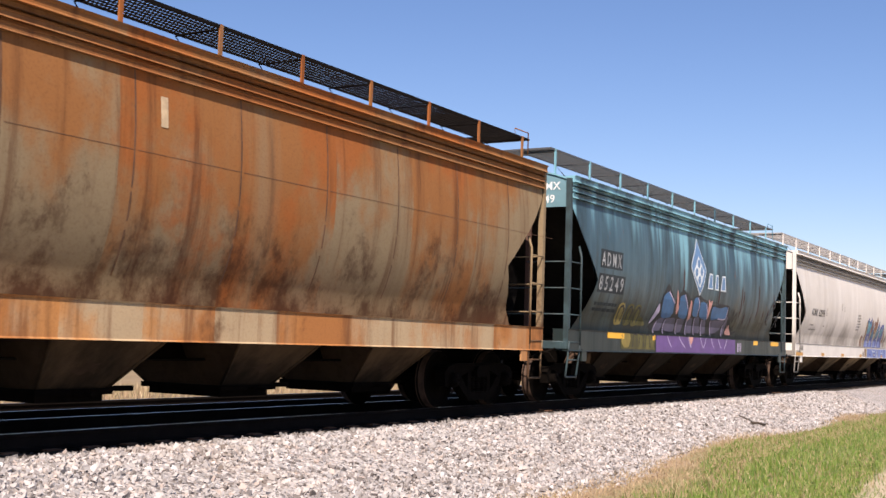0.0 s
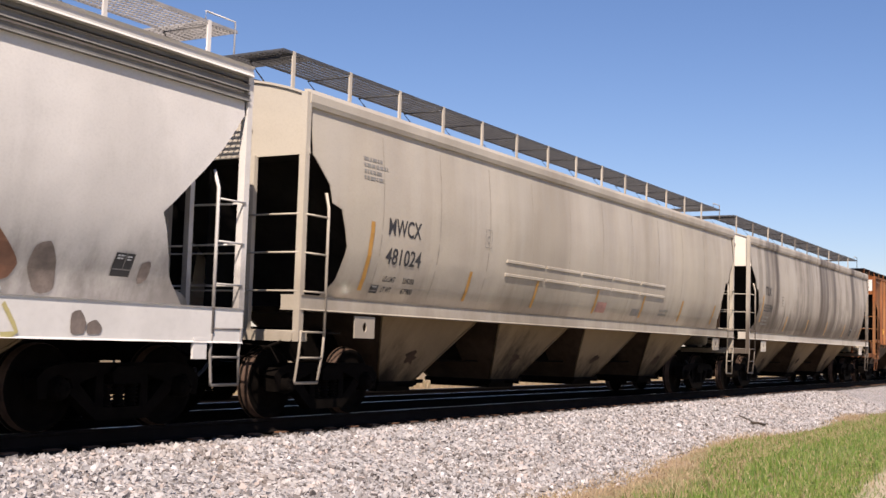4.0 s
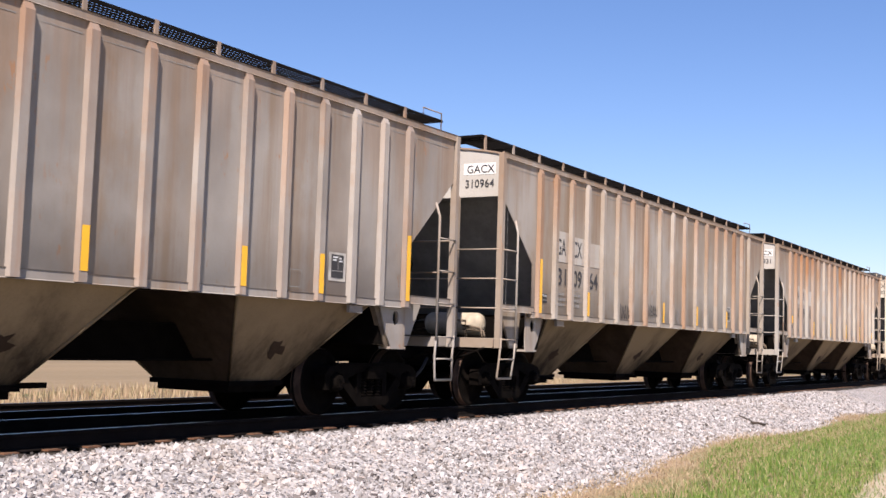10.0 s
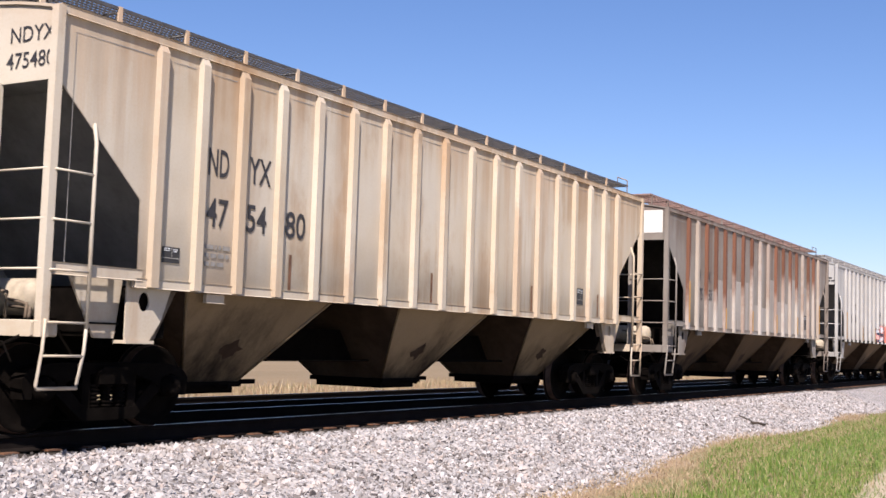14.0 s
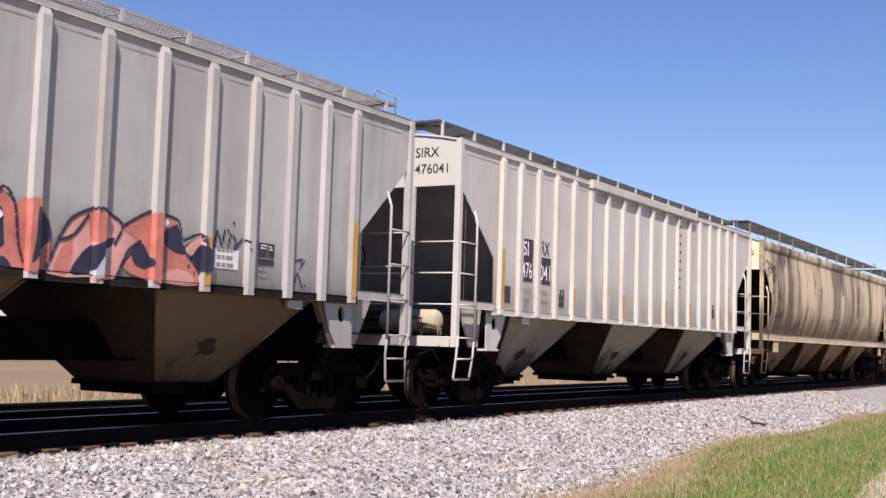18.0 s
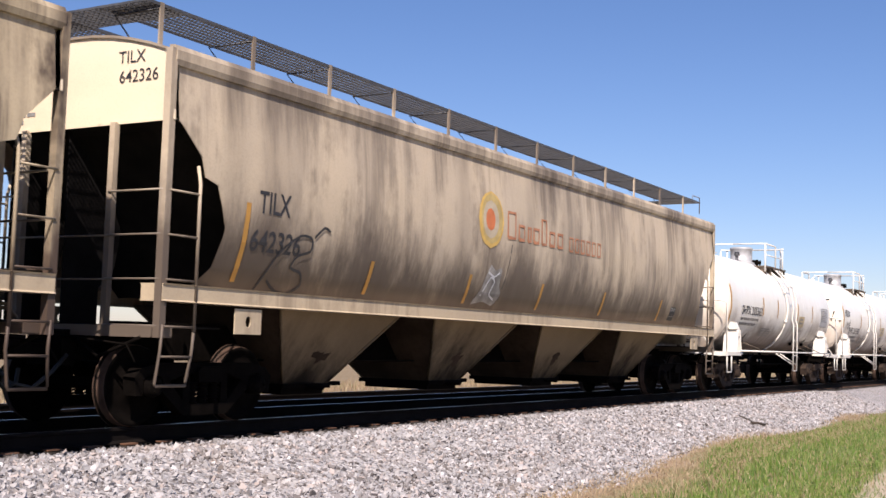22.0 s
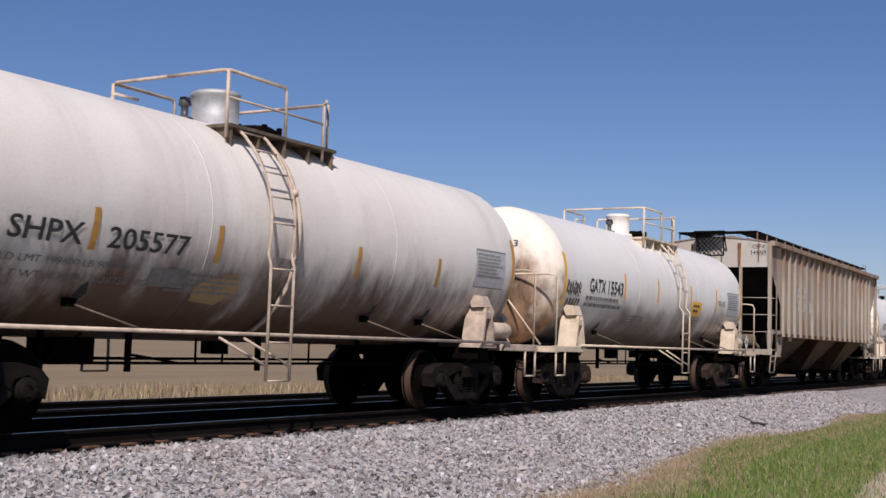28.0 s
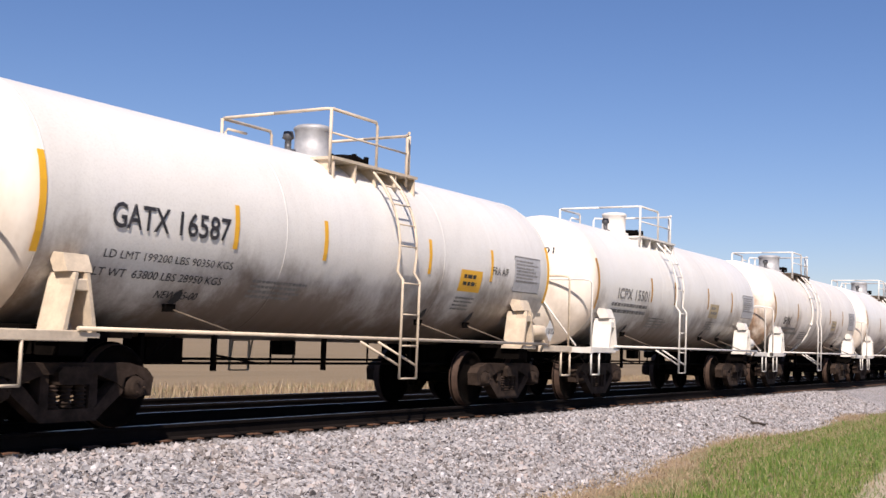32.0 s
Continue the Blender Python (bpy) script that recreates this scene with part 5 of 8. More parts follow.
    u = Geo()
    u.tube([(-4.1, -0.55, 0.70), (4.1, -0.55, 0.69)], 0.018, 5).tube([(-4.1, 0.5, 0.72), (4.1, 0.5, 0.72)], 0.02, 5)
    for x in (-3.9, -2.5, 0.07, 2.6):
        u.box(x - 0.03, x + 0.03, -0.58, -0.52, 0.60, 1.06)
    for x in (-1.25, -0.7, 1.3):
        u.box(x - 0.012, x + 0.012, -0.56, -0.54, 0.68, 1.0)
    u.tube([(-3.8, -0.55, 0.72), (-3.3, -0.55, 1.02)], 0.018, 5).tube([(-2.5, -0.55, 0.80), (-1.6, -0.55, 0.70)], 0.016, 5)
    u.box(-3.4, -2.7, -0.2, 0.2, 0.70, 1.0)
    u.box(-0.35, 0.0, -0.10, 0.10, 0.80, 1.0)
    part("brake_rigging", u, GREASE_SHADE, car)
    car["x0"] = xc
    return car, half, ladder, tank_prof(TANK_Z, TANK_R)


# ---- the train, car by car ----
def dust_bay(name, col, shift):
    return painted(name, col, tuple(v * 0.8 for v in col), (0.020, 0.015, 0.011), 0.10, 0.08, (0.13, 0.075, 0.04), shift=shift, rough=0.9, low=1.0, top=1.16, wide=2.2, gloss=0.08)


TAN_BAY = dust_bay("dusty_tan_bay_paint", (0.23, 0.168, 0.104), 2.0)
GREY_BAY = dust_bay("dusty_grey_bay_paint", (0.235, 0.172, 0.104), 5.0)
UMBER_BAY = dust_bay("umber_dusted_bay_paint", (0.155, 0.110, 0.070), 14.0)
PALE_BAY = dust_bay("dusty_pale_grey_bay_paint", (0.30, 0.262, 0.218), 17.0)
BROWN_BAY = dust_bay("brown_grimed_bay_paint", (0.115, 0.076, 0.046), 11.0)
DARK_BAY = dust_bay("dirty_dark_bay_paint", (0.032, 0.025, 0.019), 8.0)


RIB_FACE = [(1.4, 1.626), (4.2, 1.626)]
PANEL = [(1.4, 1.552), (4.2, 1.552)]
PINK_WALK = plain("rust_pink_grating", (0.26, 0.17, 0.15), 0.7, 0.0, 0.3)
PALE_WALK = plain("pale_zinc_grating", (0.30, 0.29, 0.29), 0.6, 0.1, 0.3)


def strips(car, L, spots, z0, z1, mat, prof, w=0.09, lean=0.0):
    for x in spots:
        patch(car, "reflector_strip", x - L / 2, x - L / 2 + w, z0, z1, mat, prof, 0.009 if prof is not RIB_FACE else 0.004, 6, lean)


def rib_strips(car, L, marks, mat, width=0.11):
    """Reflector strips: on the face of a rib where one stands there, otherwise flat on the panel."""
    for x, z0, z1 in marks:
        at = [r for r in rib_spots(L, 18) if abs(r - x + 0.04) < 0.17]
        if at:
            patch(car, "reflector_strip", at[0] - L / 2 - width / 2, at[0] - L / 2 + width / 2, z0, z1, mat, RIB_FACE, 0.004, 2)
        else:
            patch(car, "reflector_strip", x - L / 2 - width / 2, x - L / 2 + width / 2, z0, z1, mat, PANEL, 0.006, 2)


def panel_marks(car, L, rows, mat=INK, off=0.006):
    """Marks painted panel by panel between the ribs: text, from, to, foot, head."""
    for text, x0, x1, z0, z1 in rows:
        fitted(car, text, x0 - L / 2, x1 - L / 2, z0, z1, mat, PANEL, off)


def stencil(car, L, x0, x1, z0, z1, mat, prof, off=0.006):
    patch(car, "stencil_panel", x0 - L / 2, x1 - L / 2, z0, z1, mat, prof, off, 3)


RUST_LINE = plain("dark_rust_weld", (0.12, 0.055, 0.028), 0.8, 0.0, 0.5, 4.0)


def rust_orange_car():
    mat = rust_patchwork("orange_rust_paint", (0.205, 0.155, 0.096), (0.225, 0.097, 0.034), (0.075, 0.027, 0.012), (0.255, 0.080, 0.020), 3.3, 1.87, 9.03 - 1.55)
    sill = rust_patchwork("rusted_cream_sill_paint", (0.38, 0.285, 0.18), (0.33, 0.135, 0.045), (0.13, 0.052, 0.022), (0.42, 0.19, 0.065), 8.1, 1.1, 0.3, False)
    band = rust_patchwork("rust_brown_band_paint", (0.20, 0.095, 0.04), (0.22, 0.08, 0.026), (0.09, 0.032, 0.014), (0.27, 0.105, 0.032), 5.2, 3.0, 0.0, False)
    car, L, prof = curved_hopper("heavily rusted orange and tan rounded covered hopper car", 3.85, 21.9, mat, None, BROWN_BAY, 4, IRON, "banded", sill, bay_half=0.95, pitch=3.2, band_mat=band, seam_mat=RUST_LINE, seams=[1.55 + 1.87 * k for k in range(9)])
    for k in range(9):
        x = -L / 2 + 1.6 + 1.87 * k
        stroke(car, "weld_seam", [(x, 2.92), (x + 1.8, 2.92)], 0.006, RUST_LINE, prof, 0.003)
    patch(car, "bare_patch", L / 2 - 10.48, L / 2 - 10.36, 3.22, 3.55, plain("bare_primer", (0.50, 0.38, 0.25), 0.7, 0.0, 0.4, 5.0), prof)


def teal_car():
    mat = painted("teal_blue_paint", base=(0.022, 0.060, 0.088), faded=(0.045, 0.092, 0.122), grime=(0.012, 0.019, 0.019), streaks=0.6, rust=0.12, rust_col=(0.14, 0.045, 0.03), low=0.97, shift=6.1, rough=0.42, wide=1.1, bands=0.22, top=2.38, pale=1.0, pale_col=(0.148, 0.328, 0.406), specks=0.8)
    # end sheet paint is paler than the sides, with sunlight put into it
    car, L, prof = curved_hopper("grimy teal rounded covered hopper car with blue and purple graffiti", 23.2, 40.2, mat, plain("grimy_teal_fittings", (0.03, 0.06, 0.072), 0.6, 0, 0.6, 3.0), DARK_BAY, 4, GRATING, "banded", None, 1.80, bay_half=0.95, pitch=3.2, end_mat=painted("pale_teal_end_paint", (0.12, 0.23, 0.28), (0.10, 0.20, 0.25), (0.04, 0.07, 0.08), 0.3, shift=8.0))
    o = -L / 2
    chalky = plain("chalky_white_lettering", (0.36, 0.38, 0.40), 0.7, 0.0, 0.5, 5.0, 0.0)
    soot = plain("sooty_stencil_panel", (0.018, 0.030, 0.040), 0.75, 0.0, 0.5, 3.0, 0.0)
    patch(car, "stencil_panel", o + 1.48, o + 2.74, 2.58, 2.94, soot, prof, 0.004, 4)
    patch(car, "stencil_panel", o + 1.46, o + 2.96, 2.11, 2.47, soot, prof, 0.004, 4)
    fitted(car, "A D M X", o + 1.55, o + 2.66, 2.63, 2.89, chalky, prof, weight=0.02)
    fitted(car, "8 5 2 4 9", o + 1.53, o + 2.88, 2.16, 2.43, chalky, prof, weight=0.02)
    text_bars(car, o + 1.5, 1.86, 1.5, 2, 0.06, soot, prof, seed=12)
    worn_post = plain("brown_primer_post_paint", (0.10, 0.05, 0.036), 0.7, 0.0, 0.4, 4.0)
    for ob in [c for c in car.children if c.name.startswith("end_post")]:
        ob.data.materials[0] = worn_post
    letter_end(car, "ADMX", -L / 2, -0.72, 3.92, 0.15, PALE)
    letter_end(car, "85249", -L / 2, -0.70, 3.68, 0.15, PALE)
    sky_b = plain("emblem_blue", (0.10, 0.22, 0.42), 0.5, 0, 0.15)
    white = plain("emblem_white", (0.62, 0.68, 0.72), 0.5, 0, 0.2)
    # drop-shaped emblem of diamonds and discs, without letters
    drop = lambda k: [(o + 8.03 + k * dx, 2.93 + k * dz) for dx, dz in ((-0.12, 0.74), (0.10, 0.46), (0.38, 0.22), (0.61, 0.04), (0.50, -0.24), (0.34, -0.46), (0.19, -0.61),
                                                                     (-0.06, -0.44), (-0.40, -0.20), (-0.66, 0.02), (-0.52, 0.22), (-0.30, 0.48))]
    blob(car, "emblem", drop(1.0), white, prof, 0.008)
    blob(car, "emblem", drop(0.93), sky_b, prof, 0.011)
    blob(car, "emblem", [(o + 8.02 + dx, 2.87 + dz) for dx, dz in ((-0.04, 0.38), (0.18, 0.20), (0.43, 0.04), (0.28, -0.20), (0.13, -0.37), (-0.12, -0.22), (-0.46, -0.04), (-0.26, 0.16))], white, prof, 0.014)
    for dx, dz in ((-0.02, 0.19), (0.21, 0.02), (0.06, -0.19), (-0.20, -0.02)):
        blob(car, "emblem", [(o + 8.02 + dx + 0.11 * math.cos(a * 0.6283), 2.88 + dz + 0.105 * math.sin(a * 0.6283)) for a in range(10)], sky_b, prof, 0.017)
    # three outlined block shapes where the owner's name stands
    for x0, x1 in ((8.80, 9.26), (9.40, 9.74), (9.92, 10.42)):
        x, w = o + x0, x1 - x0
        blob(car, "emblem", [(x, 2.52), (x + w, 2.52), (x + w * 0.80, 2.90), (x + w * 0.22, 2.90)], white, prof, 0.012)
        blob(car, "emblem", [(x + 0.07, 2.55), (x + w - 0.07, 2.55), (x + w * 0.78 - 0.04, 2.86), (x + w * 0.24 + 0.04, 2.86)], sky_b, prof, 0.015)
    purple = plain("sprayed_purple", (0.13, 0.065, 0.24), 0.55, 0, 0.3, 2.0)
    blue = plain("sprayed_blue", (0.03, 0.14, 0.33), 0.55, 0, 0.35, 2.0)
    pink = plain("sprayed_salmon", (0.60, 0.30, 0.27), 0.55, 0, 0.25, 2.0)
    ochre = plain("sprayed_ochre", (0.26, 0.20, 0.05), 0.6, 0, 0.3, 2.0)
    lav = plain("sprayed_lavender", (0.52, 0.46, 0.66), 0.55, 0, 0.2, 2.0)
    sill_prof = [(1.0, 1.592), (1.4, 1.592)]
    dark = plain("sprayed_black_outline", (0.012, 0.014, 0.020), 0.6, 0, 0.3, 2.0)
    slate = plain("sprayed_slate_violet", (0.105, 0.095, 0.17), 0.55, 0, 0.4, 2.0)
    moss = plain("sprayed_thin_ochre", (0.13, 0.115, 0.03), 0.65, 0, 0.6, 3.0)
    at = lambda pts: [(o + a, b) for a, b in pts]
    patch(car, "graffiti", o + 4.98, o + 11.40, 0.985, 1.355, purple, sill_prof, 0.004, 2)
    patch(car, "graffiti", o + 2.74, o + 4.92, 1.03, 1.355, moss, sill_prof, 0.004, 2)
    blob(car, "graffiti", at([(2.96, 1.06), (3.22, 1.08), (3.32, 1.24), (3.24, 1.35), (2.80, 1.35), (2.78, 1.16)]), ochre, sill_prof, 0.006)
    for x in (2.92, 3.46, 3.94):
        blob(car, "graffiti", at([(x + 0.05, 1.52), (x + 0.42, 1.54), (x + 0.44, 1.76), (x + 0.34, 1.94), (x + 0.14, 1.96), (x - 0.02, 1.86)]), ochre if x < 3.4 else moss, prof, 0.007)
        stroke(car, "graffiti", at([(x + 0.12, 1.56), (x + 0.10, 1.84), (x + 0.24, 1.90), (x + 0.36, 1.80), (x + 0.34, 1.58)]), 0.05, dark, prof, 0.010)
    blob(car, "graffiti", at([(4.30, 1.54), (4.86, 1.54), (4.70, 1.66), (4.46, 1.72)]), moss, prof, 0.007)
    for x in (3.45, 3.85, 4.25, 4.6):
        stroke(car, "graffiti", at([(x, 1.07), (x + 0.06, 1.33), (x + 0.26, 1.31), (x + 0.28, 1.07)]), 0.03, dark, sill_prof, 0.008)
    blob(car, "graffiti", at([(5.42, 1.44), (5.40, 1.72), (5.46, 2.10), (5.60, 2.30), (5.82, 2.48), (6.10, 2.34), (6.42, 2.12), (6.62, 2.26), (6.90, 2.40), (7.30, 2.34), (7.60, 2.22), (7.90, 2.30), (8.22, 2.36),
                             (8.60, 2.26), (8.98, 2.24), (9.30, 2.16), (9.50, 2.16), (10.90, 2.20), (11.06, 2.02), (11.30, 1.90), (11.70, 1.62), (11.80, 1.44)]), dark, prof, 0.006)
    blues = ([(5.80, 1.74), (5.62, 2.0), (5.58, 2.20), (5.90, 2.32), (6.20, 2.18), (6.44, 2.08), (6.46, 1.78)], [(6.98, 1.80), (6.80, 2.06), (6.78, 2.24), (7.08, 2.30), (7.34, 2.12), (7.54, 1.98), (7.56, 1.76)],
             [(8.04, 1.85), (7.88, 2.06), (7.88, 2.24), (8.14, 2.28), (8.34, 2.10), (8.38, 1.84)], [(8.54, 1.87), (8.40, 2.16), (8.64, 2.20), (8.90, 2.16), (9.12, 1.98), (9.26, 1.80), (8.9, 1.80)],
             [(9.60, 1.80), (9.50, 2.11), (10.10, 2.10), (10.82, 2.15), (10.88, 1.85), (10.2, 1.84)])
    slates = ([(5.48, 1.46), (5.60, 1.66), (5.82, 1.74), (6.08, 1.72), (5.96, 1.46)], [(6.14, 1.48), (6.16, 1.72), (6.46, 1.75), (6.84, 1.75), (6.96, 1.46)], [(7.10, 1.46), (7.02, 1.74), (7.56, 1.74), (7.50, 1.46)],
              [(7.86, 1.46), (7.74, 1.76), (8.10, 1.79), (8.38, 1.46)], [(8.50, 1.48), (8.28, 1.80), (8.64, 1.82), (9.04, 1.47)], [(9.12, 1.47), (8.90, 1.77), (9.24, 1.78), (9.52, 1.47)],
              [(9.94, 1.47), (9.64, 1.77), (10.20, 1.80), (10.86, 1.81), (10.78, 1.62), (10.40, 1.50)], [(10.92, 1.48), (10.90, 1.70), (11.04, 1.94), (11.16, 1.72), (11.14, 1.48)])
    salmons = ([(6.74, 1.84), (6.56, 2.10), (6.46, 2.40), (6.60, 2.26), (6.70, 2.10), (6.84, 1.98)], [(7.74, 1.74), (7.62, 2.0), (7.60, 2.20), (7.76, 2.10), (7.90, 1.78)], [(9.30, 1.82), (9.12, 2.06), (9.06, 2.28), (9.20, 2.20), (9.36, 2.26), (9.34, 1.98)],
               [(11.28, 1.48), (11.30, 1.60), (11.42, 1.72), (11.62, 1.60), (11.84, 1.46)])
    for k, pts in enumerate(slates):
        blob(car, "graffiti", at(pts), slate, prof, 0.0085)
        stroke(car, "graffiti", at([pts[1], pts[0], (pts[0][0] + 0.1, 1.40)]), 0.03, lav, prof, 0.0135)
    for pts in blues:
        blob(car, "graffiti", at(pts), blue, prof, 0.010)
        stroke(car, "graffiti", at(pts[3:6]), 0.03, lav, prof, 0.0145)
    for pts in salmons:
        blob(car, "graffiti", at(pts), pink, prof, 0.0125)
    blob(car, "graffiti", at([(5.14, 1.60), (5.24, 1.84), (5.40, 2.04), (5.54, 1.88), (5.40, 1.74), (5.24, 1.62)]), lav, prof, 0.0125)
    for x, d in ((5.75, 0.3), (6.6, 0.45), (7.3, 0.25), (8.3, 0.2), (8.75, -0.2), (9.2, 0.25), (9.8, 0.3), (10.6, -0.25)):
        stroke(car, "graffiti", at([(x, 1.35), (x + d * 0.3, 1.24), (x + d, 1.10)]), 0.03, lav, sill_prof, 0.008)
    blob(car, "graffiti", at([(7.36, 1.35), (7.70, 1.35), (7.62, 1.22), (7.50, 1.16)]), pink, sill_prof, 0.0075)
    for x, w in ((11.62, 0.10), (11.78, 0.05), (11.92, 0.05)):
        patch(car, "graffiti", o + x, o + x + w, 1.03, 1.26, lav, sill_prof, 0.005, 2)
    # black tags and rust runs near the rear of the car
    for pts in ([(11.25, 2.12), (11.35, 1.72), (11.5, 2.10), (11.55, 1.80), (11.8, 2.05), (11.9, 1.7), (11.65, 1.62), (12.0, 1.60)],
                [(11.3, 1.62), (11.5, 1.54), (11.9, 1.52), (12.3, 1.56)], [(15.0, 1.95), (15.2, 2.25), (15.6, 2.5), (15.72, 2.35), (15.4, 2.2), (15.1, 1.9), (15.3, 1.8)],
                [(15.9, 1.66), (16.1, 2.0), (16.35, 2.24), (16.2, 1.9), (16.4, 1.78)]):
        stroke(car, "graffiti", [(o + a, b) for a, b in pts], 0.05, dark, prof, 0.012)
    rust = plain("rust_run_red", (0.075, 0.032, 0.028), 0.85, 0, 0.5, 6.0)
    for x, z0, z1 in ((12.05, 1.9, 2.75), (12.25, 2.2, 2.65), (13.8, 1.9, 2.85), (12.6, 1.7, 2.1), (13.3, 1.75, 2.0), (15.0, 1.8, 2.3), (15.5, 2.2, 2.7), (9.9, 1.9, 2.6), (6.9, 2.2, 2.9), (14.5, 1.9, 2.2)):
        blob(car, "rust_run", [(o + x, z1), (o + x + 0.05, z1 - 0.1), (o + x + 0.07, z0 + 0.2), (o + x + 0.03, z0), (o + x - 0.02, z0 + 0.15), (o + x - 0.03, z1 - 0.08)], rust, prof, 0.005)
    stroke(car, "stencilled_box", [(o + 14.2, 1.58), (o + 14.65, 1.58), (o + 14.65, 1.84), (o + 14.2, 1.84), (o + 14.2, 1.58)], 0.025, INK, prof)
    for a, b in ((1.97, 2.95), (4.75, 4.92), (13.26, 13.72), (15.2, 16.1)):
        patch(car, "reflector_strip", o + a, o + b, 1.23, 1.345, YELLOW, sill_prof, 0.006, 2)


def white_curved_car():
    mat = painted("white_hopper_paint", base=(0.577, 0.554, 0.534), faded=(0.523, 0.499, 0.476), grime=(0.17, 0.155, 0.145), streaks=0.12, low=0.95, shift=11.0, rough=0.5, wide=2.2, bands=0.08, top=2.12)
    # roof bands painted grey for the recess shade below the eave
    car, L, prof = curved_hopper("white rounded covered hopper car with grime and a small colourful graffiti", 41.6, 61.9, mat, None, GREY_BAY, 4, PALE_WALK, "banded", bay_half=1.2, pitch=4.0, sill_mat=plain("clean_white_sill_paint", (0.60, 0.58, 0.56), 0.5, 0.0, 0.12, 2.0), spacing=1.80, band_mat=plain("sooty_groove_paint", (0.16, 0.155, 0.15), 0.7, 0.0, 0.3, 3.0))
    o = -L / 2
    fitted(car, "ADMX", o + 2.30, o + 3.18, 2.275, 2.49, INK, prof, weight=0.02)
    fitted(car, "62095", o + 3.36, o + 4.30, 2.275, 2.49, INK, prof, weight=0.02)
    stroke(car, "stencilled_box", [(o + 4.46, 2.33), (o + 4.70, 2.33), (o + 4.70, 2.55), (o + 4.46, 2.55), (o + 4.46, 2.33)], 0.014, FAINT, prof)
    fitted(car, "C", o + 4.53, o + 4.63, 2.38, 2.50, FAINT, prof)
    letter_end(car, "ADMX", -L / 2, -0.72, 3.92, 0.13, INK)
    letter_end(car, "62095", -L / 2, -0.78, 3.72, 0.13, INK)
    text_bars(car, o + 2.34, 1.95, 0.75, 1, 0.05, FAINT, prof, seed=3)
    text_bars(car, o + 2.38, 1.80, 1.1, 1, 0.05, FAINT, prof, seed=5)
    text_bars(car, o + 4.35, 1.96, 0.22, 1, 0.04, FAINT, prof, seed=6)
    text_bars(car, o + 10.25, 2.48, 0.7, 6, 0.055, FAINT, prof, seed=4)
    teal = plain("sprayed_teal", (0.055, 0.25, 0.33), 0.55, 0, 0.45, 3.0)
    blue = plain("sprayed_deep_blue", (0.042, 0.075, 0.30), 0.55, 0, 0.35, 3.0)
    violet = plain("sprayed_pale_violet_blue", (0.13, 0.19, 0.48), 0.55, 0, 0.35, 3.0)
    brick = plain("sprayed_brick", (0.19, 0.085, 0.05), 0.55, 0, 0.4, 4.0)
    lemon = plain("sprayed_dull_yellow", (0.44, 0.38, 0.17), 0.55, 0, 0.25, 3.0)
    foam = plain("sprayed_pale_line", (0.52, 0.60, 0.66), 0.55, 0, 0.2, 3.0)
    tint = plain("thin_brown_soot", (0.20, 0.16, 0.14), 0.7, 0, 0.5, 4.0)
    at = lambda pts: [(o + a, b) for a, b in pts]
    # brown clouds behind the letters
    for m, pts in ((brick, [(12.02, 1.38), (11.82, 1.60), (11.80, 1.78), (11.90, 1.84), (12.02, 1.76), (12.20, 1.80), (12.14, 1.60), (12.36, 1.38)]),
                   (brick, [(12.60, 1.45), (12.34, 1.90), (12.22, 2.15), (12.30, 2.34), (12.50, 2.40), (12.62, 2.0)]),
                   (brick, [(13.36, 1.86), (13.34, 2.20), (13.42, 2.42), (13.56, 2.43), (13.70, 2.26), (13.66, 1.98), (13.5, 1.78)]),
                   (brick, [(14.16, 1.90), (13.98, 2.12), (13.92, 2.30), (14.14, 2.40), (14.38, 2.36), (14.50, 2.58), (14.64, 2.54), (14.72, 2.30), (14.60, 2.08), (14.44, 1.92)]),
                   (brick, [(16.62, 1.55), (16.34, 1.85), (16.16, 2.10), (16.26, 2.20), (16.46, 2.08), (16.80, 1.82), (16.96, 1.66), (16.84, 1.50)]),
                   (tint, [(17.26, 1.40), (17.10, 1.64), (17.12, 1.84), (17.30, 1.90), (17.46, 1.70), (17.50, 1.44)]),
                   (tint, [(18.72, 1.56), (18.70, 1.76), (18.84, 1.80), (18.86, 1.62)])):
        blob(car, "graffiti", at(pts), m, prof, 0.006)
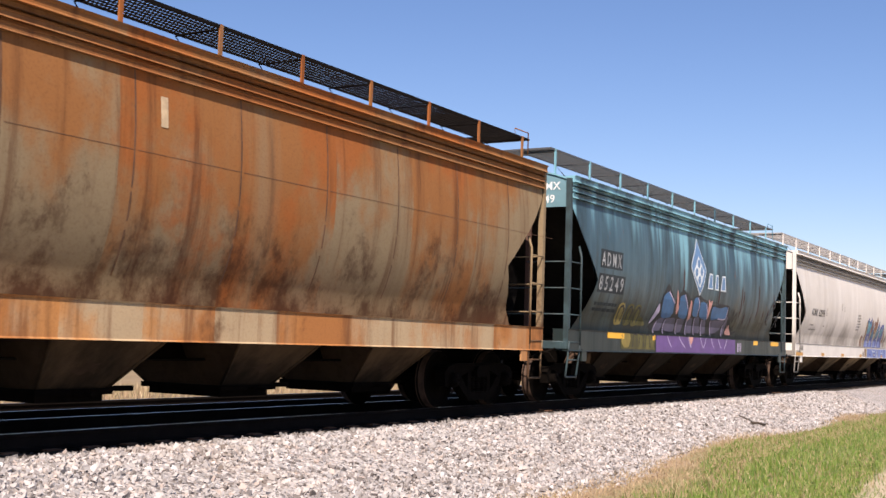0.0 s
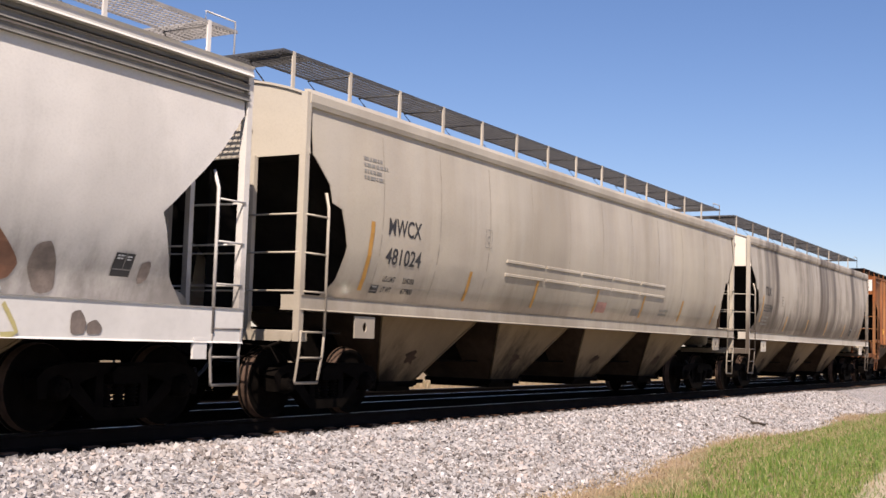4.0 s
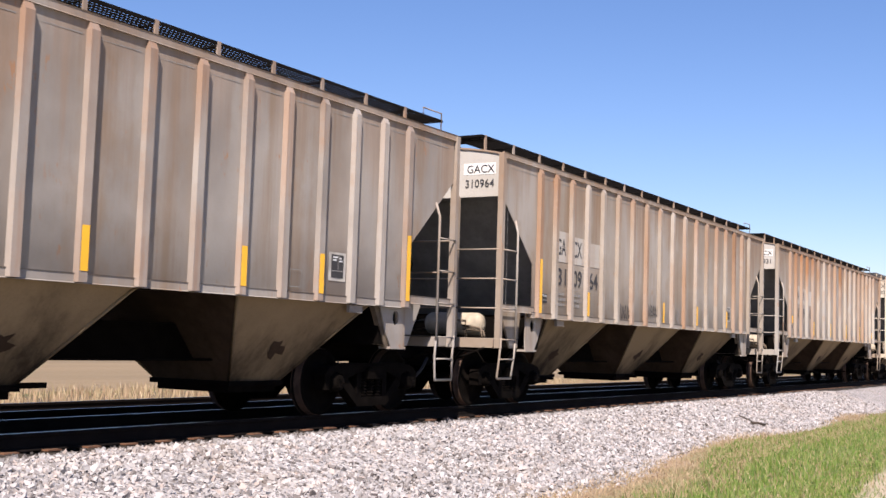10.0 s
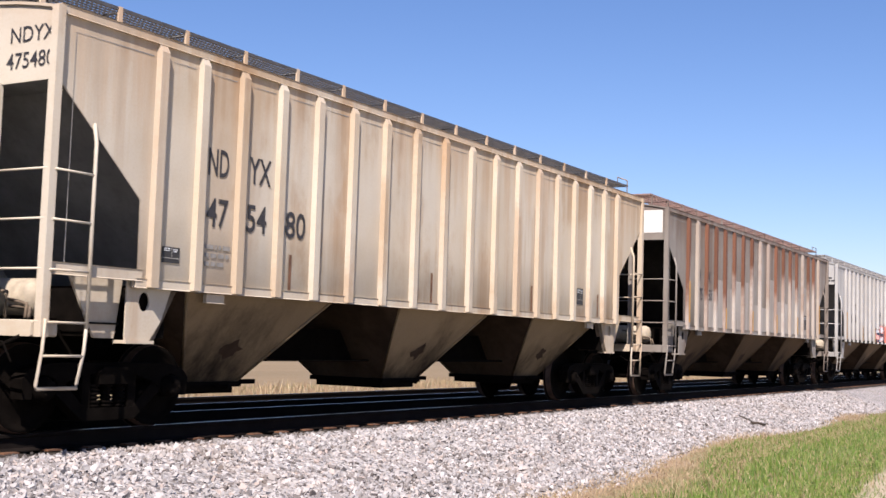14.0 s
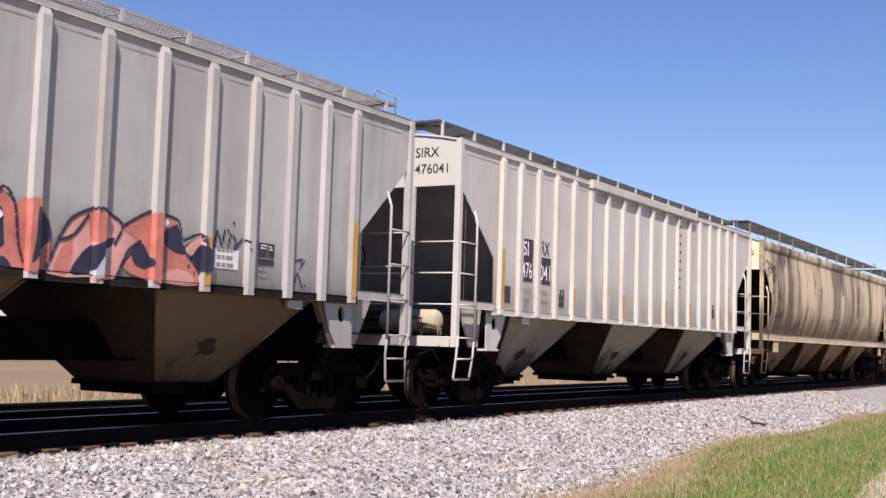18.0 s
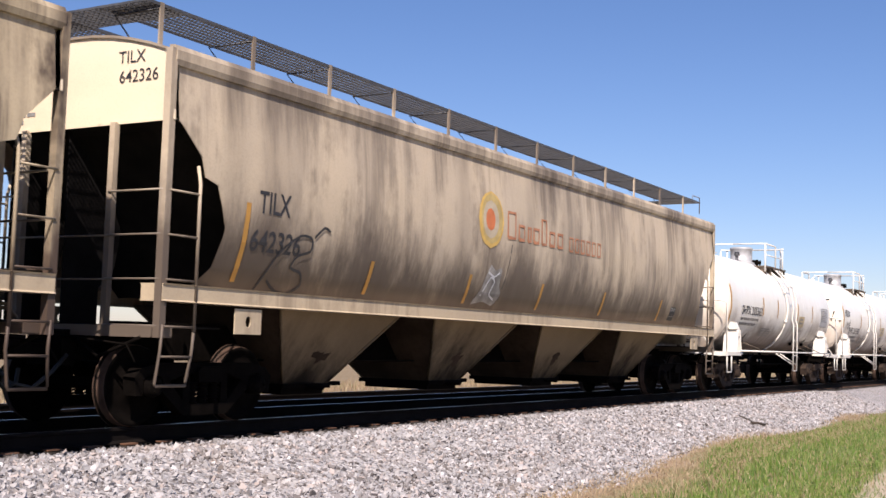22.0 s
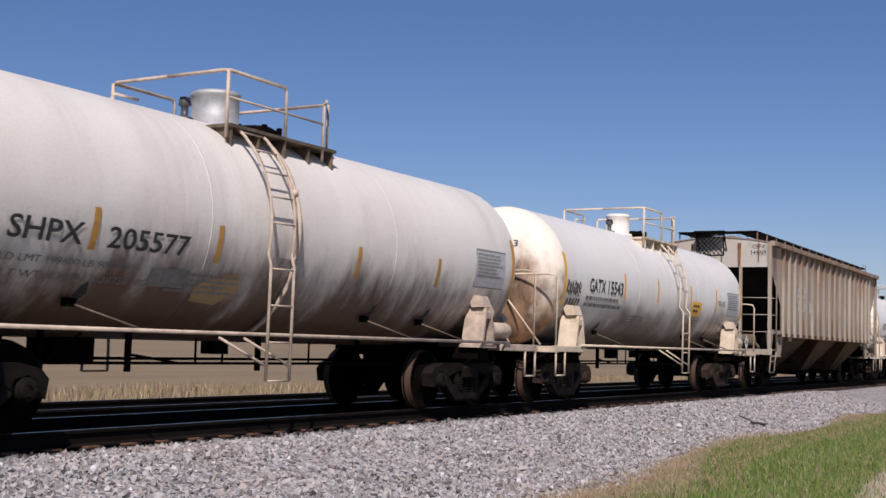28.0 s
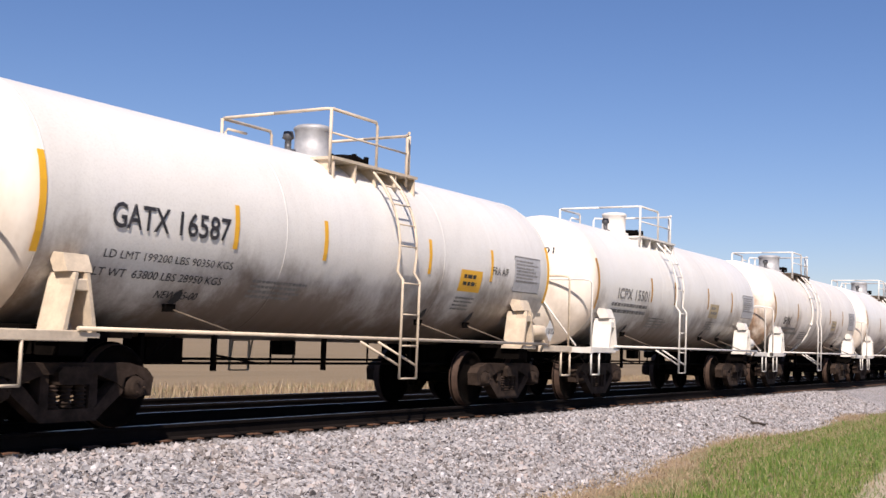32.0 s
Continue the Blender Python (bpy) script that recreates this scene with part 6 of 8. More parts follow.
    letters = (
        ([(12.96, 1.37), (12.72, 1.70), (12.54, 2.05), (12.44, 2.32), (12.62, 2.50), (12.92, 2.34), (13.24, 2.50), (13.34, 2.22), (13.24, 1.98), (13.52, 1.72), (13.84, 1.37)],
         [(12.78, 1.86), (12.60, 2.10), (12.54, 2.28), (12.64, 2.40), (12.92, 2.25), (13.16, 2.36), (13.22, 2.14), (13.10, 1.96)], [(12.90, 1.40), (12.66, 1.72), (12.48, 2.05), (12.38, 2.30)], [(13.02, 1.80), (13.28, 1.66), (13.40, 1.50), (13.56, 1.38)]),
        ([(13.86, 1.37), (13.70, 1.74), (13.66, 2.02), (13.72, 2.40), (13.88, 2.12), (14.20, 1.86), (14.46, 1.60), (14.68, 1.37), (14.30, 1.37), (14.14, 1.54), (14.02, 1.37)],
         [(13.80, 1.82), (13.74, 2.05), (13.76, 2.26), (13.90, 2.02), (14.10, 1.84), (14.0, 1.72)], [(13.78, 1.42), (13.58, 1.80), (13.54, 1.96)], [(14.24, 1.86), (14.50, 1.62), (14.74, 1.38)]),
        ([(14.76, 1.37), (14.70, 1.62), (14.68, 1.90), (14.72, 2.12), (15.06, 2.44), (15.16, 2.20), (15.24, 1.98), (15.30, 1.74), (15.52, 1.66), (15.60, 1.48), (15.80, 1.37)],
         [(14.80, 1.72), (14.78, 1.94), (14.84, 2.10), (15.02, 2.26), (15.08, 2.06), (15.12, 1.84)], [(14.62, 1.70), (14.56, 1.90), (14.58, 2.06)], [(15.12, 1.70), (15.42, 1.70), (15.54, 1.52), (15.48, 1.38)]),
        ([(15.88, 1.37), (15.52, 1.68), (15.38, 1.94), (15.36, 2.20), (15.48, 2.27), (15.64, 2.18), (15.68, 2.31), (16.12, 2.31), (16.18, 2.02), (16.36, 1.74), (16.74, 1.37), (16.34, 1.37), (16.18, 1.54)],
         [(15.62, 1.78), (15.50, 1.98), (15.50, 2.14), (15.68, 2.06), (15.92, 2.22), (15.98, 1.98), (15.92, 1.80)], [(15.90, 1.42), (15.60, 1.66), (15.46, 1.86)], [(16.22, 2.28), (16.28, 1.98), (16.56, 1.70), (16.80, 1.40)]))
    for outer, inner, glow, shine in letters:
        stroke(car, "graffiti", at(glow), 0.09, lemon, prof, 0.008)
        blob(car, "graffiti", at(outer), blue, prof, 0.0105)
        blob(car, "graffiti", at(inner), teal, prof, 0.013)
        low = [p for p in outer if p[1] < 1.8]
        blob(car, "graffiti", at([(low[0][0] + 0.06, 1.39), (low[0][0] - 0.03, 1.60), (low[0][0] + 0.30, 1.64), (low[0][0] + 0.50, 1.42)]), violet, prof, 0.0125)
        stroke(car, "graffiti", at(shine), 0.045, foam, prof, 0.0155)
        stroke(car, "graffiti", at([(a * 0.4 + b * 0.6, c) for (a, c), (b, _) in zip(inner[1:3], inner[3:5])]), 0.03, foam, prof, 0.0155)
    for pts in ([(13.50, 1.72), (13.44, 1.86), (13.40, 2.0)], [(14.42, 1.72), (14.30, 1.90), (14.24, 2.06)], [(15.34, 1.82), (15.26, 2.06)]):
        stroke(car, "graffiti", at(pts), 0.07, lemon, prof, 0.009)
    edge = [(0.9, 1.592), (1.4, 1.592)]
    patch(car, "graffiti", o + 12.06, o + 16.55, 0.975, 1.30, violet, edge, 0.004, 2)
    patch(car, "graffiti", o + 11.56, o + 11.86, 0.985, 1.30, brick, edge, 0.004, 2)
    patch(car, "graffiti", o + 11.86, o + 12.06, 0.985, 1.30, lemon, edge, 0.004, 2)
    patch(car, "graffiti", o + 13.36, o + 13.95, 0.985, 1.18, blue, edge, 0.006, 2)
    for pts, m, w in (([(12.45, 1.29), (12.50, 1.10), (12.90, 1.08), (12.98, 1.24)], blue, 0.05), ([(13.20, 1.28), (13.30, 1.20), (13.78, 1.22), (13.84, 1.08), (13.60, 1.08)], foam, 0.035),
                      ([(14.20, 1.29), (14.24, 1.06), (14.02, 1.04)], foam, 0.04), ([(14.42, 1.29), (14.44, 1.0)], lemon, 0.05), ([(15.20, 1.29), (15.24, 1.16), (15.60, 1.16), (15.64, 1.28)], foam, 0.035),
                      ([(15.94, 1.29), (15.98, 1.06)], blue, 0.05), ([(16.34, 1.29), (16.44, 1.10), (16.2, 1.06)], foam, 0.04), ([(13.3, 1.14), (13.6, 1.04), (13.9, 1.13)], lemon, 0.03),
                      ([(16.62, 1.28), (16.80, 1.02), (16.6, 0.99)], lemon, 0.05)):
        stroke(car, "graffiti", at(pts), w, m, edge, 0.009)
    for x, z0, z1 in ((11.28, 0.99, 1.20), (17.62, 1.02, 1.25), (17.85, 1.02, 1.16)):
        blob(car, "graffiti", at([(x - 0.1, z0), (x + 0.08, z0), (x + 0.11, (z0 + z1) / 2), (x + 0.02, z1), (x - 0.1, z1 - 0.04)]), tint, edge, 0.005)
    for x, z0, z1 in ((7.10, 2.52, 2.82), (7.58, 2.56, 2.72)):
        stroke(car, "graffiti", at([(x, z1), (x + 0.03, z0)]), 0.03, tint, prof)
    patch(car, "stencil_panel", o + 18.26, o + 18.56, 1.62, 1.86, SHADE_PATCH, prof, 0.008, 3)
    # a small grated vent on the sill by the ladder
    part("sill_vent", Geo().bevel_box(o + 0.63, o + 0.96, -1.602, -1.588, 1.15, 1.30, 0.004), FAINT, car)
    for x0, x1 in ((-0.03, 0.94), (3.68, 4.14), (7.03, 7.50), (10.5, 10.95), (15.16, 15.58)):
        patch(car, "reflector_strip", o + x0, o + x1, 0.985, 1.085, AMBER, edge, 0.011, 2)


def beige_curved_car():
    mat = painted("beige_grey_hopper_paint", base=(0.406, 0.363, 0.300), faded=(0.367, 0.328, 0.281), grime=(0.16, 0.13, 0.1), streaks=0.12, rust=0.03, rust_col=(0.4, 0.2, 0.08), low=0.55, shift=21.0, rough=0.5, wide=2.2, bands=0.35, top=1.95, pale=0.35, pale_col=(0.468, 0.437, 0.390))
    car, L, prof = curved_hopper("beige rounded covered hopper car with black marks and side panels", 63.2, 83.3, mat, None, TAN_BAY, 4, GRATING, "chord", None, 1.42, seam_mat=plain("beige_weld_line", (0.345, 0.308, 0.258), 0.6, 0.0, 0.3, 4.0), seams=[1.9 + 1.72 * k for k in range(11)])
    o = -L / 2
    fitted(car, "MWCX", o + 2.07, o + 3.02, 2.505, 2.735, INK, prof, weight=0.02)
    fitted(car, "481024", o + 2.08, o + 3.11, 2.105, 2.325, INK, prof, weight=0.02)
    for text, x0, x1, z in (("LD.LMT", 2.16, 2.50, 1.86), ("218200", 2.72, 3.06, 1.86), ("LT WT", 2.20, 2.48, 1.715), ("67900", 2.77, 3.11, 1.715)):
        fitted(car, text, o + x0, o + x1, z, z + 0.075, INK, prof)
    patch(car, "stencil_panel", o + 1.90, o + 2.11, 1.69, 1.80, SHADE_PATCH, prof, 0.008, 3)
    patch(car, "reflector_strip", o + 1.58, o + 1.68, 1.71, 2.64, AMBER, prof, 0.009)
    strips(car, L, (4.76, 7.42, 10.40, 13.16, 15.86, 18.5), 1.69, 2.15, AMBER, prof, 0.09)
    patch(car, "stencil_panel", o + 12.62, o + 13.08, 1.72, 1.86, FAINT, prof, 0.008, 4)
    text_bars(car, o + 14.4, 1.86, 0.6, 2, 0.05, FAINT, prof, seed=15)
    patch(car, "stencil_panel", o + 10.56, o + 11.08, 1.72, 1.92, plain("faded_pink_label", (0.42, 0.22, 0.19), 0.6, 0, 0.3, 6.0), prof, 0.008, 4)
    for r in (0, 1):
        for k in range(5):
            x = o + 6.05 + k * 1.70
            z = 2.40 - 0.22 * r
            g = Geo()
            y = side_y(prof, z)
            g.bevel_box(x, x + 1.6, -y - 0.016, -y + 0.02, z - 0.03, z + 0.03, 0.012)
            part("side_stiffener", g, mat, car)
    text_bars(car, o + 1.35, 3.45, 0.65, 4, 0.045, FAINT, prof, seed=8)
    stroke(car, "stencilled_box", [(o + 5.17, 2.56), (o + 5.40, 2.56), (o + 5.40, 2.84), (o + 5.17, 2.84), (o + 5.17, 2.56)], 0.014, FAINT, prof)
    fitted(car, "C", o + 5.24, o + 5.33, 2.62, 2.75, FAINT, prof)


def grey_curved_car():
    mat = painted("pale_grey_hopper_paint", base=(0.385, 0.348, 0.298), faded=(0.31, 0.272, 0.23), grime=(0.075, 0.058, 0.046), streaks=0.45, rust=0.03, rust_col=(0.4, 0.18, 0.06), low=0.95, shift=33.0, rough=0.5, wide=1.25, bands=0.95, top=2.5, band_lo=0.46)
    car, L, prof = curved_hopper("pale grey rounded covered hopper car with dark run-down streaks", 85.0, 102.85, mat, None, TAN_BAY, 3, sill_mat=painted("pale_grey_sill_paint", (0.468, 0.433, 0.382), (0.390, 0.351, 0.304), (0.14, 0.11, 0.085), 0.35, shift=38.0), end_mat=painted("pale_warm_end_paint", (0.66, 0.61, 0.545), (0.60, 0.555, 0.49), (0.30, 0.24, 0.18), 0.15, shift=35.0))
    o = -L / 2
    tan_post = plain("tan_rusted_post_paint", (0.30, 0.17, 0.085), 0.7, 0.0, 0.4, 4.0)
    for ob in [c for c in car.children if c.name.startswith("end_post")]:
        ob.data.materials[0] = tan_post
    fitted(car, "TILX", o + 1.60, o + 2.28, 2.635, 2.87, INK, prof, weight=0.02)
    fitted(car, "55599", o + 1.56, o + 2.56, 2.18, 2.38, INK, prof, weight=0.02)
    letter_end(car, "TILX", -L / 2, -0.72, 4.02, 0.13, INK)
    letter_end(car, "55599", -L / 2, -0.72, 3.83, 0.13, INK)
    strips(car, L, (1.36,), 1.88, 2.62, AMBER, prof, 0.09)
    strips(car, L, (4.48, 7.4, 10.38, 13.45, 16.6), 1.68, 2.12, AMBER, prof, 0.09)
    patch(car, "stencil_panel", o + 14.62, o + 14.95, 1.73, 2.01, SHADE_PATCH, prof, 0.008, 4)
    text_bars(car, o + 1.6, 2.0, 0.8, 3, 0.05, FAINT, prof, seed=9)
    text_bars(car, o + 11.43, 1.90, 0.33, 2, 0.04, FAINT, prof, seed=10)
    text_bars(car, o + 15.4, 2.02, 0.55, 2, 0.04, FAINT, prof, seed=11)
    stroke(car, "stencilled_box", [(o + 3.60, 2.40), (o + 3.80, 2.40), (o + 3.80, 2.66), (o + 3.60, 2.66), (o + 3.60, 2.40)], 0.014, INK, prof)
    fitted(car, "C", o + 3.66, o + 3.74, 2.46, 2.58, INK, prof)


def rust_ribbed_car():
    mat = rust_patchwork("brown_orange_rust_paint", (0.205, 0.095, 0.042), (0.222, 0.074, 0.025), (0.085, 0.032, 0.018), (0.29, 0.108, 0.031), 41.0, 0.85, 0.2, False, 0.10)
    rib = painted("rust_orange_rib_paint", base=(0.250, 0.090, 0.031), faded=(0.31, 0.150, 0.066), grime=(0.085, 0.033, 0.017), streaks=0.45, rust=0.7, rust_col=(0.15, 0.045, 0.018), shift=44.0, rough=0.8, wide=0.8, bands=0.5, runs=0.7, run_col=(0.12, 0.045, 0.024), run_z=3.2, each=True)
    bay = painted("smeared_grey_bay_paint", (0.15, 0.10, 0.06), (0.085, 0.055, 0.035), (0.03, 0.022, 0.016), 0.6, 0.3, shift=3.3, rough=0.8)
    car, L = ribbed_hopper("rust-orange ribbed covered hopper car with faded marks", 104.4, 121.65, mat, None, bay, IRON, rib_mat=rib, webs=False)
    panel_marks(car, L, (("D", 2.5, 2.72, 2.52, 2.80), ("YX", 3.22, 3.66, 2.52, 2.80), ("47", 2.44, 2.86, 2.02, 2.30), ("54", 3.22, 3.62, 2.02, 2.30), ("72", 4.03, 4.46, 2.02, 2.30)), plain("faded_brown_lettering", (0.13, 0.05, 0.025), 0.7, 0.0, 0.4, 9.0, 0.0))
    o = -L / 2
    g = Geo().box(-L / 2 - 0.006, -L / 2 - 0.001, -1.48, -0.76, 3.60, 4.04)
    part("white_number_panel", g, WHITE_PATCH, car)
    letter_end(car, "NDYX", -L / 2 - 0.006, -0.85, 3.86, 0.13, RUSTY)
    letter_end(car, "475472", -L / 2 - 0.006, -0.82, 3.66, 0.13, RUSTY)
    for x0, x1, z0, z1 in ((1.77, 2.20, 1.93, 2.14), (4.17, 4.62, 1.69, 1.81), (6.72, 7.2, 1.69, 1.81), (8.65, 9.15, 1.69, 1.81), (10.6, 11.05, 1.69, 1.81), (12.68, 13.12, 1.69, 1.81), (15.05, 15.48, 1.73, 1.95)):
        patch(car, "reflector_plate", o + x0, o + x1, z0, z1, YELLOW, PANEL, 0.006, 2)
    stencil(car, L, 13.55, 13.97, 1.75, 2.13, SHADE_PATCH, PANEL)
    cream = plain("rust_washed_cream_panel", (0.34, 0.24, 0.145), 0.7, 0.0, 0.4, 5.0)
    for x0, x1 in ((2.46, 2.86), (3.22, 3.62)):
        stencil(car, L, x0, x1, 1.64, 1.94, cream, PANEL, 0.004)
        text_bars(car, o + x0 + 0.05, 1.86, 0.3, 2, 0.06, RUST_LINE, PANEL, 0.007, seed=int(x0 * 10))


def grey_ribbed_cars():
    specs = [
        ("pale grey ribbed covered hopper car stained with rust", 123.25, 140.4, (0.289, 0.269, 0.250), (0.203, 0.183, 0.168), 0.22, 51.0, "311065", (None, "31106")),
        ("grey ribbed covered hopper car with brown rain stains", 142.15, 159.4, (0.304, 0.281, 0.257), (0.242, 0.207, 0.172), 0.26, 57.0, "310964", ("GACX", "310964")),
        ("grey ribbed covered hopper car streaked with brown rust", 161.25, 178.6, (0.318, 0.288, 0.250), (0.285, 0.272, 0.258), 0.44, 63.0, "310931", ("GACX", "310931")),
    ]
    worn = plain("pale_scuffed_paint", (0.44, 0.42, 0.39), 0.7, 0.0, 0.4, 4.0)
    for label, a, b, base, fade, rust, shift, number, ends in specs:
        mat = painted("weathered_grey_paint", base, fade, (0.20, 0.135, 0.085), 0.6, rust, (0.27, 0.14, 0.07), 0.0, shift, 0.65, 0.75, bands=rust + 0.1,
                      runs=0.1 + rust * 1.4, run_col=(0.24, 0.135, 0.07), run_z=3.4 - rust, specks=0.8)
        rib = painted("weathered_rib_paint", tuple(v * 1.1 for v in base), fade, (0.26, 0.13, 0.06), 0.5, rust, (0.30, 0.13, 0.05), 0.0, shift + 2, 0.65, 0.75, bands=rust + 0.2,
                      runs=0.2 + rust * 1.9, run_col=(0.25, 0.125, 0.06), run_z=3.3 - rust, each=True)
        end = painted("pale_end_paint", (0.40, 0.385, 0.365), (0.34, 0.32, 0.29), (0.25, 0.15, 0.08), 0.3, 0.12, (0.30, 0.13, 0.05), 0.0, shift + 7, 0.6)
        car, L = ribbed_hopper(label, a, b, mat, None, GREY_BAY, IRON, rib_mat=rib, end_mat=end, slope_mat=DIM_SLOPE)
        o = -L / 2
        fresh = painted("faded_fresh_paint", (0.406, 0.390, 0.367), (0.351, 0.328, 0.296), (0.26, 0.16, 0.09), 0.5, 0.1, (0.3, 0.15, 0.07), 0.0, shift + 5, 0.6, 0.7, bands=0.3)
        for k in range(3):
            patch(car, "faded_panel", o + rib_spots(L, 18)[1 + k] + 0.09, o + rib_spots(L, 18)[2 + k] - 0.09, 2.55, 3.1 - 0.05 * k, fresh, PANEL, 0.003, 2)
        panel_marks(car, L, (("GA", 2.40, 2.82, 2.68, 2.97), ("CX", 3.17, 3.61, 2.68, 2.97), (number[:2], 2.44, 2.86, 2.14, 2.44), (number[2:4], 3.20, 3.63, 2.14, 2.44), (number[4:], 4.02, 4.48, 2.14, 2.44)))
        g = Geo().box(-L / 2 - 0.006, -L / 2 - 0.001, -1.42, -0.82, 3.83, 4.02)
        part("white_number_panel", g, WHITE_PATCH, car)
        if ends[0]:
            letter_end(car, ends[0], -L / 2 - 0.006, -0.88, 3.86, 0.13, INK)
        letter_end(car, ends[1], -L / 2 - 0.006, -0.85, 3.62, 0.13, INK)
        text_bars(car, o + 2.40, 1.95, 0.45, 3, 0.05, FAINT, PANEL, seed=int(a))
        text_bars(car, o + 3.20, 1.95, 0.45, 3, 0.05, FAINT, PANEL, seed=int(b))
        stencil(car, L, 1.74, 1.98, 1.79, 1.94, SHADE_PATCH, PANEL)
        stencil(car, L, 13.64, 14.06, 1.79, 2.16, worn, PANEL, 0.004)
        stencil(car, L, 13.70, 14.00, 1.83, 2.13, SHADE_PATCH, PANEL, 0.008)
        if a < 140:
            rib_strips(car, L, ((1.66, 1.63, 2.58), (4.0, 1.62, 2.09), (6.6, 1.62, 2.09), (9.1, 1.63, 2.08), (11.6, 1.62, 2.08), (13.38, 1.61, 2.11), (15.73, 1.61, 2.53)), YELLOW)
            stencil(car, L, 2.44, 2.86, 3.04, 3.45, worn, PANEL, 0.004)
            stencil(car, L, 3.20, 3.68, 2.99, 3.44, worn, PANEL, 0.004)
            stroke(car, "stencilled_box", [(o + 12.75, 1.67), (o + 13.0, 1.67), (o + 13.0, 1.88), (o + 12.75, 1.88), (o + 12.75, 1.67)], 0.012, FAINT, PANEL)
            stroke(car, "graffiti", [(o + x, z) for x, z in ((6.70, 1.64), (6.74, 1.90), (6.92, 2.08), (7.16, 2.15), (7.40, 2.06), (7.44, 1.92), (7.26, 1.88), (7.44, 1.76), (7.34, 1.63), (7.06, 1.60), (6.80, 1.64))], 0.035, INK, PANEL)
            stroke(car, "graffiti", [(o + x, z) for x, z in ((6.95, 1.98), (7.02, 1.78), (7.2, 1.74))], 0.03, INK, PANEL)
        elif a < 150:
            rib_strips(car, L, ((1.62, 1.6, 2.53), (4.0, 1.62, 2.06), (8.6, 1.62, 2.06), (11.1, 1.62, 2.06), (13.55, 1.63, 2.03)), YELLOW)
            scribble(car, o + 5.72, 1.62, 0.72, 0.30, 5, INK, PANEL, 21, 0.025)
            scribble(car, o + 7.5, 1.72, 0.72, 0.24, 5, INK, PANEL, 22, 0.025)
            scribble(car, o + 9.4, 1.62, 0.3, 0.34, 1, FAINT, PANEL, 23, 0.03)
        else:
            rib_strips(car, L, ((4.6, 1.62, 2.06), (7.3, 1.62, 2.06), (10.06, 1.6, 2.09), (12.70, 1.6, 2.09)), YELLOW)
            patch(car, "reflector_plate", o + 1.68, o + 2.05, 1.95, 2.17, YELLOW, PANEL, 0.006, 2)
            patch(car, "reflector_plate", o + 15.31, o + 15.7, 1.71, 1.94, YELLOW, PANEL, 0.006, 2)


def cream_ribbed_car():
    mat, rib = painted_ribs("cream_ribbed_paint", base=(0.437, 0.374, 0.292), faded=(0.468, 0.429, 0.367), grime=(0.27, 0.16, 0.08), streaks=0.5, rust=0.2, rust_col=(0.44, 0.23, 0.09), shift=71.0, rough=0.6, wide=0.8, bands=0.3, runs=0.4, run_col=(0.42, 0.24, 0.11), run_z=3.3)
    car, L = ribbed_hopper("cream ribbed covered hopper car with black marks", 180.4, 197.65, mat, None, GREY_BAY, GRATING, rib_mat=rib, slope_mat=DIM_SLOPE)
    panel_marks(car, L, (("ND", 2.44, 2.82, 2.83, 3.14), ("YX", 3.22, 3.67, 2.83, 3.14), ("47", 2.44, 2.84, 2.26, 2.58), ("54", 3.21, 3.61, 2.26, 2.58), ("80", 4.02, 4.46, 2.26, 2.58)))
    letter_end(car, "NDYX", -L / 2, -0.85, 3.86, 0.16, INK)
    letter_end(car, "475480", -L / 2, -0.82, 3.60, 0.16, INK)
    o = -L / 2
    rib_strips(car, L, ((4.15, 1.62, 2.05), (7.9, 1.62, 2.05), (11.6, 1.62, 2.05), (14.8, 1.62, 2.05)), RUSTY, 0.06)
    stencil(car, L, 13.70, 14.02, 1.82, 2.12, SHADE_PATCH, PANEL)
    stencil(car, L, 1.70, 2.0, 1.80, 1.97, SHADE_PATCH, PANEL)
    text_bars(car, o + 2.44, 2.0, 0.5, 3, 0.05, FAINT, PANEL, seed=2)


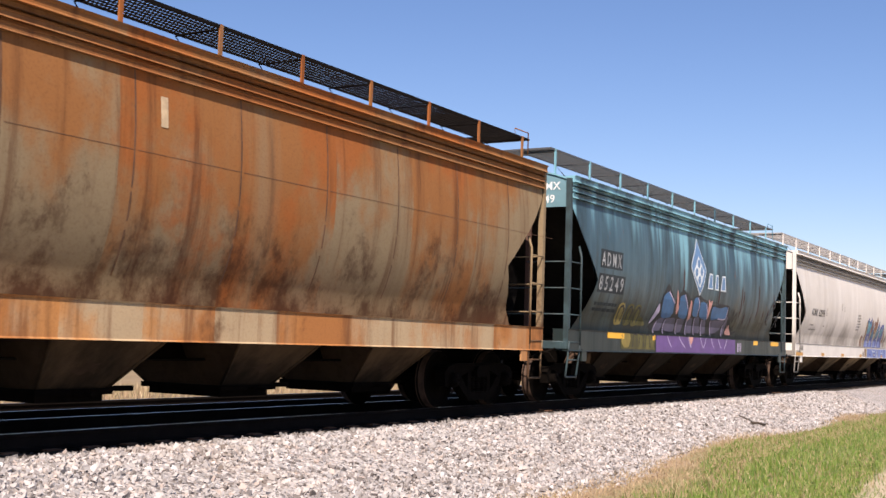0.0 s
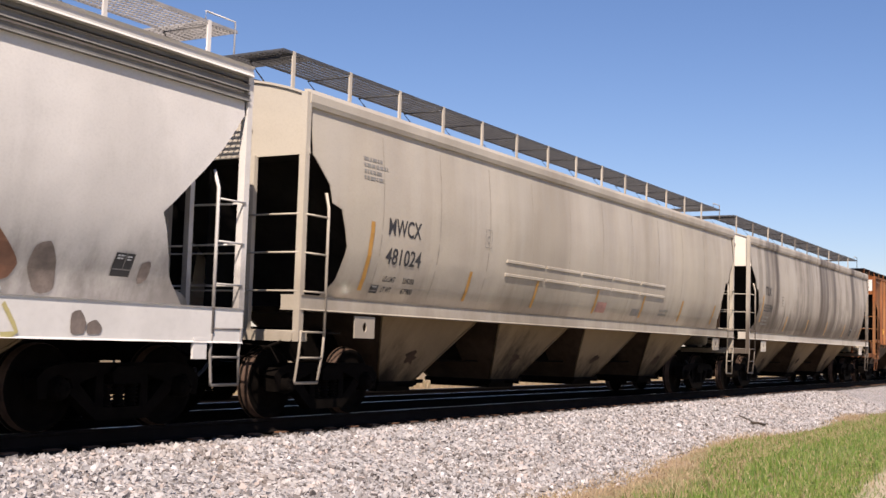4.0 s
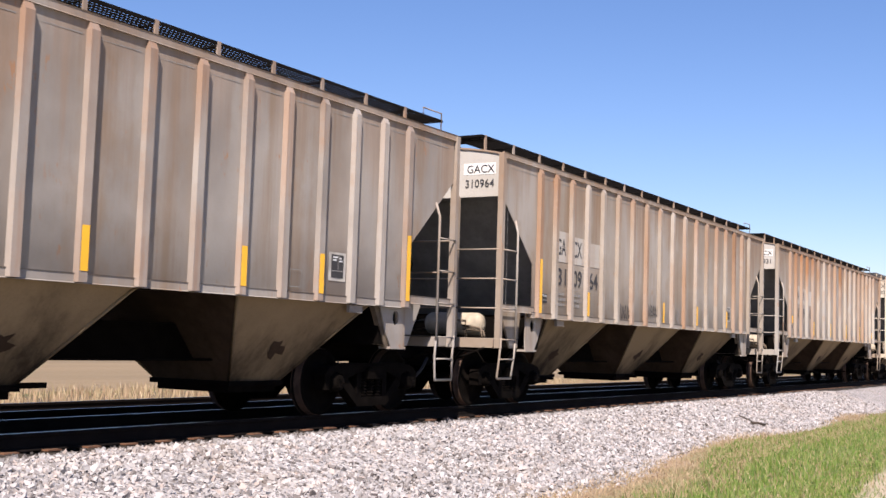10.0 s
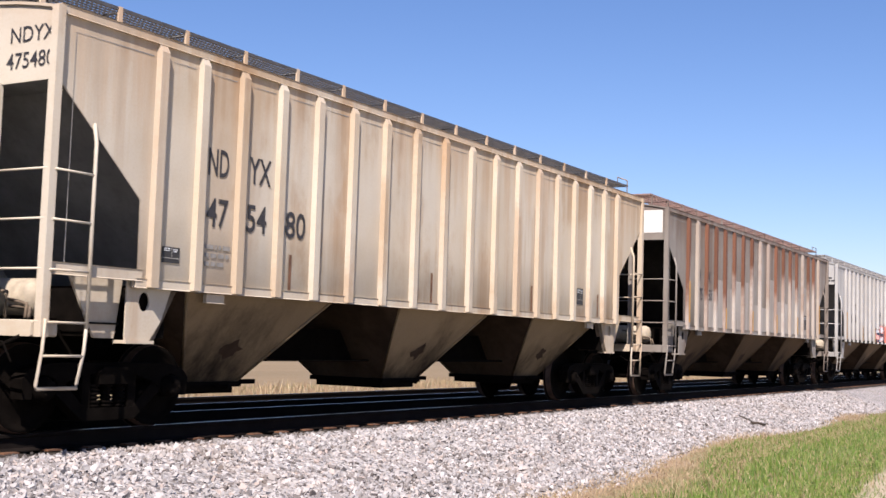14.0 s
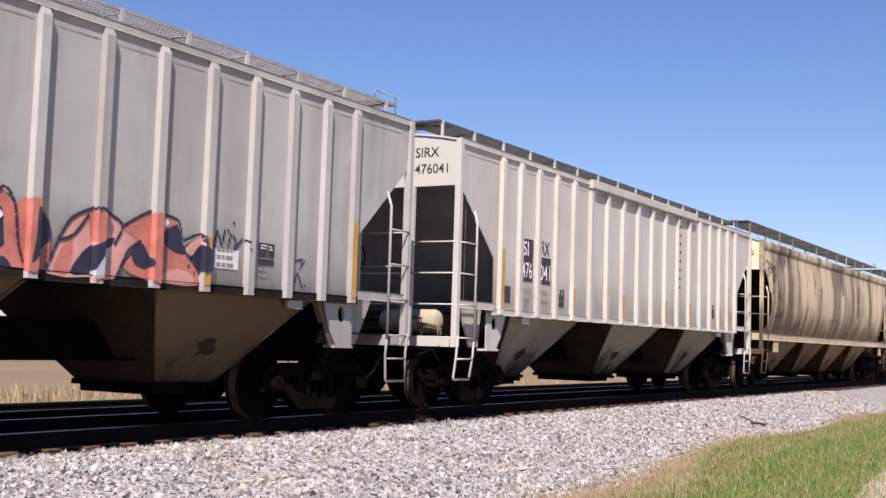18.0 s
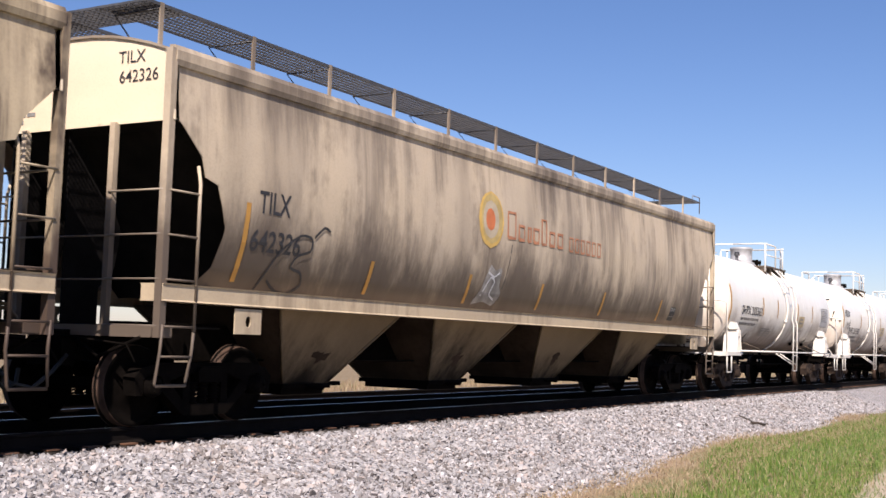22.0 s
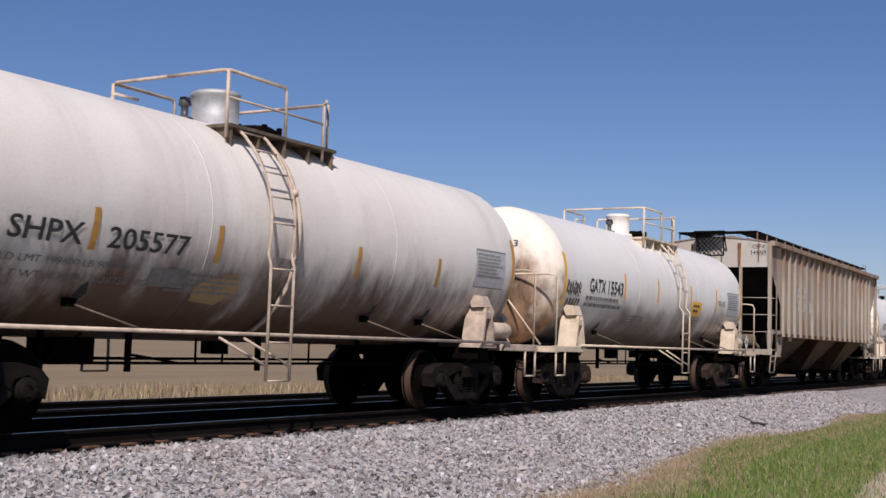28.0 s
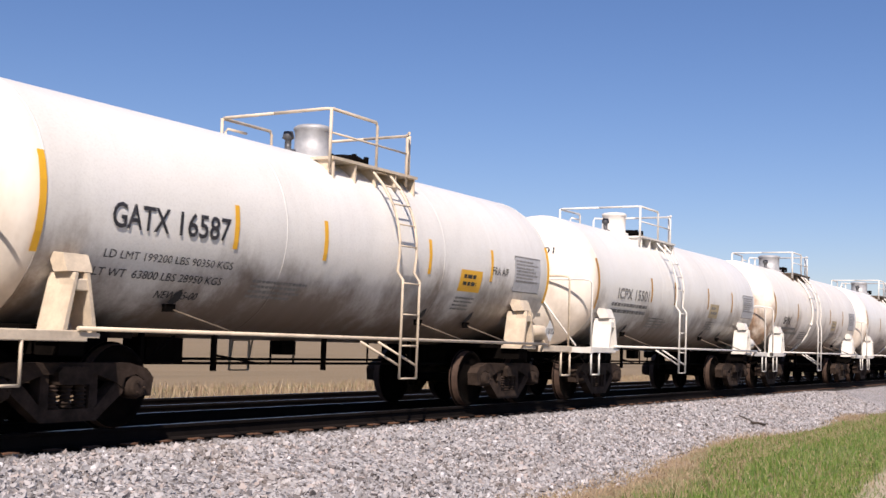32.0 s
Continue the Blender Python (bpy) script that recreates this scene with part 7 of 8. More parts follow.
def brown_ribbed_car():
    mat = painted("brown_stained_grey_paint", base=(0.234, 0.218, 0.203), faded=(0.179, 0.156, 0.136), grime=(0.12, 0.085, 0.065), streaks=0.5, rust=0.14, rust_col=(0.2, 0.09, 0.05), shift=83.0, rough=0.65, wide=0.7, bands=0.6, runs=0.5, run_col=(0.17, 0.10, 0.07), run_z=3.5)
    rib = painted("brown_rib_paint", base=(0.359, 0.328, 0.304), faded=(0.328, 0.289, 0.250), grime=(0.17, 0.08, 0.05), streaks=0.5, rust=0.2, rust_col=(0.24, 0.085, 0.04), shift=85.0, rough=0.7, wide=0.6, bands=0.4, runs=1.6, run_col=(0.15, 0.062, 0.036), run_z=2.45, each=True)
    car, L = ribbed_hopper("grey ribbed covered hopper car stained brown with patched panels", 199.45, 216.8, mat, None, BROWN_BAY, PINK_WALK, rib_mat=rib)
    panel_marks(car, L, (("SI", 2.40, 2.62, 2.70, 2.96), ("RX", 3.12, 3.48, 2.70, 2.96), ("475", 2.38, 2.80, 2.25, 2.52), ("788", 3.12, 3.60, 2.25, 2.52)), off=0.008)
    o = -L / 2
    rnd = random.Random(3)
    fresh = [painted("patched_grey_paint", (0.328, 0.308, 0.289), (0.281, 0.261, 0.242), (0.18, 0.145, 0.12), 0.6, 0.05, (0.25, 0.12, 0.06), 0.0, 87.0 + 5 * k, 0.6, 0.8, bands=0.45) for k in (0, 1)]
    for k in range(13):
        z = rnd.uniform(2.25, 3.25)
        patch(car, "repaint_panel", o + rib_spots(L, 18)[2 + k] + 0.085, o + rib_spots(L, 18)[3 + k] - 0.085, 1.565, z, fresh[k % 2], PANEL, 0.003, 2)
    g = Geo().box(-L / 2 - 0.006, -L / 2 - 0.001, -1.45, 0.9, 3.62, 4.12)
    part("white_number_panel", g, WHITE_PATCH, car)
    rib_strips(car, L, ((1.5, 1.68, 2.63), (4.6, 1.6, 2.12), (7.3, 1.6, 2.14), (10.1, 1.6, 2.12), (12.79, 1.62, 2.13), (15.95, 1.68, 2.61)), AMBER)
    stencil(car, L, 12.98, 13.37, 1.83, 2.14, FAINT, PANEL, 0.008)
    stencil(car, L, 13.78, 14.20, 1.78, 2.22, SHADE_PATCH, PANEL, 0.008)
    stencil(car, L, 2.38, 2.62, 1.70, 1.88, SHADE_PATCH, PANEL, 0.008)


def light_grey_ribbed_car():
    mat, rib = painted_ribs("light_grey_ribbed_paint", base=(0.374, 0.370, 0.367), faded=(0.328, 0.324, 0.320), grime=(0.20, 0.18, 0.165), streaks=0.45, rust=0.05, rust_col=(0.3, 0.2, 0.12), shift=91.0, rough=0.5, wide=1.0, bands=0.4, low=0.5, top=1.9)
    car, L = ribbed_hopper("light grey ribbed covered hopper car with pink graffiti", 218.5, 235.9, mat, None, UMBER_BAY, PALE_WALK, rib_mat=rib, slope_mat=DIM_SLOPE, rail_mat=NEAR_BLACK)
    panel_marks(car, L, (("SI", 2.50, 2.72, 2.70, 2.94), ("RX", 3.24, 3.62, 2.70, 2.94), ("475", 2.42, 2.85, 2.24, 2.53), ("768", 3.18, 3.68, 2.24, 2.53)))
    letter_end(car, "SIRX", -L / 2, -0.74, 4.0, 0.12, INK)
    letter_end(car, "475768", -L / 2, -0.68, 3.80, 0.12, INK)
    end_bars(car, -L / 2, -0.62, 3.66, 1.0, 2, 0.05, INK, 4)
    o = -L / 2
    rib_strips(car, L, ((1.6, 1.6, 2.56), (4.6, 1.6, 2.12), (7.25, 1.6, 2.12), (12.82, 1.59, 2.12), (15.97, 1.59, 2.58)), AMBER)
    coral = plain("sprayed_coral", (0.50, 0.165, 0.135), 0.55, 0, 0.35, 2.5)
    rose = plain("sprayed_rose", (0.60, 0.30, 0.28), 0.55, 0, 0.3, 2.5)
    ice = plain("sprayed_pale_blue", (0.44, 0.46, 0.52), 0.55, 0, 0.25, 2.5)
    navy = plain("sprayed_navy", (0.022, 0.022, 0.05), 0.55, 0, 0.3, 2.5)
    ribs = [o + r for r in rib_spots(L, 18)]
    at = lambda pts: [(o + a, b) for a, b in pts]
    fills = (
        (rose, [(7.76, 2.14), (8.10, 2.08), (8.47, 2.14), (8.87, 2.31), (9.18, 2.22), (9.29, 1.99), (9.27, 1.77), (9.03, 1.575), (8.30, 1.575), (7.93, 1.64), (7.75, 1.89)]),
        (ice, [(7.82, 2.10), (8.22, 2.07), (8.22, 1.97), (7.84, 1.93)]),
        (ice, [(7.80, 1.86), (8.05, 1.84), (7.95, 1.74), (7.84, 1.72)]),
        (coral, [(8.30, 1.96), (8.60, 2.05), (9.0, 2.02), (9.02, 2.14), (8.80, 2.22), (8.50, 2.12)]),
        (ice, [(9.0, 2.20), (9.15, 2.16), (9.14, 2.02), (9.04, 1.98)]),
        (navy, [(8.06, 1.92), (8.46, 2.02), (8.80, 2.02), (9.24, 1.92), (9.27, 1.82), (9.0, 1.84), (8.88, 1.78), (8.62, 1.73), (8.30, 1.84)]),
        (coral, [(8.46, 1.90), (8.70, 1.92), (8.94, 1.86), (8.72, 1.84)]),
        (navy, [(7.86, 1.71), (8.28, 1.68), (8.27, 1.58), (7.98, 1.61)]),
        (ice, [(8.62, 1.62), (8.74, 1.72), (9.16, 1.80), (9.18, 1.72), (8.98, 1.60)]),
        (coral, [(9.28, 1.68), (9.36, 2.03), (9.50, 2.18), (9.70, 2.32), (9.84, 2.20), (10.02, 2.27), (10.20, 2.26), (10.34, 1.98), (10.32, 1.60), (9.95, 1.575), (9.50, 1.66)]),
        (ice, [(9.34, 1.90), (9.40, 2.04), (9.56, 2.16), (9.58, 2.0), (9.48, 1.86)]),
        (navy, [(9.50, 1.86), (9.56, 2.08), (9.70, 2.16), (9.74, 1.98), (9.76, 1.78), (9.60, 1.82)]),
        (navy, [(9.40, 1.60), (9.52, 1.72), (9.78, 1.70), (9.86, 1.58)]),
        (navy, [(10.12, 2.20), (10.30, 2.10), (10.36, 1.92), (10.20, 1.78), (10.06, 1.66), (10.10, 1.90)]),
        (rose, [(10.32, 1.58), (10.44, 1.90), (10.62, 2.14), (10.98, 2.26), (11.20, 2.22), (11.34, 2.14), (11.62, 2.16), (11.66, 2.02), (11.42, 1.80), (11.26, 1.575)]),
        (coral, [(10.40, 1.60), (10.52, 1.86), (10.66, 1.94), (10.62, 1.60)]),
        (coral, [(10.86, 2.22), (11.10, 2.23), (11.10, 1.98), (10.92, 1.92)]),
        (navy, [(10.62, 1.60), (10.82, 1.84), (10.98, 1.92), (11.26, 2.00), (11.10, 1.76), (10.98, 1.60)]),
        (ice, [(10.90, 1.60), (11.08, 1.82), (11.20, 1.90), (11.10, 1.62)]),
        (coral, [(11.36, 2.10), (11.56, 2.24), (11.80, 2.31), (12.10, 2.30), (12.28, 2.20), (12.30, 2.06), (12.40, 1.90), (12.60, 1.76), (12.64, 1.575), (11.92, 1.575), (11.40, 1.70), (11.64, 1.96)]),
        (rose, [(11.90, 1.62), (12.20, 1.74), (12.48, 1.72), (12.56, 1.60), (12.20, 1.585)]),
        (navy, [(11.52, 1.86), (11.68, 1.98), (11.84, 1.78), (11.74, 1.70), (11.58, 1.74)]),
        (navy, [(12.00, 2.10), (12.24, 2.22), (12.34, 2.02), (12.46, 1.92), (12.26, 1.90), (12.06, 1.98)]),
        (rose, [(12.40, 1.98), (12.66, 2.12), (12.72, 2.02), (12.50, 1.90)]),
        (navy, [(12.52, 1.88), (12.68, 2.04), (12.86, 1.92), (12.84, 1.78), (12.66, 1.72)]))
    for k, (m, pts) in enumerate(fills):
        draped(car, at(pts), m, ribs, 0.004 + 0.0006 * k)
    for pts in ([(7.76, 2.14), (8.10, 2.08), (8.47, 2.14), (8.87, 2.31), (9.18, 2.22), (9.29, 1.99), (9.27, 1.77), (9.03, 1.58)], [(7.93, 1.62), (7.75, 1.89), (7.80, 1.92), (7.76, 2.16)],
                [(9.28, 1.68), (9.36, 2.03), (9.70, 2.34), (9.86, 2.20), (9.92, 1.86), (10.0, 1.66)], [(10.30, 1.62), (10.44, 1.90), (10.62, 2.14), (10.98, 2.27), (11.36, 2.14), (11.24, 1.92)],
                [(10.44, 1.90), (10.66, 1.98), (10.86, 2.20)], [(11.36, 2.12), (11.80, 2.32), (12.26, 2.26), (12.32, 2.05)], [(11.30, 1.60), (11.46, 1.88), (11.66, 2.0)], [(12.35, 2.05), (12.66, 2.15), (12.70, 1.96), (12.50, 1.84)]):
        draped(car, at(pts), navy, ribs, 0.0215, 0.035)
    for x, z in ((8.60, 2.16), (9.62, 2.08), (12.0, 2.22)):
        draped(car, at([(x, z), (x + 0.05, z + 0.05), (x + 0.10, z), (x + 0.04, z - 0.05)]), PALE, ribs, 0.0225)
    for pts in ([(12.45, 1.90), (12.50, 1.82), (12.42, 1.76)], [(12.54, 1.78), (12.58, 1.66), (12.48, 1.64)]):
        draped(car, at(pts), navy, ribs, 0.0235, 0.025)
    for pts in ([(12.92, 2.02), (12.98, 2.22), (13.06, 2.06), (13.12, 2.24), (13.24, 2.22)], [(13.18, 2.04), (13.24, 2.20), (13.34, 2.12), (13.30, 2.02), (13.46, 2.16), (13.56, 2.10), (13.52, 2.0)], [(13.26, 2.36), (13.30, 2.30)]):
        draped(car, at(pts), navy, ribs, 0.007, 0.035)
    for pts in ([(14.56, 1.64), (14.64, 1.84), (14.76, 1.66), (14.84, 1.72)], [(14.58, 1.98), (14.80, 2.02), (14.68, 1.88), (14.88, 1.86)]):
        draped(car, at(pts), navy, ribs, 0.007, 0.03)
    fitted(car, "CAUTION", o + 8.60, o + 9.20, 2.72, 2.79, INK, PANEL, weight=0.0)
    text_bars(car, o + 8.60, 2.66, 0.6, 2, 0.035, INK, PANEL, seed=77)
    stroke(car, "stencilled_box", [(o + 4.10, 2.47), (o + 4.36, 2.47), (o + 4.36, 2.66), (o + 4.10, 2.66), (o + 4.10, 2.47)], 0.012, FAINT, PANEL)
    text_bars(car, o + 4.80, 2.02, 0.58, 3, 0.05, INK, PANEL, seed=78)
    stencil(car, L, 12.94, 13.40, 1.80, 2.02, PALE_PANEL, PANEL, 0.003)
    text_bars(car, o + 12.98, 1.99, 0.4, 3, 0.045, FAINT, PANEL, seed=79)
    stencil(car, L, 13.80, 14.12, 1.89, 2.15, SHADE_PATCH, PANEL)
    text_bars(car, o + 13.80, 1.82, 0.2, 2, 0.04, FAINT, PANEL, seed=80)
    text_bars(car, o + 8.6, 2.48, 0.45, 3, 0.04, FAINT, PANEL, seed=81)


def white_ribbed_car():
    mat, rib = painted_ribs("off_white_ribbed_paint", base=(0.421, 0.413, 0.410), faded=(0.452, 0.433, 0.406), grime=(0.27, 0.22, 0.18), streaks=0.3, rust=0.08, rust_col=(0.35, 0.2, 0.1), shift=97.0, rough=0.5, wide=1.0, bands=0.2)
    car, L = ribbed_hopper("off-white ribbed covered hopper car with black stencilled panels", 237.55, 255.0, mat, None, PALE_BAY, GRATING, rib_mat=rib, slope_mat=DIM_SLOPE, webs=False)
    o = -L / 2
    g = Geo().bevel_box(o + 5.46, o + 12.29, -1.66, -1.55, 4.04, 4.20, 0.012)
    part("raised_eave_beam", g, mat, car)
    stencil(car, L, 2.38, 2.90, 2.12, 2.84, INK, PANEL, 0.004)
    stencil(car, L, 3.16, 3.70, 2.11, 2.57, INK, PANEL, 0.004)
    panel_marks(car, L, (("SI", 2.46, 2.70, 2.56, 2.80), ), PALE, 0.008)
    panel_marks(car, L, (("RX", 3.24, 3.62, 2.62, 2.86),))
    panel_marks(car, L, (("476", 2.43, 2.86, 2.18, 2.44), ("041", 3.20, 3.66, 2.18, 2.44)), PALE, 0.008)
    letter_end(car, "SIRX", -L / 2, -0.74, 3.92, 0.15, INK)
    letter_end(car, "476041", -L / 2, -0.74, 3.66, 0.15, INK)
    rib_strips(car, L, ((1.57, 1.63, 2.59), (4.6, 1.62, 2.1), (7.3, 1.62, 2.1), (10.2, 1.62, 2.1), (12.0, 1.62, 2.1), (14.5, 1.62, 2.1), (15.2, 1.59, 2.64)), AMBER)
    stencil(car, L, 1.74, 1.99, 1.73, 2.0, INK, PANEL)
    stencil(car, L, 3.99, 4.34, 1.74, 2.05, SHADE_PATCH, PANEL)
    stencil(car, L, 13.78, 14.15, 1.83, 2.15, SHADE_PATCH, PANEL)
    stroke(car, "graffiti", [(o + x, z) for x, z in ((15.38, 1.72), (15.46, 2.04), (15.56, 1.80), (15.66, 2.06), (15.72, 1.84))], 0.025, FAINT, PANEL)
    stroke(car, "stencilled_box", [(o + 4.7, 2.4), (o + 4.95, 2.4), (o + 4.95, 2.65), (o + 4.7, 2.65), (o + 4.7, 2.4)], 0.012, FAINT, PANEL)
    for k in range(9):
        part("rib_bolt", Geo().bevel_box(o + 11.04, o + 11.09, -1.640, -1.620, 2.41 + 0.196 * k, 2.47 + 0.196 * k, 0.006), SHADE_PATCH, car)
    for text, x0, x1, z in (("LD LMT", 2.40, 2.88, 1.92), ("1700", 3.2, 3.55, 1.92), ("LT WT", 2.40, 2.82, 1.76), ("64300", 3.2, 3.62, 1.76)):
        fitted(car, text, o + x0, o + x1, z, z + 0.08, FAINT, PANEL, weight=0.0)


def cream_curved_cars():
    cream_sill = painted("cream_sill_paint", (0.468, 0.374, 0.257), (0.390, 0.312, 0.218), (0.10, 0.07, 0.05), 0.45, 0.1, (0.3, 0.13, 0.05), shift=109.0)
    cream_end = painted("clean_cream_end_paint", (0.72, 0.60, 0.44), (0.67, 0.55, 0.40), (0.30, 0.22, 0.14), 0.15, shift=107.0)
    mat = painted("cream_streaked_hopper_paint", base=(0.530, 0.429, 0.281), faded=(0.468, 0.382, 0.265), grime=(0.065, 0.044, 0.033), streaks=1.0, rust=0.03, rust_col=(0.36, 0.18, 0.07), low=1.0, shift=103.0, rough=0.55, wide=0.9, bands=0.85, top=2.48, runs=0.75, run_col=(0.12, 0.085, 0.06), run_z=3.75)
    car, L, prof = curved_hopper("cream rounded covered hopper car with heavy black streaks and scrawls", 256.5, 277.15, mat, None, TAN_BAY, 4, sill_mat=cream_sill, end_mat=cream_end)
    o = -L / 2
    fitted(car, "TILX", o + 1.66, o + 2.24, 2.54, 2.79, INK, prof, weight=0.02)
    fitted(car, "642642", o + 1.58, o + 2.43, 2.04, 2.29, INK, prof, weight=0.02)
    letter_end(car, "TILX", -L / 2, -0.72, 3.98, 0.14, INK)
    letter_end(car, "642642", -L / 2, -0.72, 3.74, 0.14, INK)
    end_bars(car, -L / 2, 0.7, 3.62, 0.6, 3, 0.045, FAINT, 6)
    strips(car, L, (1.42, 19.42), 1.66, 2.60, AMBER, prof, 0.09)
    strips(car, L, (4.05, 7.1, 10.1, 13.12, 16.66), 1.68, 2.14, AMBER, prof, 0.09)
    patch(car, "stencil_panel", o + 17.50, o + 17.85, 1.68, 1.98, SHADE_PATCH, prof, 0.008, 4)
    letter_side(car, "DO NOT HAMMER ON CAR", o + 9.05, 2.13, 0.085, INK, prof, 1.25)
    # scrawled loops in dark spray
    for pts in ([(0.10, 3.52), (0.22, 3.62), (0.34, 3.50), (0.24, 3.36), (0.12, 3.24), (0.24, 3.18), (0.36, 3.32), (0.30, 3.50), (0.42, 3.60)],
                [(0.46, 3.40), (0.62, 3.46), (0.64, 3.32), (0.50, 3.26), (0.44, 3.38), (0.52, 3.54), (0.66, 3.52)],
                [(0.70, 3.52), (0.74, 3.34), (0.86, 3.34), (0.92, 3.54), (0.90, 3.26), (0.84, 3.06), (0.72, 3.12)],
                [(0.98, 3.46), (1.14, 3.50), (1.26, 3.34), (1.22, 3.14), (1.08, 3.06), (0.98, 3.20), (0.96, 3.42), (1.10, 3.42), (1.06, 3.28), (1.14, 3.18)],
                [(0.90, 2.98), (0.80, 2.86), (0.84, 2.74), (0.94, 2.78), (0.86, 2.88)]):
        stroke(car, "graffiti", [(o + 0.20 + a * 0.95, 3.34 + (b - 3.34) * 1.05) for a, b in pts], 0.034, INK, prof)
    blue = plain("sprayed_grey_blue", (0.07, 0.10, 0.18), 0.55, 0, 0.3, 2.0)
    for k in range(4):
        x = o + 3.9 + k * 0.3
        stroke(car, "graffiti", [(x, 1.64), (x + 0.06, 1.98), (x + 0.2, 1.72), (x + 0.26, 2.0), (x + 0.34, 1.68)], 0.05, blue, prof)

    # besides stains, the top runs paint the chord's shade band
    mat = painted("tan_streaked_hopper_paint", base=(0.507, 0.413, 0.300), faded=(0.445, 0.367, 0.277), grime=(0.095, 0.072, 0.056), streaks=0.6, rust=0.03, rust_col=(0.36, 0.18, 0.07), low=0.95, shift=117.0, rough=0.55, wide=1.5, bands=0.5, top=2.75, runs=0.75, run_col=(0.13, 0.10, 0.078), run_z=3.72)
    car, L, prof = curved_hopper("tan rounded covered hopper car with an orange sun emblem and streaks", 278.85, 299.8, mat, None, TAN_BAY, 4, sill_mat=cream_sill, end_mat=cream_end)
    o = -L / 2
    fitted(car, "TILX", o + 1.63, o + 2.30, 2.50, 2.76, INK, prof, weight=0.02)
    fitted(car, "642326", o + 1.55, o + 2.62, 2.05, 2.30, INK, prof, weight=0.02)
    letter_end(car, "TILX", -L / 2, -0.72, 4.02, 0.14, INK)
    letter_end(car, "642326", -L / 2, -0.74, 3.80, 0.14, INK)
    end_bars(car, -L / 2, 1.25, 3.70, 0.75, 4, 0.045, FAINT, 7)
    strips(car, L, (1.38,), 1.67, 2.59, AMBER, prof, 0.09)
    strips(car, L, (4.4, 7.46, 10.34, 13.46, 17.0), 1.66, 2.11, AMBER, prof, 0.09)
    patch(car, "stencil_panel", o + 17.82, o + 18.18, 1.69, 1.99, SHADE_PATCH, prof, 0.008, 4)
    gold = plain("emblem_gold", (0.62, 0.40, 0.10), 0.5, 0, 0.2)
    red = plain("emblem_red_orange", (0.56, 0.16, 0.05), 0.5, 0, 0.2)
    washed = plain("emblem_washed_orange", (0.47, 0.20, 0.10), 0.6, 0, 0.4, 4.0)
    at = lambda pts: [(o + a, b) for a, b in pts]
    amber = plain("emblem_yellow", (0.52, 0.38, 0.14), 0.5, 0, 0.35, 3.0)
    ring = lambda cx, rx, rz, cz: [(o + cx + rx * math.cos(k * 0.3927), cz + rz * math.sin(k * 0.3927)) for k in range(16)]
    blob(car, "emblem", ring(8.04, 0.47, 0.46, 3.02), gold, prof, 0.008)
    blob(car, "emblem", ring(8.06, 0.40, 0.41, 3.04), amber, prof, 0.0095)
    blob(car, "emblem", ring(8.02, 0.30, 0.31, 3.02), plain("emblem_pale_gap", (0.47, 0.39, 0.28), 0.55, 0, 0.25, 3.0), prof, 0.011)
    blob(car, "emblem", ring(7.995, 0.175, 0.18, 3.02), red, prof, 0.014)
    # the firm's name as plain blocks of its letters' size and colour
    for x, w, h in ((8.66, 0.36, 0.46), (9.10, 0.28, 0.27), (9.48, 0.17, 0.27), (9.72, 0.28, 0.27), (10.08, 0.26, 0.46), (10.43, 0.28, 0.27), (10.80, 0.28, 0.27)):
        stroke(car, "emblem", at([(x + 0.03, 2.79), (x + w - 0.03, 2.79), (x + w - 0.03, 2.75 + h), (x + 0.03, 2.75 + h), (x + 0.03, 2.79)]), 0.062, washed, prof, 0.009)
    for k in range(6):
        x = 11.38 + k * 0.285
        stroke(car, "emblem", at([(x + 0.02, 2.765), (x + 0.18, 2.765), (x + 0.18, 3.005), (x + 0.02, 3.005), (x + 0.02, 2.765)]), 0.045, washed, prof, 0.009)
    pale = plain("thin_white_spray", (0.36, 0.34, 0.32), 0.7, 0, 0.7, 2.0)
    blob(car, "graffiti", at([(7.80, 1.66), (7.98, 1.90), (8.04, 2.12), (8.16, 2.30), (8.36, 2.22), (8.58, 2.28), (8.60, 2.02), (8.74, 1.84), (8.56, 1.66), (8.20, 1.72)]), pale, prof, 0.007)
    for pts in ([(8.02, 1.80), (8.22, 2.10), (8.40, 2.04), (8.32, 1.84), (8.54, 1.76)], [(8.10, 2.18), (8.34, 2.12), (8.52, 2.2)]):
        stroke(car, "graffiti", at(pts), 0.03, PALE_PANEL, prof, 0.009)
    stroke(car, "dent_line", at([(8.88, 2.68), (8.84, 2.40), (8.78, 2.10), (8.74, 1.75)]), 0.022, SHADE_PATCH, prof, 0.006)
    for pts in ([(1.9, 1.58), (2.1, 1.95), (2.3, 2.15), (2.6, 2.30), (2.85, 2.28), (2.85, 2.12), (2.6, 2.05), (2.5, 1.9), (2.75, 1.85), (2.85, 1.7), (2.6, 1.57), (2.3, 1.62), (2.1, 1.72)],
                [(2.9, 2.3), (3.1, 2.44), (3.25, 2.4)]):
        stroke(car, "graffiti", [(o + a, b) for a, b in pts], 0.035, INK, prof)


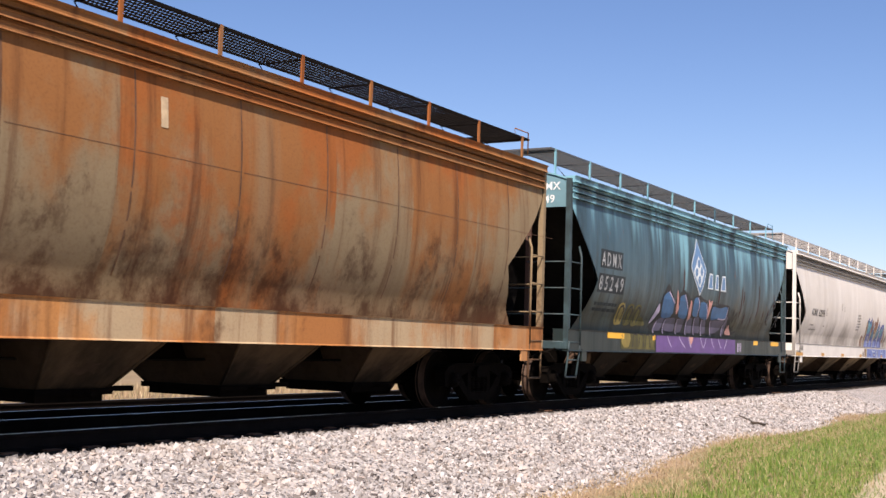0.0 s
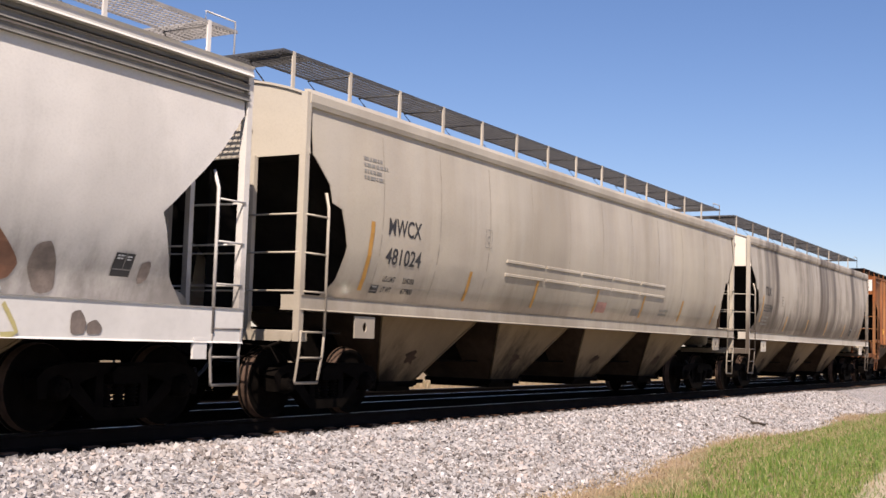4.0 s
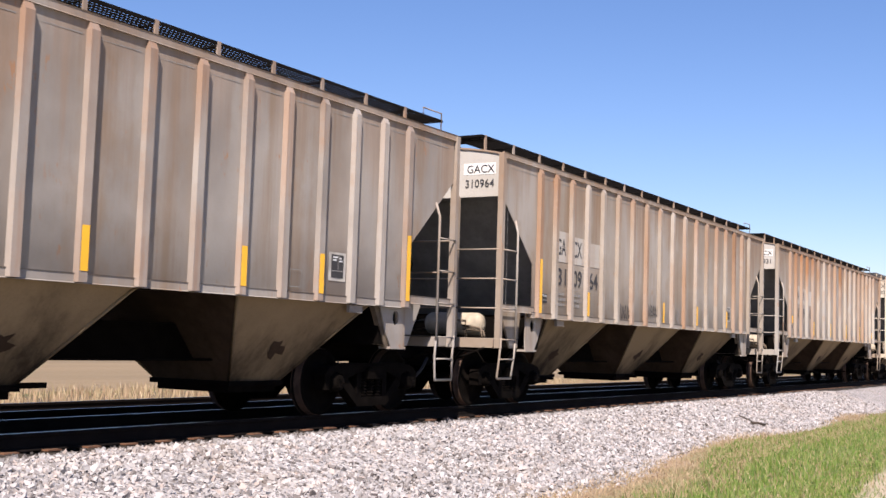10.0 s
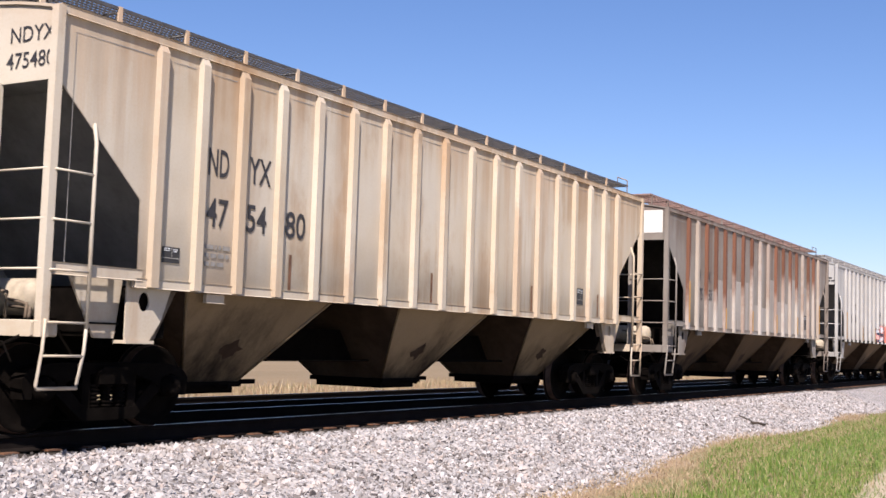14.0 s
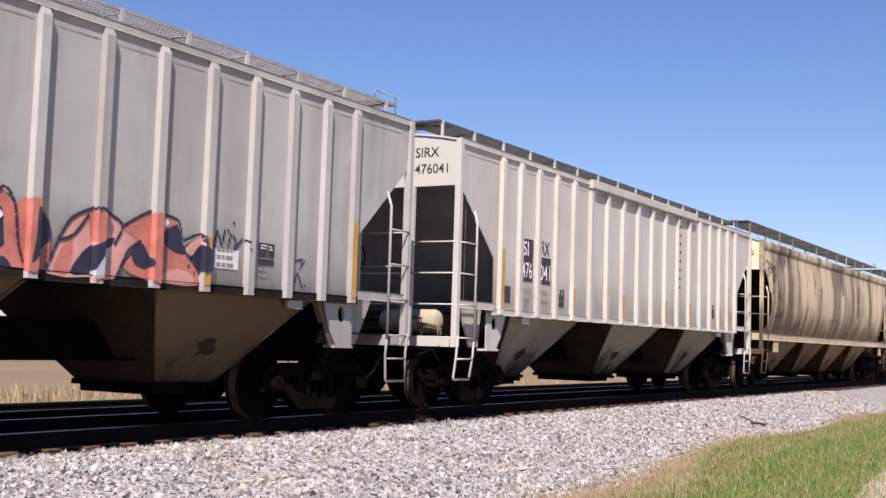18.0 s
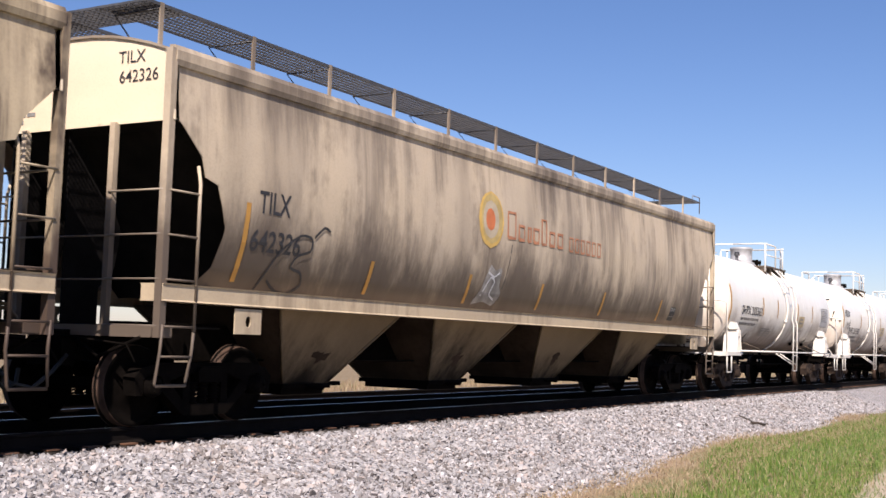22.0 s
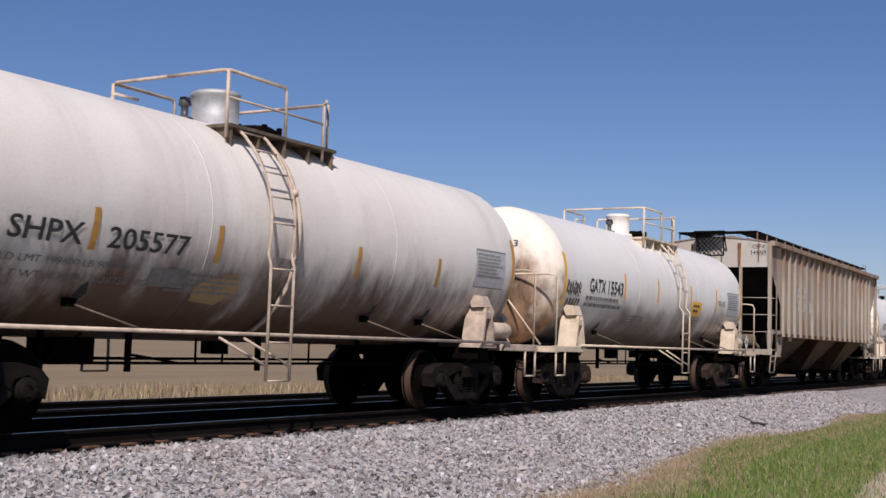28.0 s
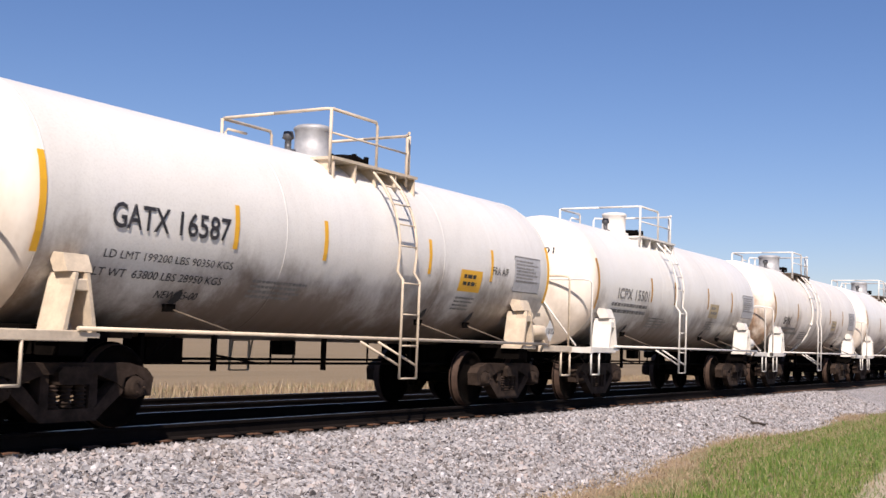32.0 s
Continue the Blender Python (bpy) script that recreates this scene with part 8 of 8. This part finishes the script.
def grey_rusty_ribbed_car():
    mat, rib = painted_ribs("tan_grey_ribbed_paint", base=(0.315, 0.265, 0.212), faded=(0.34, 0.295, 0.245), grime=(0.12, 0.075, 0.048), streaks=0.35, rust=0.3, rust_col=(0.3, 0.13, 0.05), shift=131.0, rough=0.65, wide=0.8, bands=0.45, runs=0.6, run_col=(0.22, 0.10, 0.045), run_z=3.2, specks=0.8)
    end = painted("pale_rust_run_end_paint", (0.46, 0.43, 0.39), (0.40, 0.37, 0.32), (0.28, 0.15, 0.07), 0.5, 0.1, (0.36, 0.16, 0.06), 0.0, 135.0, 0.6)
    car, L = ribbed_hopper("tan-grey ribbed covered hopper car with rust spots and a roof overhang", 377.8, 395.1, mat, None, BROWN_BAY, IRON, rib_mat=rib, end_mat=end, rail_mat=RUST_LINE)
    for ob in [c for c in car.children if c.name.startswith("air_reservoir")]:
        ob.data.materials[0] = DUSTY
    o = -L / 2
    for y0, y1 in ((-1.70, -1.55), (1.55, 1.70)):
        part("roof_overhang", Geo().bevel_box(o - 0.06, -o, y0, y1, 4.06, 4.20, 0.015), mat, car)
    spots = rib_spots(L, 18)
    worn = plain("worn_pale_patch_paint", (0.50, 0.47, 0.42), 0.7, 0.0, 0.35, 3.0)
    for k, t in enumerate(("CE", "FX")):
        patch(car, "stencil_panel", o + spots[2 + k] + 0.1, o + spots[3 + k] - 0.1, 2.74, 3.08, worn, PANEL, 0.003, 2)
        letter_side(car, t, o + spots[2 + k] + 0.12, 2.84, 0.24, INK, PANEL, 1.1, 0.006, bold=2)
    for k, t in enumerate(("34", "99", "29")):
        patch(car, "stencil_panel", o + spots[2 + k] + 0.1, o + spots[3 + k] - 0.1, 2.33, 2.66, worn, PANEL, 0.003, 2)
        letter_side(car, t, o + spots[2 + k] + 0.12, 2.40, 0.22, INK, PANEL, 1.2, 0.006, bold=2)
    g = Geo().box(-L / 2 - 0.006, -L / 2 - 0.001, -1.50, -0.92, 3.77, 4.14)
    part("white_number_panel", g, worn, car)
    letter_end(car, "CEFX", -L / 2 - 0.006, -1.04, 3.99, 0.11, INK)
    letter_end(car, "349929", -L / 2 - 0.006, -0.98, 3.82, 0.11, INK)
    rib_strips(car, L, ((1.6, 1.60, 2.45), (4.4, 1.62, 2.1), (8.9, 1.62, 2.1), (12.55, 1.66, 2.27), (15.72, 1.6, 2.46)), AMBER, 0.07)
    stencil(car, L, 12.68, 13.12, 1.82, 2.16, SHADE_PATCH, PANEL)
    # brake step on the front end: a see-through diagonal lattice before the sheet, a tread on top
    b = Geo()
    for k in range(7):
        ya, yb = -0.32 + 0.13 * k, -0.32 + 0.13 * k + 0.52
        for y0, y1, z0, z1 in ((ya, yb, 3.80, 4.32), (ya, yb, 4.32, 3.80)):
            f0, f1 = max(0.0, (-0.30 - y0) / (y1 - y0)), min(1.0, (0.50 - y0) / (y1 - y0))
            if f1 - f0 > 0.1:
                b.tube([(-L / 2 - 0.34, y0 + (y1 - y0) * f, z0 + (z1 - z0) * f) for f in (f0, f1)], 0.012, 4)
    b.tube([(-L / 2 - 0.34, -0.30, 3.78), (-L / 2 - 0.34, 0.50, 3.78), (-L / 2 - 0.34, 0.50, 4.36), (-L / 2 - 0.34, -0.30, 4.36), (-L / 2 - 0.34, -0.30, 3.78)], 0.024, 5)
    b.box(-L / 2 - 0.50, -L / 2 - 0.02, -0.34, 0.54, 4.44, 4.48)
    for y in (-0.30, 0.50):
        b.tube([(-L / 2 - 0.36, y, 4.46), (-L / 2 - 0.03, y, 3.95)], 0.02, 5)
    part("brake_step", b, IRON, car)
    rust_run = plain("orange_rust_run", (0.26, 0.105, 0.035), 0.85, 0, 0.5, 6.0)
    for y, w, z0 in ((-0.62, 0.11, 3.50), (0.75, 0.06, 3.7), (-1.2, 0.05, 3.62)):
        g = Geo().add([(-L / 2 - 0.0315, y, 4.15), (-L / 2 - 0.0315, y - w, 4.15), (-L / 2 - 0.0315, y - w * 0.8, z0), (-L / 2 - 0.0315, y - w * 0.2, z0 - 0.03)], [(0, 1, 2, 3)])
        part("rust_run", g, rust_run, car)


HEAD_Z = 2.86


def head_text(car, text, y, z, width, height, on_head):
    """A line on the domed front head, read from ahead of the car."""
    v, f = glyphs(text, height, 0.014)
    wide = max(p[0] for p in v)
    g = Geo()
    g.add([(on_head(y - a * width / wide, z + b), y - a * width / wide, z + b) for a, b, _ in v], f)
    part("lettering", g, INK, car)


def head_bars(car, y, z, width, height, on_head, seed):
    """A fine line on the head that cannot be read."""
    rnd = random.Random(seed)
    g = Geo()
    a = 0.0
    while a < width:
        w = height * rnd.uniform(0.6, 1.8)
        g.add([(on_head(y - p, q), y - p, q) for p, q in ((a, z), (a + w, z), (a + w, z + height), (a, z + height))], [(0, 1, 2, 3)])
        a += w + height * rnd.choice((0.4, 0.4, 1.6))
    tagged(part("stencilled_note", g, FAINT, car), kind="stuff")


def head_paint(name, amount, shift):
    """Tank head paint with brown brake soot smeared over it."""
    n = Nodes(name, 0.6)
    n.b.inputs["Specular IOR Level"].default_value = 0.25
    blot = n.noise((1, 0.75, 0.55), 1.0, 5, 0.6, shift)
    fine = n.noise((2, 3.0, 0.9), 1.0, 6, 0.65, shift + 4)
    low = n.math("MULTIPLY", n.math("SUBTRACT", 2.3, n.axis(2)), 0.14)
    low = n.math("SUBTRACT", low, n.math("MULTIPLY", n.math("ADD", n.axis(1), 0.55), 0.09))
    f = n.math("MULTIPLY", n.ramp(n.math("ADD", blot, low), 0.44, 0.66), amount)
    col = n.mix(n.ramp(fine, 0.3, 0.7, 0.0, 0.35), (0.72, 0.66, 0.58), (0.60, 0.48, 0.37))
    col = n.mix(f, col, n.mix(n.ramp(fine, 0.35, 0.65), (0.34, 0.21, 0.13), (0.10, 0.065, 0.045)))
    return n.finish(col, fine, 0.1, 0.01)


# Truck steel darkened for the shade cast by the tank car ahead.
SHADED_TRUCK = plain("oil_darkened_truck_steel", (0.016, 0.012, 0.010), 0.85, 0, 0.6, gloss=0.1)
GREY_PANEL = plain("grey_printed_data_panel", (0.44, 0.44, 0.455), 0.6, 0.0, 0.2, 9.0, 0.0)
OLD_AMBER = plain("sun_faded_amber_plate", (0.50, 0.40, 0.24), 0.6, 0, 0.3, 5.0)


def tanks():
    # low and grime here also put the belly's shade into the white
    white = painted("white_tank_paint", base=(0.72, 0.70, 0.67), faded=(0.69, 0.67, 0.63), grime=(0.15, 0.105, 0.075), streaks=0.06, low=0.95, shift=141.0, rough=0.35, wide=2.8, bands=0.05, top=2.15)
    cream = painted("warm_white_tank_paint", base=(0.73, 0.70, 0.65), faded=(0.70, 0.66, 0.61), grime=(0.16, 0.105, 0.07), streaks=0.09, rust=0.0, low=1.0, shift=147.0, rough=0.38, wide=1.8, bands=0.06, top=2.05)
    belly = painted("brown_bellied_tank_paint", base=(0.70, 0.67, 0.62), faded=(0.66, 0.62, 0.57), grime=(0.12, 0.075, 0.05), streaks=0.12, rust=0.02, low=1.0, shift=152.0, rough=0.42, wide=1.4, bands=0.08, top=2.22)
    trim = plain("white_trim_paint", (0.72, 0.68, 0.62), 0.5, 0, 0.15, 5.0)
    cream_trim = plain("cream_trim_paint", (0.64, 0.53, 0.40), 0.55, 0, 0.25, 5.0)
    grimy = plain("grimy_trim_paint", (0.54, 0.43, 0.34), 0.65, 0, 0.4, 5.0)
    steel = plain("brown_dusted_truck_steel", (0.05, 0.034, 0.026), 0.85, 0, 0.6, gloss=0.12)
    heads = [head_paint("lightly_stained_head_paint", 0.4, 2.0), head_paint("soot_stained_head_paint", 1.0, 9.0)]
    specs = [
        ("white tank car with faded amber strips and black marks", 308.5, white, trim, 0.35, None, (("SHPX 205563", -5.22, -3.06, 2.06, 2.29),), AMBER, (-2.93, -1.18, 1.46, 3.56), (-6.35,), 1.66),
        ("white tank car with black spray scrawls on its head", 323.75, white, trim, -0.8, None, (("SHPX 205588", -5.2, -3.1, 1.84, 2.06),), AMBER, (-2.93, -1.18, 1.46, 3.56), (-6.35,), 1.66),
        ("white tank car with soot on its front head", 338.95, cream, trim, 0.28, None, (("SHPX 205582", -5.23, -2.96, 1.84, 2.06),), AMBER, (-4.17, -1.52, 1.60, 3.95), (-6.45, 6.2), 1.70),
        ("white tank car with rust-stained brown belly", 354.1, belly, grimy, -0.85, None, (("SHPX", -5.18, -4.15, 1.915, 2.13), ("205577", -3.78, -2.44, 1.915, 2.13)), AMBER, (-4.0, -1.90, 1.24, 3.6), (-6.45, 6.3), 1.66),
        ("white tank car with bright yellow strips and a white valve housing", 369.25, white, cream_trim, 0.58, trim, (("GATX", -5.06, -4.18, 2.12, 2.38), ("15543", -4.02, -3.16, 2.12, 2.38)), YELLOW, (-3.02, -0.82, 1.66, 3.85), (-6.32, 6.23), 1.79),
        ("white tank car with bright yellow strips and a steel valve housing", 403.65, white, cream_trim, 0.81, None, (("GATX", -5.34, -4.40, 2.14, 2.40), ("16587", -4.22, -3.28, 2.14, 2.40)), YELLOW, (-3.16, -1.18, 1.77, 3.96), (-6.36, 6.34), 2.84),
        ("white tank car with pale grey marks", 418.7, white, trim, -1.2, trim, (("ICPX", -4.93, -4.05, 2.06, 2.28), ("15501", -3.85, -2.95, 2.06, 2.28)), AMBER, (-2.8, -1.1, 1.6, 3.8), (-6.1,), 1.8),
        ("white tank car with amber strips", 433.5, cream, trim, -1.0, None, (("SHPX", -5.2, -4.3, 1.92, 2.14),), AMBER, (-3.42, -1.30, 1.55, 3.75), (-6.35,), 1.9),
        ("white tank car with white hand rails", 448.7, white, trim, 0.2, None, (), AMBER, (-3.42, -1.30, 1.55, 3.75), (-6.35,), 1.9),
        ("white tank car with clean white head", 463.8, white, trim, 0.2, None, (), AMBER, (-3.42, -1.30, 1.55, 3.75), (-6.35,), 1.9),
    ]
    for i, (label, xc, mat, hard, ladder, dome, rows, strip, short, long, plate) in enumerate(specs):
        half = 6.3 if i != 6 else 6.05
        zc, r = (2.34, 1.345) if i in (4, 5, 6) else (2.36, 1.40)
        car, half, ladder, TANK_PROF = tank_car(label, xc, mat, hard, half, ladder, dome, SHADED_TRUCK if i == 3 else steel, zc, r, 1.0 if i == 3 else 0.1, heads[0 if i in (0, 1, 5, 6, 8, 9) else 1], 0.5 if i == 3 else (0 if i in (4, 5, 6) else -0.55), 0.27 if i in (4, 5, 6) else 0.33)
        yel = strip is YELLOW
        for text, x0, x1, z0, z1 in rows:
            fitted(car, text, x0, x1, z0, z1, FAINT if i in (1, 6) else INK, TANK_PROF, 0.012, 0.02)
        if i == 5:
            for text, x0, x1, z in (("LD LMT 199200 LBS 90350 KGS", -5.35, -3.1, 1.82), ("LT WT  63800 LBS 28950 KGS", -5.42, -3.2, 1.63), ("NEW 05-00", -4.25, -3.5, 1.44)):
                fitted(car, text, x0, x1, z, z + 0.085, INK, TANK_PROF, 0.012, 0.0)
        elif i == 3:
            fitted(car, "LD LMT 199600 LB 90538 KG", -5.18, -3.15, 1.70, 1.77, FAINT, TANK_PROF, 0.012, 0.0)
            fitted(car, "LT WT  63400 LB 28758 KG", -5.08, -2.95, 1.55, 1.62, FAINT, TANK_PROF, 0.012, 0.0)
            patch(car, "stencil_panel", -2.95, -2.3, 1.56, 1.76, FAINT, TANK_PROF, 0.010, 4)
        elif rows:
            text_bars(car, -5.2, rows[0][3] - 0.16, 2.3, 2, 0.07, FAINT, TANK_PROF, 0.012, seed=40 + i)
        z0, z1 = (1.87, 2.30) if i in (2, 3) else (2.06, 2.58)
        for x in short:
            patch(car, "reflector_strip", x - 0.045, x + 0.045, z0, z1, strip, TANK_PROF, 0.012, 6)
        for x in long:
            patch(car, "reflector_strip", x - 0.05, x + 0.05, 1.80, 2.80, strip, TANK_PROF, 0.012, 10)
        if i != 3:
            patch(car, "caution_plate", plate, plate + 0.78, 1.86, 2.20, strip if yel else OLD_AMBER, TANK_PROF, 0.012, 4)
            text_bars(car, plate + 0.12, 2.07, 0.55, 2, 0.06, SHADE_PATCH if yel else FAINT, TANK_PROF, 0.016, seed=60 + i)
            text_bars(car, plate + 0.05, 1.74, 0.8, 4, 0.03, FAINT, TANK_PROF, 0.012, seed=70 + i)
        patch(car, "data_panel", 4.88, 5.98, 1.95, 2.55, GREY_PANEL, TANK_PROF, 0.010, 6)
        text_bars(car, 4.94, 2.46, 0.98, 7, 0.03, FAINT, TANK_PROF, 0.014, seed=80 + i)
        stroke(car, "data_panel_border", [(4.88, 1.95), (5.98, 1.95), (5.98, 2.55), (4.88, 2.55), (4.88, 1.95)], 0.02, FAINT, TANK_PROF, 0.0145)
        text_bars(car, -2.6, 1.70, 1.3, 4, 0.032, FAINT, TANK_PROF, 0.012, seed=90 + i)
        on_head = lambda y, z: -half - 0.78 * math.sqrt(max(0.0, 1 - (y * y + (z - zc) ** 2) / (r * r))) - 0.008
        if len(rows) == 2 or i in (0, 2):
            head_text(car, "  ".join(q[0] for q in rows), 0.74, HEAD_Z, 1.34, 0.125, on_head)
            for k, w in enumerate((0.82, 0.60, 0.74)):
                head_bars(car, 0.36, HEAD_Z - 0.22 - 0.16 * k, w, 0.075, on_head, 10 * i + k)
            head_bars(car, 0.20, 1.62, 0.5, 0.06, on_head, 10 * i + 5)
        if yel or i in (2, 3):
            d = Geo().add([(-half - 0.92, y, z) for y, z in ((-0.35, 1.28), (-0.57, 1.50), (-0.35, 1.72), (-0.13, 1.50))], [(0, 1, 2, 3)])
            part("hazard_placard", d, WHITE_PATCH, car)
            letter_end(car, "1805", -half - 0.925, -0.20, 1.45, 0.10, INK)
        if yel:
            letter_side(car, "FRA AIP", 3.98, 2.18, 0.13, INK, TANK_PROF, 1.0, 0.014)
        if yel or i == 2:
            px = half - 0.32 if yel else 3.80
            pc = Geo().add([(px + dx, -1.56, 1.30 + dz) for dx, dz in ((0, -0.20), (0.22, 0), (0, 0.20), (-0.22, 0))], [(0, 1, 2, 3)])
            part("hazard_placard", pc, WHITE_PATCH, car)
            fitted(car, "1805", px - 0.17, px + 0.17, 1.25, 1.35, INK, [(1, 1.56), (2, 1.56)], 0.006, 0.0)
            part("placard_holder", Geo().tube([(px, -1.55, 1.04), (px, -1.55, 1.30)], 0.014, 5), hard, car)
        if i == 4:
            scribble(car, -6.25, 2.02, 0.75, 0.24, 6, INK, TANK_PROF, 5, 0.03)
            scribble(car, -6.15, 1.74, 0.7, 0.22, 5, INK, TANK_PROF, 6, 0.03)
        # dark blobs on the shell beside the stay feet
        for x in (-half * 0.61, half * 0.34, half * 0.60):
            blob(car, "grime_spot", [(x - 0.10, 1.40), (x + 0.02, 1.36), (x + 0.08, 1.44), (x + 0.02, 1.56), (x - 0.06, 1.52)], SHADE_PATCH, TANK_PROF, 0.006)
        if i == 1:
            scribble(car, -6.1, 2.42, 0.95, 0.26, 5, INK, TANK_PROF, 7, 0.03)
            scribble(car, -5.75, 1.98, 0.6, 0.26, 3, INK, TANK_PROF, 8, 0.035)
            stroke(car, "graffiti", [(-5.2, 2.35), (-5.0, 1.9), (-5.1, 1.6)], 0.025, INK, TANK_PROF)
            # tags on the rounded head, seen from ahead
            for pts in ([(0.05, 2.68), (0.05, 3.0), (-0.3, 2.92), (-0.02, 2.82), (-0.36, 2.66)], [(0.02, 2.98), (-0.36, 3.02)],
                        [(0.15, 2.25), (-0.02, 2.58), (-0.15, 2.25)], [(0.12, 2.36), (-0.14, 2.36)],
                        [(-0.2, 2.58), (-0.28, 2.26), (-0.38, 2.48), (-0.48, 2.26), (-0.6, 2.60)], [(-0.66, 2.28), (-0.72, 2.26)], [(-0.8, 2.26), (-0.86, 2.26)]):
                gg = Geo()
                at = lambda y, z: (-half - 0.79 * math.sqrt(max(0.0, 1 - (y * y + (z - zc) ** 2) / (r * r))) - 0.02, y, z)
                gg.tube([at(y * 0.72 - 0.70, z) for y, z in pts], 0.026, 6)
                part("graffiti", gg, INK, car)
        if i == 3:
            # faded orange caution patch, drawn in uneven outline without its text
            blob(car, "rust_stain", [(-2.05, 1.42), (-1.55, 1.40), (-1.25, 1.56), (-1.35, 1.78), (-1.75, 1.74), (-2.1, 1.60)], plain("ochre_stain", (0.42, 0.28, 0.13), 0.6, 0, 0.3, 3.0), TANK_PROF, 0.011)


rust_orange_car()
teal_car()
white_curved_car()
beige_curved_car()
grey_curved_car()
rust_ribbed_car()
grey_ribbed_cars()
cream_ribbed_car()
brown_ribbed_car()
light_grey_ribbed_car()
white_ribbed_car()
cream_curved_cars()
tanks()
grey_rusty_ribbed_car()


# Car lengths above are fitted to the camera's view on a stretched scale; here each body is shortened to agree with the
# trucks. Trucks are true as built.
LENGTHWISE, SHIFT = 0.8923, -1.236


def shorten(car, done):
    car["x0"] = LENGTHWISE * car["x0"] + SHIFT
    for ob in car.children_recursive:
        if ob.parent is not car and ob.parent.name.startswith("truck"):
            continue
        ob.location.x *= LENGTHWISE
        if ob.name.startswith("truck") or ob.data.name in done:
            continue
        done.add(ob.data.name)
        co = np.empty(3 * len(ob.data.vertices), dtype=np.float32)
        ob.data.vertices.foreach_get("co", co)
        co[0::3] *= LENGTHWISE
        ob.data.vertices.foreach_set("co", co)
        ob.data.update()


reached = set()
for thing_at_top in [o for o in scene.objects if o.parent is None and "x0" in o]:
    shorten(thing_at_top, reached)


# ---- what moves ----
def motions():
    cars = [o for o in scene.objects if o.parent is None and "x0" in o]
    times = [2.0 * k for k in range(17)]
    for car in cars:
        walk(car, [(t, pose(car["x0"] - run(t), 0, 0)) for t in times])
        del car["x0"]
    # all wheels turn alike, so they share the turning of the first
    first = WHEELSETS[0]
    n = int(32 * FPS)
    walk(first, [(k / FPS, pose(0, 0, 0, 0, -math.degrees(run(k / FPS) / WHEEL_R), 0)) for k in range(n + 1)])
    for w in WHEELSETS[1:]:
        w.rotation_mode = "QUATERNION"
        w.animation_data_create().action = first.animation_data.action
        w.animation_data.action_slot = first.animation_data.action_slot


motions()
